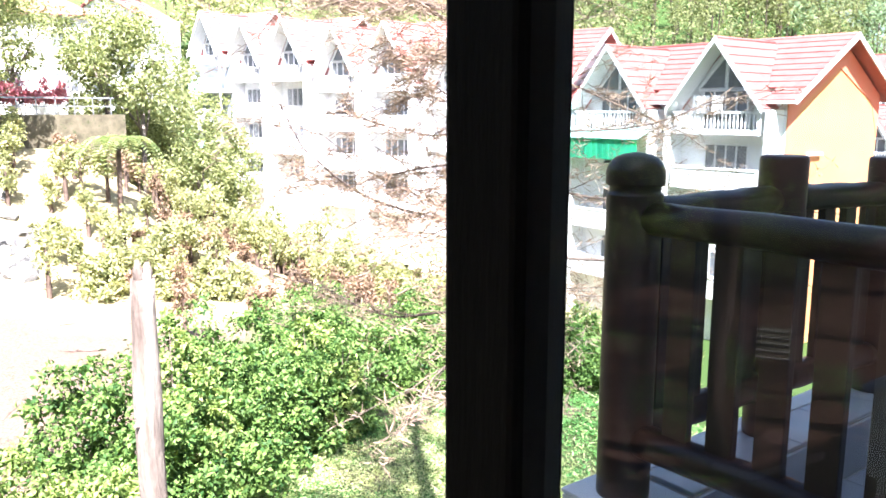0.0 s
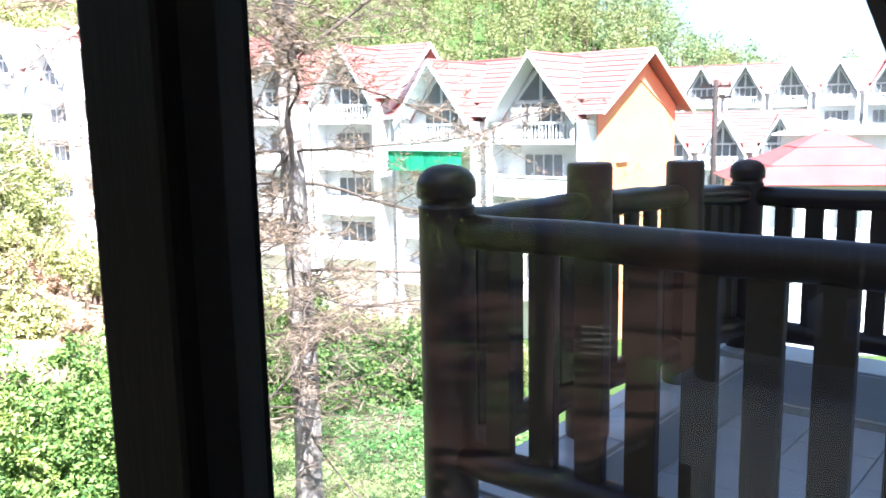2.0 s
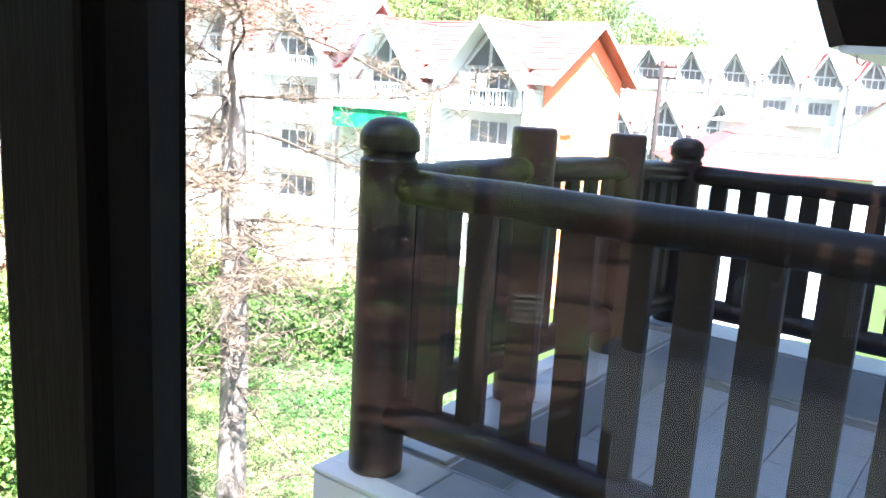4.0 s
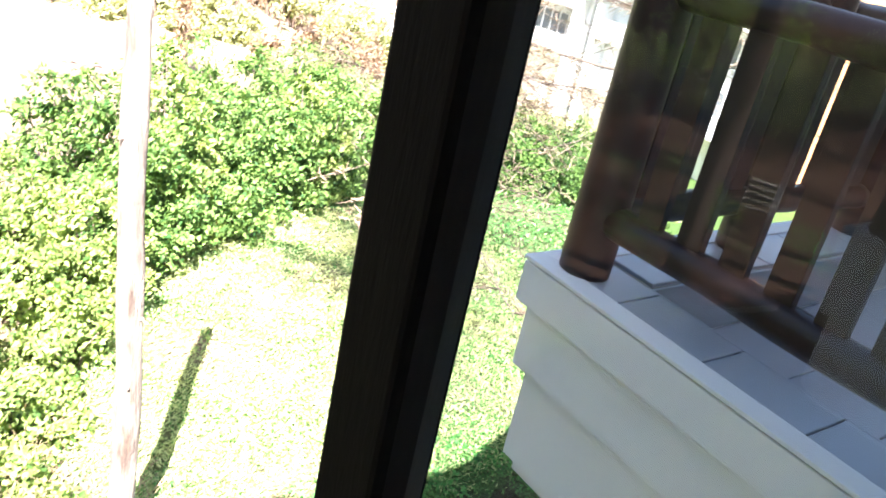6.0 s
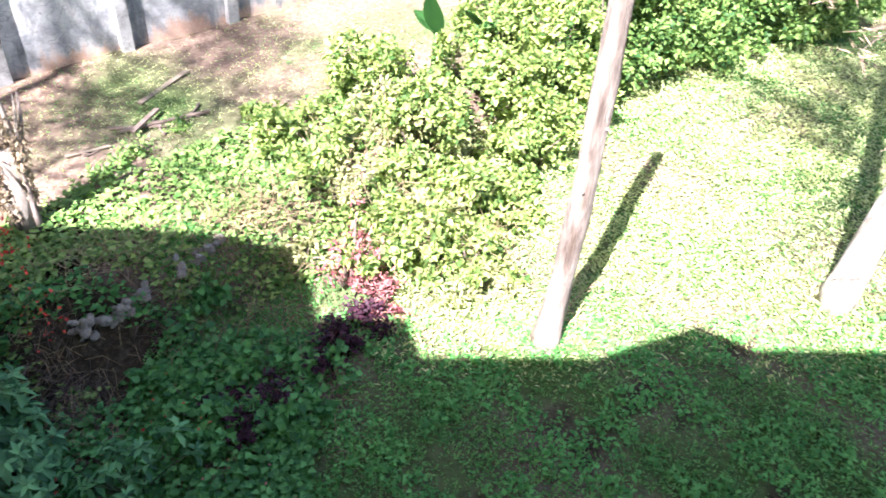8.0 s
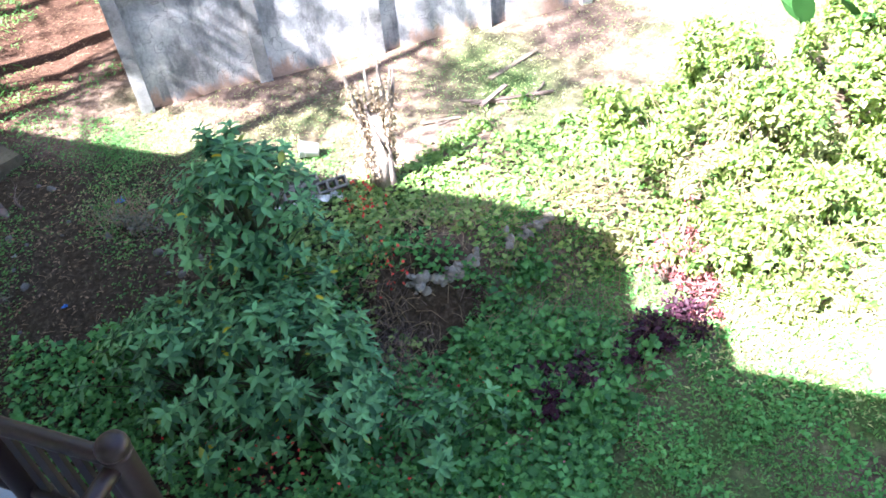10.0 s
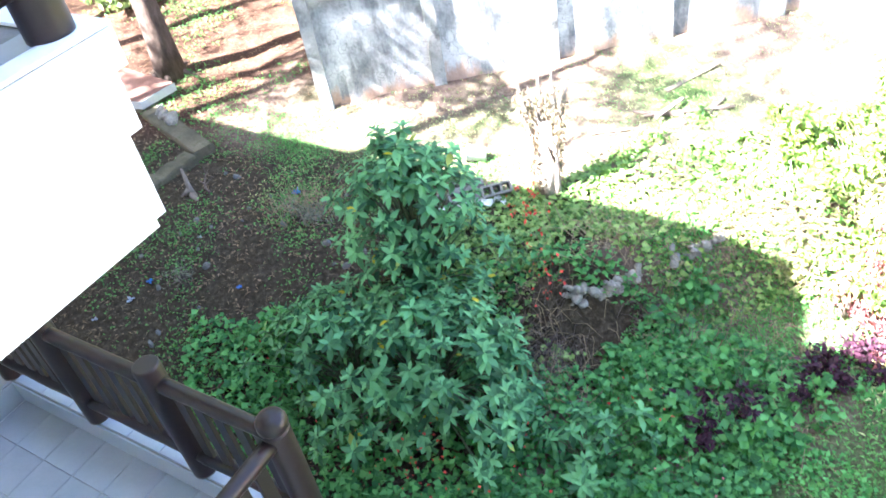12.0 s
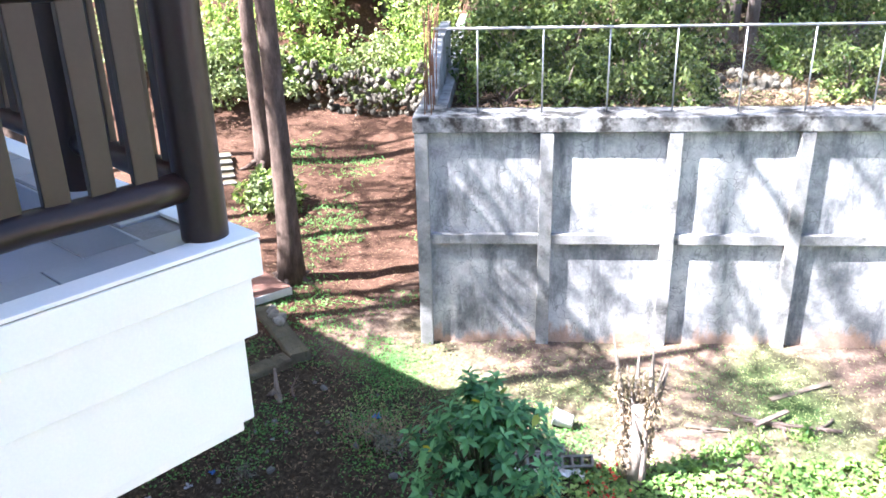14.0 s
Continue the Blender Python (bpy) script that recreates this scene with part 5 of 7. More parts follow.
for x, y, dz, turn, tilt in ((-4.98, 7.02, 0.10, 44, 42), (-4.67, 7.31, 0.10, 44, 46), (-5.30, 6.80, -0.02, 62, 8), (-5.02, 7.24, -0.02, 40, 4)):
    hollow_block(x, y, gz(x, y) + dz, turn, tilt)


def fallen_pail(x, y, turn):
    """A pale plastic pail lying on its side."""
    t = thing("plastic_pail", "dirty white plastic pail lying on its side", "bucket", at=pose(x, y, gz(x, y) + 0.125, 0, 82, turn))
    bm = bmesh.new()
    lathe(bm, [(0.085, 0.0), (0.09, 0.004), (0.118, 0.25), (0.124, 0.252), (0.124, 0.262), (0.112, 0.262), (0.086, 0.012), (0.02, 0.01)], 24)
    part("pail_body", bm, SLAB_PAINT, t)
    bm = bmesh.new()
    tube(bm, [(0.12 * math.cos(k * 0.35), 0.12 * math.sin(k * 0.35), 0.255 - 0.09 * math.sin(k * 0.35)) for k in range(10)], [0.003] * 10, 5)
    part("handle", bm, GALV, t)


fallen_pail(-5.16, 8.0, 200)


def rock_mesh(seed, flat=0.7, mat=STONE):
    r = np.random.default_rng(seed)
    bm = bmesh.new()
    bmesh.ops.create_icosphere(bm, subdivisions=2, radius=1.0)
    off = r.uniform(0, 50, 3)
    for v in bm.verts:
        n = noise.noise(v.co * 0.9 + Vector(off)) * 0.45 + noise.noise(v.co * 2.2 + Vector(off)) * 0.15
        v.co *= 1 + n
        v.co.z *= flat
        for ax in range(3):
            v.co[ax] = max(-0.82, min(0.82, v.co[ax]))
    return mesh_of("stone", bm, mat)


ROCKS = [rock_mesh(i) for i in range(6)]
DARK_ROCKS = [rock_mesh(40 + i, 0.62, DARK_STONE) for i in range(6)]
PALE_ROCKS = [rock_mesh(20 + i, 0.8, PALE_STONE) for i in range(6)]


def rubble(name, label, spots, s0, s1, seed, category="stones", rocks=ROCKS):
    """Separate stones of one heap or rough wall; spots are (x, y, z)."""
    r = np.random.default_rng(seed)
    t = thing(name, label, category)
    for x, y, z in spots:
        s = r.uniform(s0, s1)
        ob = part("stone", rocks[r.integers(0, 6)], None, t, at=pose(x, y, z, *r.uniform(0, 360, 3)))
        ob.scale = (s * r.uniform(0.8, 1.3), s, s * r.uniform(0.7, 1.0))
    return t


def edge_stones():
    """A short sagging course of fieldstones that holds the bank, and a few more farther along."""
    r = np.random.default_rng(31)
    sp = []
    for q in range(54):
        f = r.uniform(0, 1)
        x, y = -3.24 + 0.66 * f, 6.28 + 0.64 * f - 0.06 * math.sin(3.1 * f)
        sp.append((x + r.normal() * 0.03, y + r.normal() * 0.03, gz(x, y) - 0.06 + 0.30 * r.uniform(0, 1) * (1 - 0.5 * f)))
    for q in range(22):
        f = r.uniform(0, 1)
        x, y = -2.35 + 0.5 * f, 7.2 + 0.45 * f
        sp.append((x + r.normal() * 0.04, y + r.normal() * 0.04, gz(x, y) + r.uniform(-0.02, 0.14)))
    rubble("stone_edging", "rough pale fieldstones holding the terrace bank", sp, 0.035, 0.075, 32, rocks=PALE_ROCKS)


edge_stones()
r0 = np.random.default_rng(41)
rubble("scattered_stones", "small loose stones on bare earth", [(x, y, gz(x, y) + 0.01) for x, y in zip(r0.uniform(-9.0, -5.2, 46), r0.uniform(2.6, 7.0, 46))], 0.025, 0.07, 42)


def litter(x, y, size, mat, label, seed, lift=0.01):
    r = np.random.default_rng(seed)
    bm = bmesh.new()
    bmesh.ops.create_grid(bm, x_segments=7, y_segments=7, size=size)
    for v in bm.verts:
        ang = math.atan2(v.co.y, v.co.x)
        v.co *= 0.75 + 0.35 * math.sin(ang * 3 + seed) * v.co.length / size
        v.co.z = size * 0.8 * (0.5 + noise.noise(v.co * (2.2 / size) + Vector(r.uniform(0, 9, 3))))
        v.co.x *= r.uniform(0.75, 1.1)
    bmesh.ops.solidify(bm, geom=bm.faces[:], thickness=0.004)
    tagged(part("litter", bm, mat, at=pose(x, y, gz(x, y) + lift, 0, 0, r.uniform(0, 360))), label, "litter", "litter")


for i, (x, y, s) in enumerate(((-7.35, 6.45, 0.06), (-7.0, 4.75, 0.035), (-8.3, 4.4, 0.04))):
    litter(x, y, s, BLUE_PLASTIC, "crumpled piece of blue plastic on bare earth", i)
for i, (x, y, s) in enumerate(((-8.4, 4.1, 0.05), (-8.05, 5.2, 0.03), (-8.7, 3.7, 0.035), (-6.2, 4.6, 0.04))):
    litter(x, y, s, PALE_PLASTIC, "crumpled scrap of pale plastic on the ground", 20 + i)
for i, (x, y, s) in enumerate(((-4.93, 6.88, 0.10), (-4.76, 7.04, 0.12), (-4.58, 7.20, 0.11), (-5.14, 6.74, 0.07))):
    litter(x, y, s, WHITE_PAINT, "heap of broken white plaster against the concrete blocks", 40 + i, 0.05)


def board(name, a, b, w, h, label, lift=0.03, category="plank", mat=PLANK):
    a, b = Vector((*a, gz(*a) + lift)), Vector((*b, gz(*b) + lift))
    d = b - a
    bm = bmesh.new()
    box(bm, 0, d.length, -w / 2, w / 2, 0, h, 0.004)
    tagged(part(name, bm, mat, at=pose(*a, 0, -math.degrees(math.asin(d.z / d.length)), math.degrees(math.atan2(d.y, d.x)))), label, category, "old timber")


board("plank", (-3.42, 10.35), (-2.95, 11.35), 0.085, 0.025, "grey weathered plank lying on the terrace")
board("plank", (-4.05, 9.0), (-3.55, 9.3), 0.05, 0.02, "short weathered plank end on the terrace")
board("plank", (-3.5, 9.62), (-2.4, 10.15), 0.05, 0.03, "old dark plank in a small heap of timber", 0.05, mat=TWIG)
board("plank", (-3.3, 9.5), (-3.1, 10.1), 0.07, 0.03, "old dark plank in a small heap of timber", 0.10, mat=TWIG)
board("plank", (-3.7, 9.75), (-2.9, 9.8), 0.04, 0.03, "old dark plank in a small heap of timber", 0.02, mat=TWIG)


def fallen_branches(spots, seed):
    r = np.random.default_rng(seed)
    for x, y, L in spots:
        bm = bmesh.new()
        z = gz(x, y) + 0.04
        a = r.uniform(0, 6.28)
        pp = limb(bm, (x, y, z), (math.cos(a), math.sin(a), 0.05), L, 0.022, 6, 0.25, 0.0, 6)
        for q in (2, 3, 4):
            limb(bm, pp[q], (math.cos(a + r.uniform(-1.4, 1.4)), math.sin(a + r.uniform(-1.4, 1.4)), 0.3), L * 0.35, 0.01, 4, 0.3, 0.0, 5)
        tagged(part("fallen_branch", bm, TWIG), "dry fallen branch on the ground", "branch", "fallen branches")


fallen_branches([(-3.1, 9.9, 0.8), (-2.6, 10.4, 0.7), (-2.9, 9.6, 0.6), (-3.6, 9.3, 0.5), (6.0, 24.0, 1.4), (5.5, 27.5, 2.2), (7.5, 27.0, 2.6), (-8.6, 6.0, 0.6)], 51)
for k, (x, y, turn, L) in enumerate(((2.35, 7.15, 0.9, 0.9), (2.5, 7.5, 1.2, 0.8), (2.3, 6.95, 0.5, 0.6), (2.65, 7.9, 1.0, 0.7))):
    bm = bmesh.new()
    pp = limb(bm, (x, y, gz(x, y) + 0.02), (math.cos(turn), math.sin(turn), 0.22), L, 0.017, 7, 0.22, -0.02, 6)
    for q in (1, 2, 3, 4, 5):
        limb(bm, pp[q], (math.cos(turn + (-1) ** q * 0.8), math.sin(turn + (-1) ** q * 0.8), 0.35), L * 0.32, 0.008, 4, 0.3, 0.0, 5)
    tagged(part("fallen_branch", bm, STRAW), "pale bleached dead branch at the foot of the trunk", "branch", "bleached branches")


def banana(x, y, seed, leaves):
    t = thing("banana_plant", "young banana plant with broad torn leaves", "banana plant", "banana plants")
    r = np.random.default_rng(seed)
    z = gz(x, y)
    bm = bmesh.new()
    tube(bm, [(x, y, z - 0.05), (x, y, z + 0.4), (x + 0.01, y, z + 0.75)], [0.06, 0.045, 0.025], 10)
    part("stem", bm, LEAF_BANANA, t)
    for a, h, L, rise in leaves:
        bm = bmesh.new()
        n, w = 14, 0.165
        prev = None
        for k in range(n + 1):
            f = k / n
            px = math.cos(a) * L * f * (0.35 + 0.5 * (1 - rise))
            py = math.sin(a) * L * f * (0.35 + 0.5 * (1 - rise))
            pz = h + L * rise * f - 0.35 * L * (1 - rise) * f * f
            wid = w * (math.sin(math.pi * (0.06 + 0.94 * f)) ** 0.8 * (1.25 - 0.5 * f) + 0.05 * (k % 2)) + 0.004
            sx, sy = -math.sin(a) * wid, math.cos(a) * wid
            row = [bm.verts.new((x + px + sx, y + py + sy, z + pz + 0.04)), bm.verts.new((x + px, y + py, z + pz)), bm.verts.new((x + px - sx, y + py - sy, z + pz + 0.04))]
            if prev:
                for i in (0, 1):
                    bm.faces.new((prev[i], prev[i + 1], row[i + 1], row[i]))
            prev = row
        bmesh.ops.solidify(bm, geom=bm.faces[:], thickness=0.004)
        part("leaf", bm, LEAF_BANANA, t)


banana(0.85, 11.8, 1, ((4.2, 0.55, 0.85, 0.97), (2.6, 0.6, 0.7, 0.5)))
banana(1.5, 12.0, 2, ((3.9, 0.7, 0.5, 0.7), (5.8, 0.65, 0.5, 0.4)))


def low_fence():
    """Green chain-link fence below the balcony, seen from above."""
    t = thing("garden_fence", "green chain-link fence with a pipe top rail below the balcony", "fence")
    a, b = Vector((-4.6, 2.55, 0)), Vector((3.0, 2.62, 0))
    zt = 0.62
    d = (b - a).normalized()
    n = (b - a).length
    bm = bmesh.new()
    tube(bm, [a + Vector((0, 0, zt)), b + Vector((0, 0, zt))], [0.022, 0.022], 10)
    part("top_rail", bm, GREEN_WIRE, t)
    for k in range(5):
        p = a + d * n * k / 4
        bm = bmesh.new()
        tube(bm, [p + Vector((0, 0, -0.5)), p + Vector((0, 0, zt))], [0.025, 0.025], 10)
        part("post", bm, GREEN_WIRE, t)
    bm = bmesh.new()
    k = -0.9
    while k < n:
        for s in (0, 1):
            p, q = (k, k + 0.95) if s else (k + 0.95, k)
            if 0 < p < n and 0 < q < n:
                tube(bm, [a + d * p + Vector((0, 0.0, -0.33)), a + d * q + Vector((0, 0.0, zt))], [0.003, 0.003], 4, cap=False)
        k += 0.075
    part("wire_mesh", bm, GREEN_WIRE, t)


low_fence()


# ---- the pine grove past the wall ----
def pine_tree(x, y, r, h, label, seed, crown=True, lean=0.0, dense=1.0):
    t = thing("pine_tree", label, "pine tree", "pine trees")
    z = gz(x, y)
    rr = np.random.default_rng(seed)
    n = 24
    pts = [(x + lean * h * k / n + 0.04 * math.sin(k * 0.6 + seed), y + 0.03 * math.cos(k * 0.5), z - 0.15 + h * k / n) for k in range(n + 1)]
    rad = [r * (1 + 0.45 * math.exp(-k * 1.1)) * (1 - 0.75 * k / n) for k in range(n + 1)]
    bm = bmesh.new()
    tube(bm, pts, rad, 18, 0.12, seed=seed)
    for a in (0.4, 1.7, 3.1, 4.4, 5.5):
        tube(bm, [(x + math.cos(a) * r * 0.8, y + math.sin(a) * r * 0.8, z + 0.16), (x + math.cos(a) * r * 2.0, y + math.sin(a) * r * 2.0, z + 0.02), (x + math.cos(a) * r * 3.2, y + math.sin(a) * r * 3.2, z - 0.05)], [r * 0.4, r * 0.28, 0.02], 7, 0.2)
    part("trunk", bm, BARK, t)
    if crown:
        P, A = [], []
        for k in range(int(12 + 18 * dense)):
            i = int(n * rr.uniform(0.5, 0.98))
            a = rr.uniform(0, 6.28)
            L = h * 0.19 * rr.uniform(0.6, 1.3) * (1.3 - i / n)
            bm = bmesh.new()
            pp = limb(bm, pts[i], (math.cos(a), math.sin(a), 0.15), L * 1.6, 0.05, 5, 0.15, 0.02, 5)
            part("branch", bm, BARK, t)
            for p in pp[2:]:
                m = int(18 + 42 * dense)
                d = unit(rr.normal(size=(m, 3)) + np.array((0, 0, 0.3)))
                P.append(np.array(p) + d * rr.uniform(0.1, 0.45, (m, 1)))
                A.append(d)
        P, A = np.concatenate(P), np.concatenate(A)
        part("crown", leaf_mesh("crown", P, A, rr.normal(size=P.shape), rr.uniform(0.25, 0.5, len(P)), 0.05, LEAF_PINE, 0.1, 0.1), None, t)
    return t


PL = "pine with reddish flaking bark and a high sparse crown"
# Its crown, out of view, is made dense to shade the slope.
pine_tree(-11.95, 8.5, 0.20, 23, PL, 1, lean=0.035, dense=1.7)
pine_tree(-17.3, 11.9, 0.22, 16, PL, 2, dense=0.5)
# Unseen pines, added and thinned to dapple the wall and grove with shade.
for i, (x, y, h, dense) in enumerate(((-10.0, 2.5, 20, 0.6), (-13.2, 3.2, 19, 0.7), (-15.0, 1.6, 19, 0.7), (-16.0, 5.6, 17, 0.6), (-18.6, 4.2, 19, 0.8), (-21.5, 6.5, 18, 0.5), (-27.0, 3.0, 18, 0.2))):
    pine_tree(x, y, 0.2, h, PL, 5 + i, dense=dense)


def steps_and_slab():
    t = thing("concrete_landing", "white-edged cement landing slab strewn with brown needles", "slab")
    edge = [(-11.28, 8.06), (-11.40, 7.36), (-13.3, 7.05), (-13.5, 8.3)]
    for name, mat, z0, z1, grow in (("slab_edge", SLAB_PAINT, 0.76, 0.90, 1.0), ("slab_top", SLAB_RED, 0.90, 0.906, 0.985), ("slab_base", MOSS_CONCRETE, 0.2, 0.76, 0.94)):
        bm = bmesh.new()
        cx, cy = -12.37, 7.69
        ring = [bm.verts.new((cx + (x - cx) * grow, cy + (y - cy) * grow, z0)) for x, y in edge]
        face = bm.faces.new(ring)
        up = bmesh.ops.extrude_face_region(bm, geom=[face])
        bmesh.ops.translate(bm, vec=(0, 0, z1 - z0), verts=[v for v in up["geom"] if isinstance(v, bmesh.types.BMVert)])
        bmesh.ops.recalc_face_normals(bm, faces=bm.faces[:])
        part(name, bm, mat, t)
    t2 = thing("mossy_kerb", "mossy cracked concrete kerb round a bed of dark earth", "kerb")
    for (ax, ay, az), (bx, by, bz), w in (((-11.30, 7.42, 0.76), (-9.42, 6.78, 0.76), 0.34), ((-9.55, 6.60, 0.755), (-9.68, 5.55, 0.74), 0.30)):
        bm = bmesh.new()
        d = Vector((bx - ax, by - ay, 0)).normalized()
        sd = Vector((-d.y, d.x, 0)) * w / 2
        n = 9
        rows = []
        for k in range(n + 1):
            f = k / n
            p = Vector((ax + (bx - ax) * f, ay + (by - ay) * f, 0))
            top = az + (bz - az) * f + 0.02 * math.sin(k * 2.3)
            rows.append([bm.verts.new((q.x, q.y, z)) for q, z in ((p - sd * 1.05, 0.3), (p - sd, top - 0.03), (p - sd * 0.88, top), (p + sd * 0.88, top), (p + sd, top - 0.03), (p + sd * 1.05, 0.3))])
        for a, b in zip(rows, rows[1:]):
            for i in range(5):
                bm.faces.new((a[i], a[i + 1], b[i + 1], b[i]))
        bm.faces.new(rows[0][::-1])
        bm.faces.new(rows[-1])
        bmesh.ops.recalc_face_normals(bm, faces=bm.faces[:])
        part("kerb_run", bm, MOSS_CONCRETE, t2)
    rubble("kerb_rubble", "broken pale cement pieces at the head of the kerb", [(-11.0 + 0.09 * k, 7.38 - 0.03 * k + 0.05 * math.sin(k * 2), 0.79) for k in range(7)], 0.05, 0.11, 66, rocks=PALE_ROCKS)
    t3 = thing("tree_root", "grey forked root stub beside the kerb", "root")
    bm = bmesh.new()
    z = gz(-8.9, 5.92)
    tube(bm, [(-8.86, 5.9, z - 0.05), (-8.92, 5.93, z + 0.14), (-9.05, 6.02, z + 0.36)], [0.07, 0.04, 0.02], 8, 0.2)
    tube(bm, [(-8.9, 5.9, z + 0.10), (-9.02, 5.82, z - 0.02)], [0.05, 0.03], 8, 0.2)
    tube(bm, [(-8.86, 5.9, z + 0.02), (-8.70, 5.82, z + 0.0)], [0.06, 0.03], 8, 0.2)
    part("root", bm, GREY_BARK, t3)


steps_and_slab()


def garden_steps():
    """A short flight of cement steps with whitened nosings, climbing between the pines."""
    t = thing("garden_steps", "short flight of cement steps with whitened edges among pines", "steps")
    turn = math.degrees(math.atan2(0.5, -0.85))
    for k in range(5):
        x, y = -17.1 - 0.28 * k, 10.36 + 0.165 * k
        z = gz(-17.1, 10.36) + 0.03 + 0.09 * k
        for name, mat, size in (("step", MOSS_CONCRETE, (0, 0.34, -0.42, 0.42, -0.5, 0)), ("nosing", CONCRETE, (-0.02, 0.05, -0.43, 0.43, -0.03, 0.006))):
            bm = bmesh.new()
            box(bm, *size, 0.006)
            part(name, bm, mat, t, at=pose(x, y, z, 0, 0, turn))


garden_steps()


def wall_point(u, n):
    return W1[0] + WD[0] * u + WN[0] * n, W1[1] + WD[1] * u + WN[1] * n


k = 100
def slope_bush(u, n, rx, h, m, seed):
    x, y = wall_point(u, n)
    shrub(x, y, rx, rx * 0.9, h, int(m * 1.5), 0.10, LEAF_SLOPE, "leafy bush on the slope above the retaining wall", "slope_bush", seed, group="slope bushes")


for i, spot in enumerate(((1.2, 1.7, 0.7, 1.2, 1100), (2.2, 1.5, 0.6, 1.0, 900), (3.1, 1.8, 0.8, 1.4, 1300), (4.1, 1.6, 0.6, 1.1, 900), (6.9, 2.2, 0.8, 1.0, 1000), (8.4, 2.3, 0.7, 0.8, 900))):
    slope_bush(*spot, 160 + i)
for u, n, rx, h, m in ((1.4, 3.2, 1.0, 2.0, 2000), (2.4, 3.0, 1.1, 2.3, 2400), (3.6, 3.2, 1.1, 2.2, 2400), (4.4, 4.6, 1.3, 2.8, 2600), (2.6, 5.6, 1.5, 3.2, 2600), (0.9, 5.0, 1.1, 2.4, 1800), (7.0, 4.2, 1.1, 1.5, 1700), (8.2, 4.0, 1.2, 1.5, 1700), (8.0, 6.2, 1.6, 2.8, 2300), (9.6, 5.0, 1.5, 2.6, 2200),
                       (6.8, 7.6, 1.8, 3.4, 2500), (4.4, 8.0, 2.0, 4.0, 2600), (1.2, 8.6, 1.7, 3.4, 2200), (6.0, 11.0, 2.4, 5.0, 2600), (9.6, 9.5, 2.4, 4.6, 2600), (2.0, 12.6, 2.4, 5.0, 2400), (11.5, 7.0, 1.8, 2.6, 2200), (10.8, 4.0, 1.0, 1.2, 1400)):
    k += 1
    slope_bush(u, n, rx, h, m, k)
x, y = wall_point(6.5, 4.4)
shrub(x, y, 0.6, 0.5, 0.8, 500, 0.4, LEAF_HEDGE, "tuft of long strap leaves above the wall", "strap_leaf_clump", 131, wl=0.10, stems=False)
rs = np.random.default_rng(61)
sp = []
for q in range(80):
    u, n = rs.uniform(4.9, 6.3), rs.uniform(2.4, 3.3)
    x, y = wall_point(u, n)
    sp.append((x, y, gz(x, y) + max(0.0, (n - 2.4) * 0.30 - abs(u - 5.6) * 0.2) * rs.uniform(0.3, 1)))
# The dark stone colour here replaces shade falling on the heap.
rubble("rubble_heap", "heap of grey rubble stones above the wall", sp, 0.05, 0.11, 62, rocks=DARK_ROCKS)


def broad_tree(x, y, h, rad, n, leaf, mat, label, seed, trunk_r=0.16, name="tree", group="background trees", z=None, stems=5):
    """A tree: tapered trunk, limbs, and a crown of leaf clumps with gaps."""
    r = np.random.default_rng(seed)
    z = gz(x, y) if z is None else z
    t = thing(name, label, "tree", group)
    bm = bmesh.new()
    tube(bm, [(x, y, z - 0.2), (x + 0.05, y, z + h * 0.25), (x + 0.1 * r.normal(), y + 0.1 * r.normal(), z + h * 0.6)], [trunk_r * 1.2, trunk_r, trunk_r * 0.5], 9, 0.1)
    kc = 26
    u = unit(r.normal(size=(kc, 3)))
    c = u * np.array((rad, rad, h * 0.36)) * r.uniform(0.45, 0.95, (kc, 1)) + np.array((x, y, z + h * 0.62))
    for i in range(stems):
        tube(bm, [(x, y, z + h * (0.25 + 0.06 * i)), tuple((np.array((x, y, z + h * 0.5)) + c[i]) / 2), tuple(c[i])], [trunk_r * 0.45, trunk_r * 0.3, 0.02], 6)
    part("trunk", bm, GREY_BARK, t)
    idx = r.integers(0, kc, n)
    d = unit(r.normal(size=(n, 3)) + np.array((0, 0, 0.3)))
    cr = r.uniform(0.18, 0.36, kc) * rad
    pos = c[idx] + d * (cr[idx] * r.uniform(0.5, 1.05, n))[:, None]
    L = leaf * r.uniform(0.6, 1.25, n)
    part("crown", leaf_mesh("crown", pos, unit(d + r.normal(size=(n, 3)) * 0.7), unit(d * 0.5 + r.normal(size=(n, 3)) * 0.5 + np.array((0, 0, 0.6))), L, L * 0.55, mat), None, t)
    return t


TL = "broad-leaved tree on the slope with a ragged sunlit crown"
for i, (x, y, h, rad, n) in enumerate(((-17.5, 23.0, 7, 3.0, 2600), (-22, 21, 8, 3.2, 2600), (-25, 25, 9, 3.5, 2600), (-20, 28, 9, 3.5, 2600), (-14.5, 27, 9, 3.4, 2600), (-28, 18, 9, 3.5, 2400), (-31, 23, 10, 4, 2400), (-10, 26, 8, 3.2, 2400), (-6, 24, 7, 3.0, 2400), (-2, 27, 8, 3.2, 2400), (-24, 32, 11, 4, 2400), (-12, 34, 11, 4, 2400), (-3, 36, 11, 4, 2400), (-34, 30, 11, 4.2, 2400), (-18, 40, 12, 4.5, 2400))):
    broad_tree(x, y, h, rad, n, 0.32, LEAF_FAR if i % 2 else LEAF_OLIVE, TL, 200 + i)
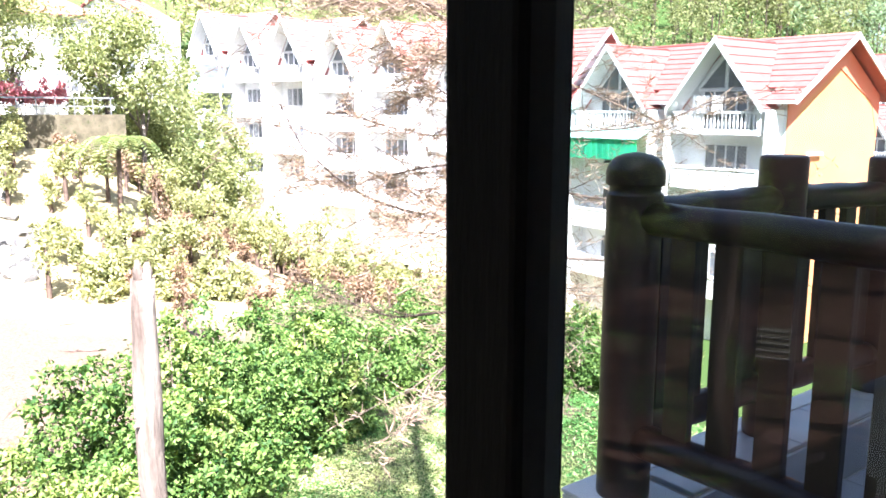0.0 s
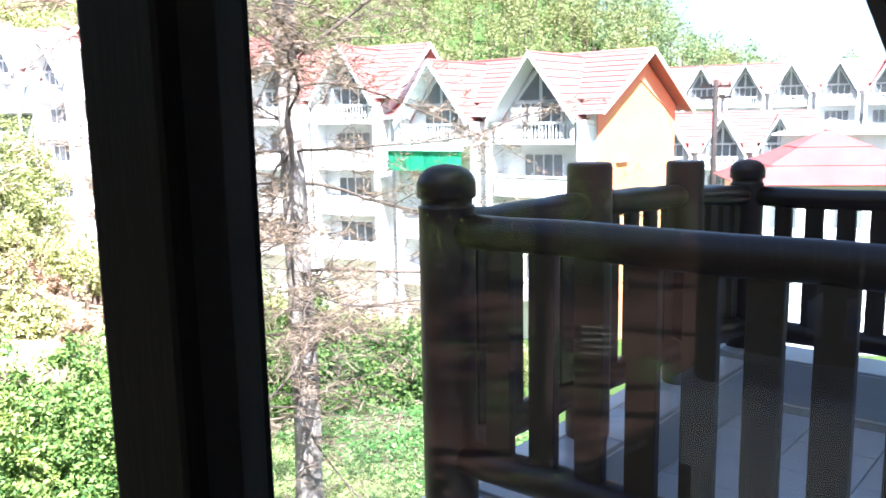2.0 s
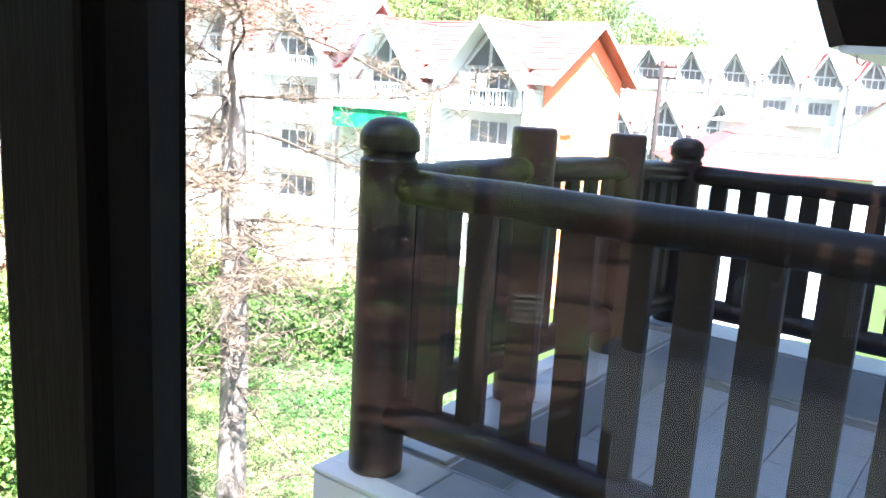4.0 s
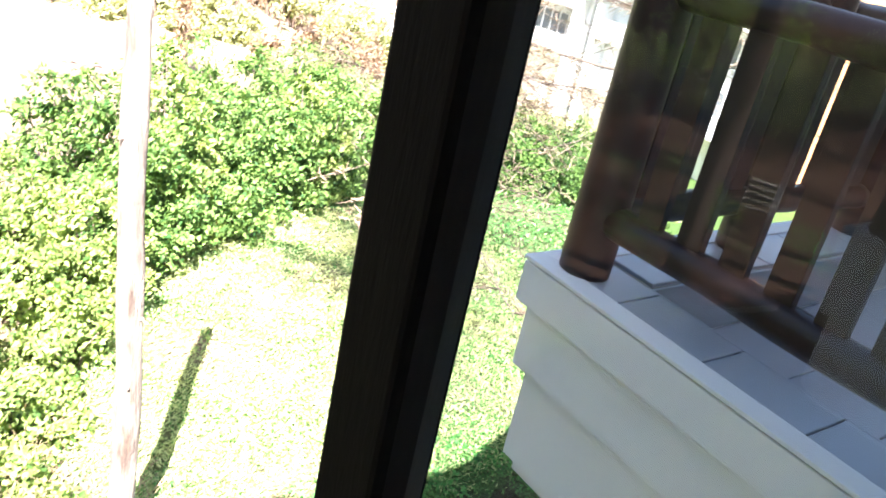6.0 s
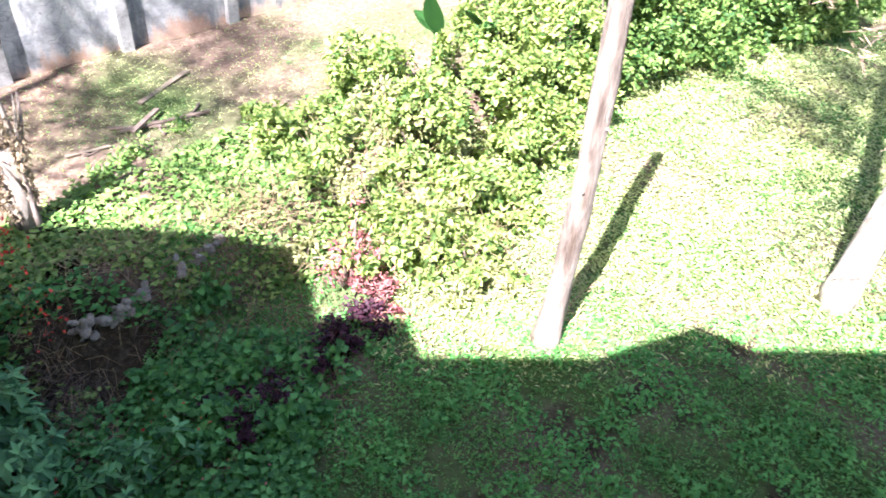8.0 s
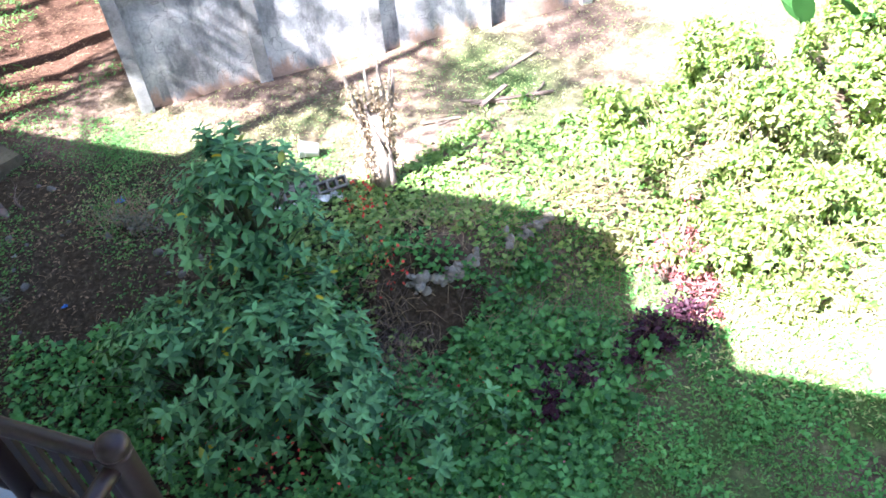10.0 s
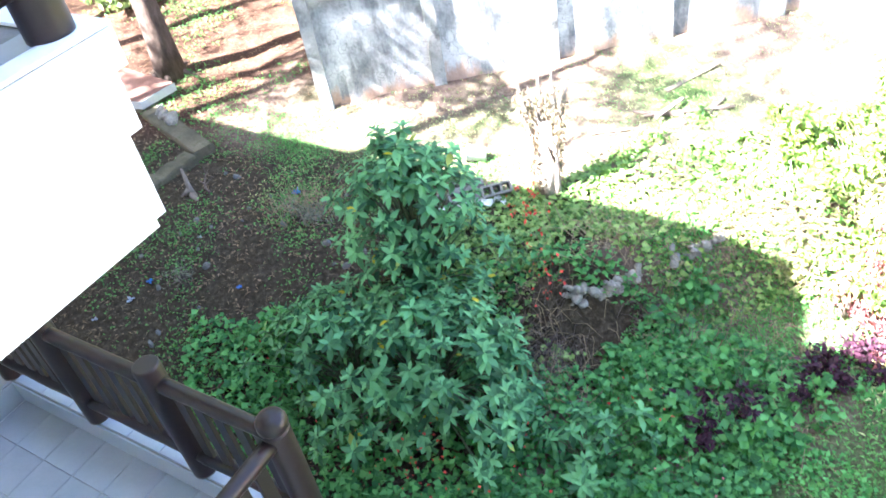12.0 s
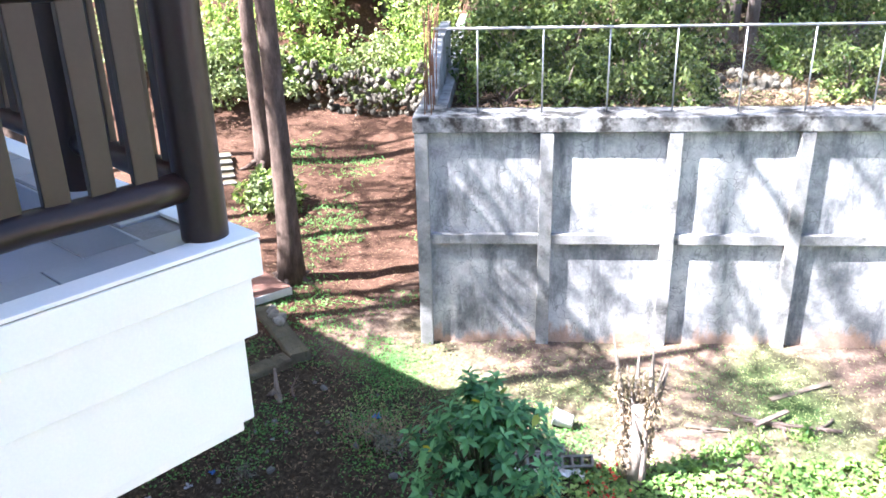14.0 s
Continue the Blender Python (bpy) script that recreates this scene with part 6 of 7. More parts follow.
for i, (x, y, rx, h) in enumerate(((-21.2, 13.3, 1.3, 3.0), (-22.4, 14.6, 1.5, 3.6), (-20.9, 14.9, 1.0, 2.0), (-20.8, 16.6, 1.4, 2.6), (-19.2, 17.6, 1.4, 2.6), (-17.6, 18.6, 1.3, 2.2), (-23.4, 12.2, 1.6, 3.2), (-22.5, 17.6, 1.7, 3.6), (-16.2, 19.9, 1.2, 2.2), (-19.6, 20.2, 1.7, 3.6), (-14.9, 10.3, 0.7, 1.0), (-15.5, 10.9, 0.7, 0.9), (-16.0, 19.5, 1.3, 1.8), (-18.2, 18.6, 1.4, 2.2), (-20.5, 22, 1.6, 2.6), (-23, 19.5, 1.6, 2.6), (-15, 22.5, 1.6, 2.4), (-13.0, 20.6, 1.4, 2.0), (-26, 21.5, 1.8, 2.8))):
    shrub(x, y, rx, rx, h, int(1700 * rx), 0.16, LEAF_SHRUB if i % 2 else LEAF_OLIVE, "leafy bush in the pine grove", "grove_bush", 240 + i, group="grove bushes")
sp = []
for q in range(560):
    f = rs.uniform(0, 1)
    x, y = -20.4 + 8.5 * f, 15.2 + 5.6 * f
    sp.append((x + rs.normal() * 0.12, y + rs.normal() * 0.12, gz(x, y) + rs.uniform(0.0, 1.45)))
rubble("fieldstone_wall", "low dry fieldstone wall at the edge of the grove", sp, 0.065, 0.13, 63, "stone wall", DARK_ROCKS)

x, y = wall_point(5.9, 5.8)
for i, (dx, dy) in enumerate(((0, 0), (0.35, 0.1), (-0.3, 0.25))):
    broad_tree(x + dx, y + dy, 9 + i, 2.8, 3200, 0.3, LEAF_FAR, "slender grey-stemmed tree above the wall", 280 + i, 0.11)


# ---- houses across the valley ----
def obj_box(parent, name, mat, x0, x1, y0, y1, z0, z1, label="", bevel=0.0):
    bm = bmesh.new()
    box(bm, x0, x1, y0, y1, z0, z1, bevel)
    return part(name, bm, mat, parent, label)


def house_window(parent, x, y, z, w, h, grille=False):
    """A white framed window in a wall that faces -x."""
    bm = bmesh.new()
    o = [(y - w / 2 - 0.05, z - 0.05), (y + w / 2 + 0.05, z - 0.05), (y + w / 2 + 0.05, z + h + 0.05), (y - w / 2 - 0.05, z + h + 0.05)]
    q = [(y - w / 2 + 0.04, z + 0.04), (y + w / 2 - 0.04, z + 0.04), (y + w / 2 - 0.04, z + h - 0.04), (y - w / 2 + 0.04, z + h - 0.04)]
    rings = [[bm.verts.new((xx, a, b)) for a, b in loop] for xx, loop in ((x - 0.06, o), (x - 0.06, q), (x, q), (x, o))]
    for k in range(4):
        for e in range(4):
            bm.faces.new((rings[k][e], rings[k][(e + 1) % 4], rings[(k + 1) % 4][(e + 1) % 4], rings[(k + 1) % 4][e]))
    bmesh.ops.recalc_face_normals(bm, faces=bm.faces)
    fr = part("window", bm, HOUSE_WHITE, parent)
    n = 4 if w > 2.0 else 3 if w > 1.3 else 2
    for k in range(1, n):
        c = y - w / 2 + w * k / n
        part("mullion", mesh_box(x - 0.055, x, c - 0.045, c + 0.045, z + 0.04, z + h - 0.04, HOUSE_WHITE), None, fr)
    part("pane", mesh_box(x - 0.02, x - 0.005, y - w / 2, y + w / 2, z, z + h, WINDOW_DARK), None, fr)
    if grille:
        bm = bmesh.new()
        for s in (-1, 1):
            c = -h
            while c < w:
                a0, a1 = max(0, c), min(w, c + h)
                if a1 > a0:
                    q0, q1 = a0 - c, a1 - c
                    ya, yb = (y - w / 2 + a0, y - w / 2 + a1) if s > 0 else (y + w / 2 - a0, y + w / 2 - a1)
                    tube(bm, [(x - 0.07, ya, z + q0), (x - 0.07, yb, z + q1)], [0.012, 0.012], 4, cap=False)
                c += 0.22
        part("grille", bm, HOUSE_GREY, fr)


def mesh_box(x0, x1, y0, y1, z0, z1, mat):
    bm = bmesh.new()
    box(bm, x0, x1, y0, y1, z0, z1)
    return mesh_of("box", bm, mat)


def tiled_slope(holder, name, mat, a, b, c, d, rows, th=0.06):
    """A roof plane a-b (eave) to d-c (ridge): overlapping courses, each a piece of its own."""
    a, b, c, d = map(Vector, (a, b, c, d))
    n = (b - a).cross(d - a).normalized()
    if n.z < 0:
        n = -n
    for k in range(rows):
        f0, f1 = k / rows, min((k + 1.15) / rows, 1.0)
        p = [a.lerp(d, f0) + n * th, b.lerp(c, f0) + n * th, b.lerp(c, f1) + n * 0.012, a.lerp(d, f1) + n * 0.012]
        q = [a.lerp(d, f0), b.lerp(c, f0), b.lerp(c, f1), a.lerp(d, f1)]
        bm = bmesh.new()
        vs = [bm.verts.new(v) for v in p + q]
        for f in ((0, 1, 2, 3), (7, 6, 5, 4), (0, 4, 5, 1), (1, 5, 6, 2), (2, 6, 7, 3), (3, 7, 4, 0)):
            bm.faces.new([vs[i] for i in f])
        bmesh.ops.recalc_face_normals(bm, faces=bm.faces)
        part(name, bm, mat, holder)


def ridge_cap(parent, name, mat, p, q, r=0.1, label=""):
    bm = bmesh.new()
    tube(bm, [p, q], [r, r], 8)
    return part(name, bm, mat, parent, label)


def balustrade(parent, x, y0, y1, z, solid=False):
    t = part("balcony", mesh_box(x, x + 1.25, y0, y1, z - 0.16, z, HOUSE_WHITE), None, parent)
    bm = bmesh.new()
    box(bm, x - 0.03, x + 0.10, y0, y1, z + 0.88, z + 1.0)
    box(bm, x, x + 0.08, y0, y1, z, z + 0.12)
    if solid:
        box(bm, x + 0.01, x + 0.07, y0, y1, z + 0.12, z + 0.88)
    for yy in (y0, y1 - 0.08):
        box(bm, x + 0.1, x + 1.25, yy, yy + 0.08, z, z + 1.0)
    part("parapet", bm, HOUSE_WHITE, t)
    if not solid:
        bm = bmesh.new()
        n = int((y1 - y0) / 0.21)
        for k in range(n):
            lathe(bm, [(0.035, 0), (0.055, 0.15), (0.06, 0.28), (0.032, 0.48), (0.03, 0.6), (0.05, 0.76)], 6, (x + 0.04, y0 + (y1 - y0) * (k + 0.5) / n, z + 0.12))
        part("balustrade_infill", bm, HOUSE_WHITE, t)["kind"] = "stuff"
    return t


def row_house(at, bays, width, floor_top, base, label, depth=10.0, orange=False, seed=0, awning=None, storeys=4, laundry=False):
    """A stepped block of flats facing local -x, bays along +y; each bay has a gabled dormer over stacked balconies."""
    t = thing("apartment_house", label, "apartment building", "houses across the valley", at=at)
    L = bays * width
    eave = floor_top + 1.85
    ridge = eave + 2.95
    obj_box(t, "wall", HOUSE_WHITE, 1.2, depth, 0, L, base, eave)
    # gable ends
    for y in (0.0, L):
        bm = bmesh.new()
        prism(bm, [(1.2, eave), (depth / 2 + 0.6, ridge - 0.15), (depth, eave)], "y", y - 0.02 if y == 0 else y - 0.2, y + 0.2 if y == 0 else y + 0.02)
        part("gable_wall", bm, ORANGE if (orange and y == 0) else HOUSE_WHITE, t)
    if orange:
        obj_box(t, "end_wall", ORANGE, 1.2, depth, -0.04, -0.005, base, eave, "orange painted end wall")
        bm = bmesh.new()
        prism(bm, [(1.2, eave - 2.3), (1.2, eave), (depth / 2 + 0.6, ridge - 0.15), (depth, eave), (depth, eave - 2.3), (depth - 0.9, eave - 0.4), (depth / 2 + 0.6, ridge - 1.6), (2.4, eave - 0.6)], "y", -0.07, -0.045)
        part("painted_band", bm, SALMON, t, "salmon band under the gable")
        obj_box(t, "ledge", HOUSE_WHITE, 3.3, 4.6, -0.25, -0.04, floor_top - 1.2, floor_top - 1.05)
    # main roof
    xm = depth / 2 + 0.6
    roof = ridge_cap(t, "roof", ROOF_RED, (xm, -0.85, ridge + 0.02), (xm, L + 0.5, ridge + 0.02), 0.1, "red tiled roof")
    mids = [(b + 0.5) * width - (0.25 if orange else 0.0) for b in range(bays)]
    cut = [-0.85] + [v for c in mids for v in (c - width * 0.33 - 0.2, c + width * 0.33 + 0.2)] + [L + 0.5]
    xl, zl = 0.35 + (xm - 0.35) * 2 / 11, eave - 0.35 + (ridge - eave + 0.35) * 2 / 11
    tiled_slope(roof, "tile_course", ROOF_RED, (xl, -0.85, zl), (xl, L + 0.5, zl), (xm, L + 0.5, ridge), (xm, -0.85, ridge), 9)
    for ya, yb in zip(cut[::2], cut[1::2]):
        tiled_slope(roof, "tile_course", ROOF_RED, (0.35, ya, eave - 0.35), (0.35, yb, eave - 0.35), (xl, yb, zl + 0.01), (xl, ya, zl + 0.01), 2)
        obj_box(t, "gutter", HOUSE_WHITE, 0.22, 0.36, ya, yb, eave - 0.5, eave - 0.36)
    tiled_slope(roof, "tile_course", ROOF_RED, (depth + 0.8, -0.85, eave - 0.35), (depth + 0.8, L + 0.5, eave - 0.35), (xm, L + 0.5, ridge), (xm, -0.85, ridge), 11)
    for s, xe in ((1, 0.30), (-1, depth + 0.85)):
        v = Vector((xm, 0, ridge + 0.05)) - Vector((xe, 0, eave - 0.33))
        m = [(xe, eave - 0.55), (xe, eave - 0.28), (xm, ridge + 0.10), (xm, ridge - 0.2)]
        for ya, yb in ((-0.93, -0.86), (L + 0.5, L + 0.57)):
            bm = bmesh.new()
            prism(bm, m, "y", ya, yb)
            part("barge_board", bm, HOUSE_WHITE, t)
    r = np.random.default_rng(seed)
    for b in range(bays):
        c = (b + 0.5) * width
        hw = width * 0.33
        c -= 0.25 if orange else 0.0
        gp = ridge - 0.25
        # dormer
        bm = bmesh.new()
        prism(bm, [(c - hw, eave - 0.2), (c, gp - 0.25), (c + hw, eave - 0.2)], "x", 0.9, 4.5)
        part("dormer_wall", bm, HOUSE_GREY, t)
        for s in (-1, 1):
            bm = bmesh.new()
            prism(bm, [(c + s * 0.12, eave + 0.32), (c + s * 0.12, gp - 0.95), (c + s * hw * 0.62, eave + 0.32)], "x", 0.86, 0.895)
            part("gable_pane", bm, WINDOW_DARK, t, "dark glass in the gable")
        lo = eave - 0.75
        dr = ridge_cap(t, "dormer_roof", ROOF_RED, (-0.35, c, gp + 0.02), (5.2, c, gp + 0.02), 0.08)
        for s in (-1, 1):
            tiled_slope(dr, "tile_course", ROOF_RED, (-0.35, c + s * (hw + 0.45), lo), (5.2, c + s * (hw + 0.45), lo), (5.2, c, gp), (-0.35, c, gp), 8)
        for s in (-1, 1):
            bm = bmesh.new()
            prism(bm, [(c, gp - 0.03), (c, gp - 0.10), (c + s * (hw + 0.43), lo - 0.10), (c + s * (hw + 0.43), lo - 0.03)], "x", -0.34, 0.9)
            part("soffit", bm, HOUSE_WHITE, t)
        for s in (-1, 1):
            bm = bmesh.new()
            prism(bm, [(c, gp + 0.08), (c, gp - 0.22), (c + s * (hw + 0.47), lo - 0.22), (c + s * (hw + 0.47), lo + 0.06)], "x", -0.43, -0.36)
            part("barge_board", bm, HOUSE_WHITE, t)
        bm = bmesh.new()
        box(bm, 0.84, 0.9, c - 0.05, c + 0.05, floor_top + 1.9, gp - 0.4)
        for s in (-1, 1):
            prism(bm, [(c, gp - 0.55), (c, gp - 0.7), (c + s * hw * 0.7, eave + 0.2), (c + s * hw * 0.7, eave + 0.35)], "x", 0.84, 0.9)
        box(bm, 0.84, 0.9, c - hw * 0.7, c + hw * 0.7, eave + 0.12, eave + 0.24)
        part("gable_brace", bm, HOUSE_WHITE, t)
        # floors
        for f in range(storeys):
            z = floor_top - 2.8 * f
            if z < base + 0.3:
                break
            house_window(t, 1.2 if f else 0.9, c, z + (0.05 if f == 0 else 0.75), 2.5 if f == 0 else 2.4, 2.0 if f == 0 else 1.35, f == 1)
            if f == 0 or r.uniform() < 0.85:
                balustrade(t, -0.05, c - width * 0.36, c + width * 0.36, z, f > 0)
        for s in (-0.42, 0.42):
            obj_box(t, "pier", HOUSE_WHITE, 0.0, 1.2, c + s * width - 0.16, c + s * width + 0.16, base, eave - 0.8)
        house_window(t, 1.2, c + width * 0.5 - 0.05 if b < bays - 1 else c - width * 0.5 + 0.1, floor_top - 2.0, 0.5, 1.0)
        if awning is not None and b == awning:
            z = floor_top - 2.8
            bm = bmesh.new()
            n = 26
            for k in range(n):
                y0 = c - width * 0.4 + width * 0.8 * k / n
                box(bm, -0.92 - 0.02 * (k % 2), -0.88, y0, y0 + width * 0.8 / n, z + 1.15, z + 2.38)
            part("green_screen", bm, GREEN_SHEET, t, "green corrugated sheet screen")
            bm = bmesh.new()
            prism(bm, [(-1.05, z + 2.28), (-1.05, z + 2.34), (-0.06, z + 2.84), (-0.06, z + 2.76)], "y", c - width * 0.43, c + width * 0.43)
            part("green_awning", bm, TEAL_SHEET, t, "pale green awning roof")
        if laundry and b == 0:
            for k, (yy, m) in enumerate(((-0.9, HOUSE_WHITE), (-0.15, HOUSE_GREY), (0.25, HOUSE_GREY))):
                bm = bmesh.new()
                bmesh.ops.create_grid(bm, x_segments=4, y_segments=6, size=0.5, matrix=Matrix.LocRotScale((-0.12, c + 0.7 + yy, floor_top + 1.3), Euler((0, radians(90), 0)), (0.9, 0.6, 1)))
                for v in bm.verts:
                    v.co.x += 0.05 * math.sin(v.co.y * 9)
                bmesh.ops.solidify(bm, geom=bm.faces[:], thickness=0.01)
                part("laundry", bm, m, t, "cloth hung out to dry")
    return t


# facing: local -x looks back toward the garden
HL = "white block of flats with red tiled gables and balconies"
row_house(pose(35.7, 21.28, 0, 0, 0, 2), 2, 6.72, 6.05, -5.2, HL, 11.0, True, 1, 1, 4, True)


def block(s, bays, width, top, base, seed, **kw):
    """Further blocks along the receding line of the street."""
    x, y = 34.6 - 0.257 * s, 36.0 + 0.966 * s
    row_house(pose(x, y, 0, 0, 0, 15), bays, width, top, base, HL, 9.0, False, seed, **kw)


block(-1.2, 2, 5.3, 7.3, -5, 2)
block(9.8, 2, 5.0, 8.5, -4, 3)
block(20.2, 2, 4.9, 9.4, -3, 4)
block(30.4, 1, 4.6, 10.5, -2, 5)


def shabby_porches():
    """Stacked lean-to porches at the far end of the row."""
    t = thing("porch_stack", "stacked makeshift grey porches with dark openings", "porch", at=pose(25.6, 66.0, 0, 0, 0, 15))
    for k in range(4):
        z = 8.6 - 2.5 * k
        obj_box(t, "porch_floor", HOUSE_GREY, -0.3, 1.6, -2.2, 2.2, z - 0.15, z)
        obj_box(t, "porch_screen", TEAL_SHEET if k % 2 == 0 else HOUSE_GREY, -0.3, -0.22, -2.1, 2.1, z, z + 1.0)
        # A dark sheet takes the place of the shaded depth of each porch.
        obj_box(t, "shade_panel", WINDOW_DARK, 0.9, 1.0, -2.1, 2.1, z + 0.2, z + 2.2)
        for y in (-2.1, 2.0):
            obj_box(t, "porch_post", HOUSE_GREY, -0.25, -0.13, y, y + 0.12, z, z + 2.4)
    obj_box(t, "porch_wall", HOUSE_WHITE, 1.0, 5.0, -2.2, 2.2, -3, 10.8)


shabby_porches()


def small_house(at, w, d, h, roof_h, mat_wall, label, wins=3, hip=False, roof_mat=None):
    t = thing("far_house", label, "house", "far houses", at=at)
    roof_mat = roof_mat or ROOF_RED
    obj_box(t, "wall", mat_wall, -d / 2, d / 2, -w / 2, w / 2, -6, h)
    if hip:
        roof = ridge_cap(t, "roof", roof_mat, (0, -w / 2 + d / 2, h + roof_h), (0, w / 2 - d / 2, h + roof_h))
        for s in (-1, 1):
            tiled_slope(roof, "roof_sheet", roof_mat, (s * (d / 2 + 0.6), -w / 2 - 0.6, h - 0.1), (s * (d / 2 + 0.6), w / 2 + 0.6, h - 0.1), (0, w / 2 - d / 2, h + roof_h), (0, -w / 2 + d / 2, h + roof_h), 3)
            e = s * (w / 2 + 0.6)
            tiled_slope(roof, "roof_sheet", roof_mat, (-d / 2 - 0.6, e, h - 0.1), (d / 2 + 0.6, e, h - 0.1), (0.01, s * (w / 2 - d / 2), h + roof_h), (-0.01, s * (w / 2 - d / 2), h + roof_h), 3)
    else:
        n = max(1, int(w / 5))
        for k in range(n):
            c = -w / 2 + w * (k + 0.5) / n
            q = w / n / 2
            roof = ridge_cap(t, "roof", roof_mat, (-d / 2 - 0.6, c, h + roof_h), (d / 2, c, h + roof_h))
            for s in (-1, 1):
                tiled_slope(roof, "tile_course", roof_mat, (-d / 2 - 0.6, c + s * q, h - 0.1), (d / 2, c + s * q, h - 0.1), (d / 2, c, h + roof_h), (-d / 2 - 0.6, c, h + roof_h), 4)
    if not hip:
        for k in range(n):
            c = -w / 2 + w * (k + 0.5) / n
            q = w / n / 2
            bm = bmesh.new()
            prism(bm, [(c - q, h - 0.1), (c, h + roof_h - 0.1), (c + q, h - 0.1)], "x", -d / 2 - 0.1, d / 2 - 0.1)
            part("gable_wall", bm, mat_wall, t)
    for k in range(wins):
        for lv in range(2):
            house_window(t, -d / 2, -w / 2 + w * (k + 0.5) / wins, h - 2.3 - 2.9 * lv, w / wins * 0.45, 1.3)
    return t


FL = "white house with red gabled roofs farther down the valley"
row_house(pose(98.0, 14.0, 0, 0, 0, 17.8), 7, 4.7, 8.3, -3.0, "white terrace with red gabled roofs farther down the valley", 9.0, False, 7, storeys=2)
row_house(pose(72.5, 21.5, 0, 0, 0, 20), 3, 4.6, 2.7, -6.0, "low white terrace with red gabled roofs behind the bungalow", 8.0, False, 8, storeys=2)
small_house(pose(88, 9, 0, 0, 0, 5), 14, 9, 5.6, 2.8, HOUSE_WHITE, FL, 5)
small_house(pose(61, 16.6, 0, 0, 0, 18), 6.5, 6, 5.9, 0.9, HOUSE_WHITE, "white house with a low pale roof and a brown fascia", 2, True, SLAB_PAINT)
small_house(pose(47.6, 13.2, 0, 0, 0, 30), 9.2, 8.8, 3.75, 2.55, HOUSE_WHITE, "low white bungalow with a hipped red sheet roof", 3, True, ROOF_SHEET)
small_house(pose(24, 82, 0, 0, 0, 40), 8, 6, 15.5, 2.0, HOUSE_WHITE, "white house high on the wooded slope", 2)
small_house(pose(13, 64, 0, 0, 0, 70), 7, 6, 13.4, 1.8, HOUSE_WHITE, "white house high on the wooded slope", 2, True)


def power_pole(x, y, z0, z1):
    t = thing("power_pole", "dark wooden power pole with crossarms and insulators", "power pole")
    bm = bmesh.new()
    tube(bm, [(x, y, z0), (x, y, z1)], [0.21, 0.16], 10)
    part("pole", bm, POLE, t)
    for k, dz in enumerate((0.4, 1.1)):
        bm = bmesh.new()
        box(bm, x - 0.06, x + 0.06, y - 1.0, y + 1.0, z1 - dz - 0.07, z1 - dz + 0.07)
        part("crossarm", bm, POLE, t)
    for k in range(4):
        bm = bmesh.new()
        lathe(bm, [(0.04, 0), (0.07, 0.06), (0.05, 0.12), (0.06, 0.18)], 8, (x, y - 0.9 + 0.6 * k, z1 - 0.33))
        part("insulator", bm, POLE, t)
    bm = bmesh.new()
    tube(bm, [(x + 0.35, y, z1 - 2.6), (x + 0.35, y, z1 - 1.7)], [0.22, 0.22], 10)
    part("transformer", bm, HOUSE_GREY, t)


power_pole(51.0, 20.9, -4.6, 9.45)


# ---- wooded hills ----
def forest(name, label, n_trees, place, seed, leaf, per, mat, hmin, hmax):
    """A far wood as one mass: every tree a ragged column of leaf clumps on a trunk."""
    r = np.random.default_rng(seed)
    P, A, Lz = [], [], []
    tv, tt = [], []
    for k in range(n_trees):
        x, y = place(r)
        z = gz(x, y)
        h = r.uniform(hmin, hmax)
        rad = h * r.uniform(0.16, 0.27)
        kc = 9
        c = unit(r.normal(size=(kc, 3))) * np.array((rad, rad, h * 0.34)) * r.uniform(0.4, 1.0, (kc, 1)) + np.array((x, y, z + h * 0.64))
        idx = r.integers(0, kc, per)
        d = unit(r.normal(size=(per, 3)) + np.array((0, 0, 0.35)))
        P.append(c[idx] + d * rad * r.uniform(0.25, 0.6, (per, 1)))
        A.append(d + r.normal(size=(per, 3)) * 0.6)
        Lz.append(leaf * r.uniform(0.6, 1.3, per))
        s = 0.10 + 0.012 * h
        b = len(tv)
        for zz, q in ((z - 0.5, s), (z + h * 0.75, s * 0.4)):
            for a in range(4):
                tv.append((x + q * math.cos(a * 1.571), y + q * math.sin(a * 1.571), zz))
        for a in range(4):
            tt += [(b + a, b + (a + 1) % 4, b + 4 + a), (b + (a + 1) % 4, b + 4 + (a + 1) % 4, b + 4 + a)]
    P, A, Lz = np.concatenate(P), np.concatenate(A), np.concatenate(Lz)
    t = thing(name, label, "forest", kind="stuff")
    part("crowns", leaf_mesh(name, P, A, unit(r.normal(size=P.shape) + np.array((0, 0, 0.8))), Lz, Lz * 0.6, mat), None, t)["kind"] = "stuff"
    part("trunks", fast_mesh("trunks", tv, tt, BARK), None, t)["kind"] = "stuff"


def fan(a0, a1, r0, r1):
    def place(r):
        a, q = radians(r.uniform(a0, a1)), math.sqrt(r.uniform(r0 ** 2, r1 ** 2))
        return q * math.sin(a), q * math.cos(a)
    return place


forest("hill_forest", "sunlit pine and broad-leaved wood covering the hill", 700, fan(18, 86, 118, 262), 301, 0.54, 300, LEAF_PINE, 9, 15)
forest("slope_forest", "mixed green wood on the slope behind the garden", 230, fan(-75, 7, 48, 120), 302, 0.85, 200, LEAF_FAR, 6, 13)
forest("upper_slope_forest", "mixed green wood high on the slope", 90, fan(7, 21, 68, 130), 308, 0.9, 230, LEAF_FAR, 6, 12)
forest("grove_wood", "shady pine wood rising past the garden", 120, fan(-88, -40, 31, 62), 303, 0.5, 320, LEAF_FAR, 7, 14)
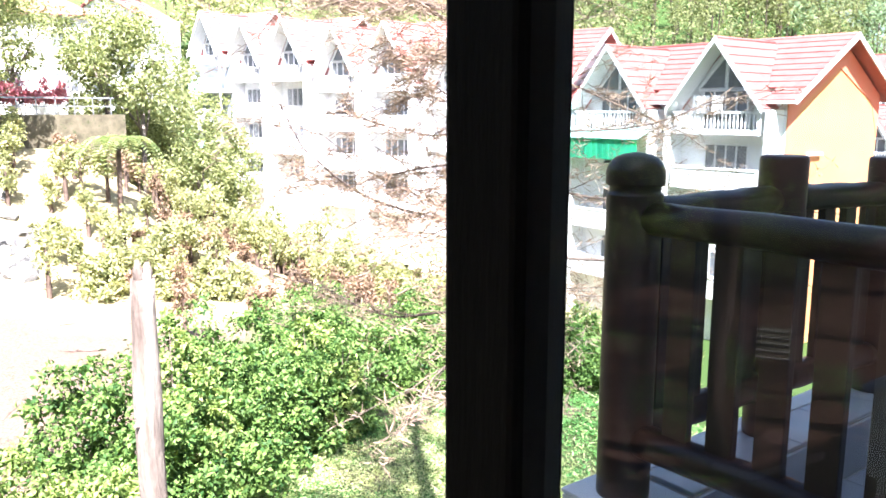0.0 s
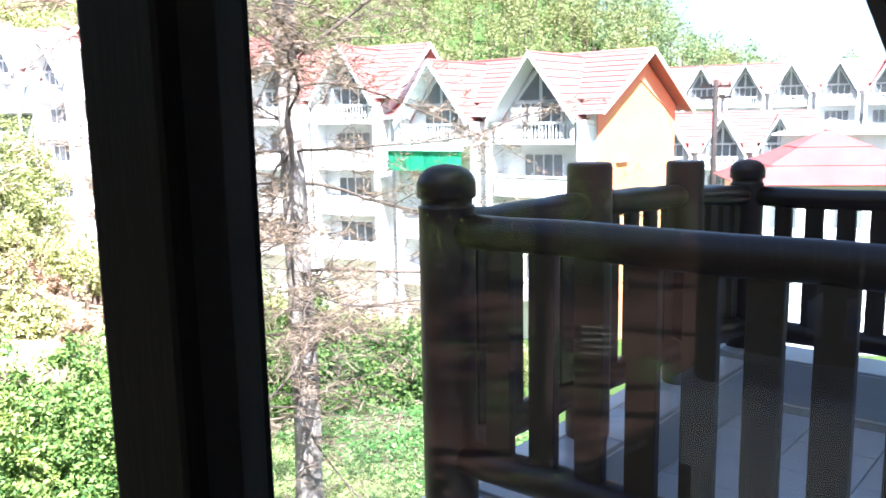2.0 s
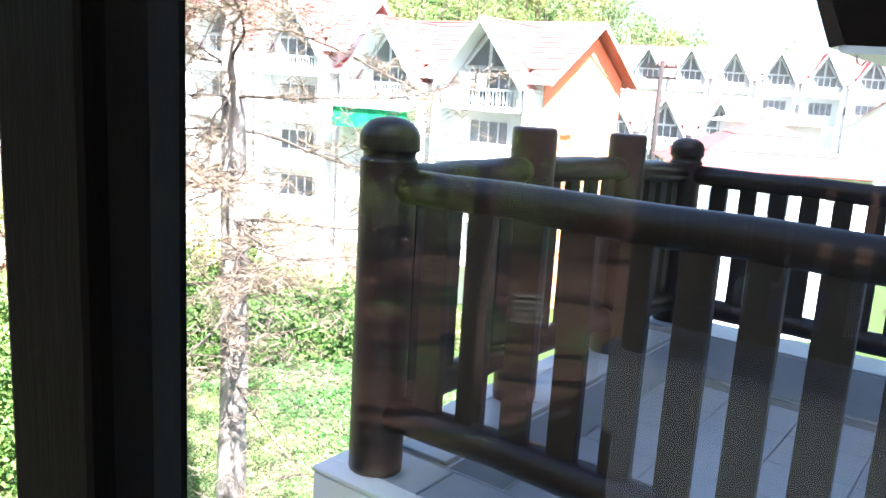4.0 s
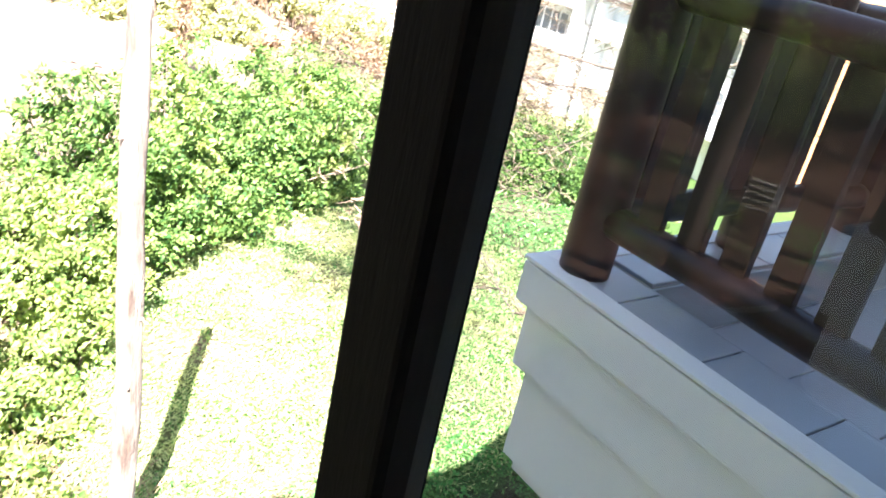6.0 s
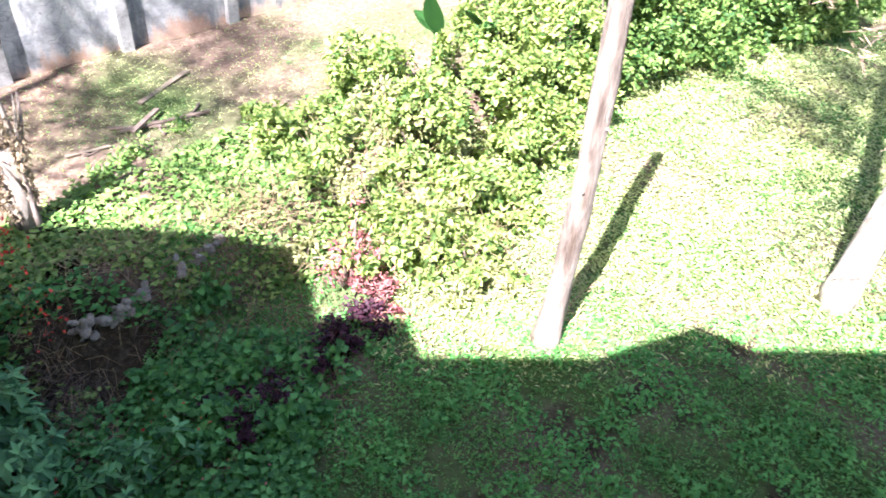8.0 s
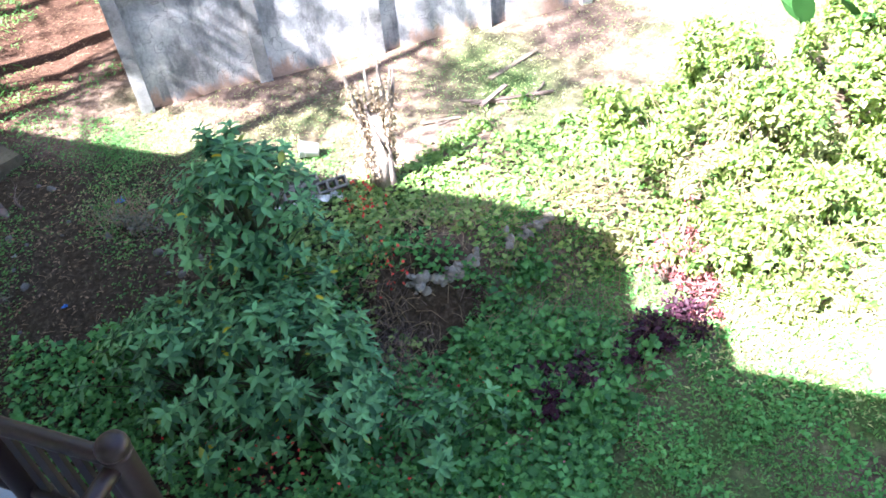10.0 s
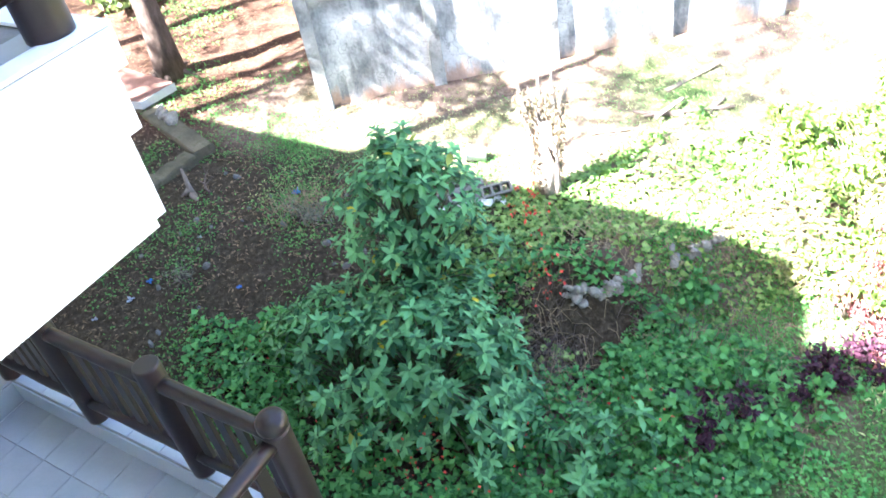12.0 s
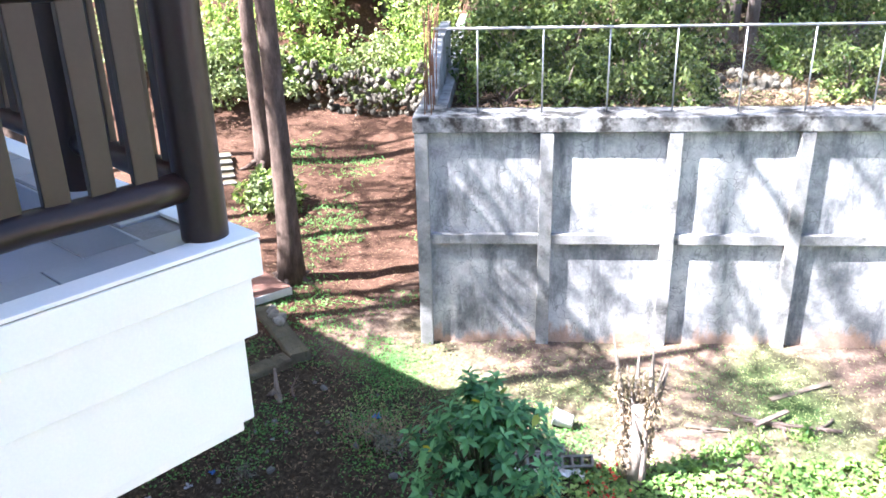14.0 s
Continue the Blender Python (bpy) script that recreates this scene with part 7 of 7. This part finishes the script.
forest("ridge_pines", "tall pines along the ridge in haze-paled green", 60, fan(57, 84, 160, 240), 304, 0.75, 340, LEAF_HAZE, 10, 17)
forest("valley_wood", "green trees at the foot of the houses", 90, lambda r: (lambda q: (15 + 9 * q + r.uniform(-2, 3), 58 - 38 * q + r.uniform(-4, 4)))(r.uniform(0, 1)), 305, 0.20, 640, LEAF_BANK, 2.6, 4.4)
forest("bank_scrub", "dry scrub and saplings on the bank", 70, lambda r: (r.uniform(6, 19), r.uniform(29, 46)), 306, 0.16, 480, LEAF_BANK, 1.2, 2.8)
forest("bank_dry_scrub", "reddish dry scrub on the bank", 60, lambda r: (r.uniform(8, 22), r.uniform(24, 44)), 307, 0.14, 380, LEAF_DRY, 0.9, 2.2)

# the stand of trees beside the far end of the street
BT = "tall feathery pale green tree with a loose crown"
for i, (x, y, h, rad, n) in enumerate(((15.0, 49, 11.5, 4.0, 5200), (18.0, 52, 11.0, 3.8, 5000), (12.6, 47.0, 9.5, 3.2, 4200), (20.5, 50, 8.5, 3.0, 4000), (5.5, 44, 12.5, 3.5, 4200), (3.6, 40.5, 12.0, 3.2, 4200), (9.5, 56, 10, 3.5, 4200), (17.5, 46, 6.0, 2.4, 3000))):
    broad_tree(x, y, h, rad, int(n * 1.7), 0.23, LEAF_FEATHER, BT, 320 + i)


def tree_fern(x, y, h):
    t = thing("tree_fern", "tree fern with arching feathery fronds", "tree fern")
    z = gz(x, y)
    bm = bmesh.new()
    tube(bm, [(x, y, z - 0.1), (x + 0.1, y, z + h)], [0.14, 0.10], 9, 0.2)
    part("trunk", bm, BARK, t)
    r = np.random.default_rng(3)
    for k in range(13):
        a = k * 2 * math.pi / 13 + r.uniform(-0.2, 0.2)
        P, A = [], []
        for j in range(24):
            f = j / 23
            p = np.array((x + 0.1 + math.cos(a) * 2.0 * f, y + math.sin(a) * 2.0 * f, z + h + 0.9 * math.sin(f * 2.5) - 1.5 * f * f))
            for s in (-1, 1):
                P.append(p)
                A.append(np.array((-math.sin(a) * s + 0.35 * math.cos(a), math.cos(a) * s + 0.35 * math.sin(a), -0.2)))
        P, A = np.array(P), np.array(A)
        part("frond", leaf_mesh("frond", P, A, np.tile((0, 0, 1.0), (len(P), 1)), 0.5 * np.sin(np.linspace(0.5, 3.0, len(P))) + 0.08, 0.12, LEAF_OLIVE), None, t)


tree_fern(10.2, 37.0, 3.5)
# bougainvillea above a dark garden wall
for i in range(6):
    x = 5.6 + i * 0.9
    shrub(x, 46.0 + 0.3 * i, 0.8, 0.7, 1.5, 900, 0.16, FLOWER_PINK, "bougainvillea bush covered in bright pink bracts", "bougainvillea", 340 + i, z=7.4, group="bougainvilleas")
t = structure("hillside_wall", "dark stone retaining wall below the bougainvillea", "wall")
obj_box(t, "wall_body", MOSS_CONCRETE, 2.0, 13.0, 45.2, 47.5, 2.5, 6.8)
f = thing("hillside_fence", "thin pale railing on the hillside wall", "fence")
for i in range(12):
    obj_box(f, "post", GALV, 2.4 + i * 0.9, 2.45 + i * 0.9, 45.3, 45.35, 6.8, 7.7)
obj_box(f, "rail", GALV, 2.4, 12.5, 45.3, 45.35, 7.62, 7.70)
obj_box(f, "rail", GALV, 2.4, 12.5, 45.3, 45.35, 7.20, 7.26)
for i, (x, y, rx, h) in enumerate(((3.2, 42.5, 1.6, 3.0), (5.0, 43.5, 1.5, 2.4), (2.4, 36.5, 1.5, 2.2), (9.6, 33.0, 1.3, 1.6), (8.0, 31.5, 1.3, 1.6), (10.5, 31.0, 1.4, 1.5), (11.5, 35.0, 1.3, 1.8), (7.2, 36, 1.0, 1.0), (12.2, 30, 1.3, 1.4))):
    shrub(x, y, rx, rx, h, int(1500 * rx), 0.2, LEAF_IVY if i < 3 else LEAF_BANK, "leafy bush on the sunny bank", "bank_bush", 360 + i, group="bank bushes")
sp = [(rs.uniform(3.0, 6.5), rs.uniform(33, 41)) for q in range(60)]
rubble("bank_rocks", "pale eroded rocks on the bank", [(x, y, gz(x, y)) for x, y in sp], 0.15, 0.55, 64)
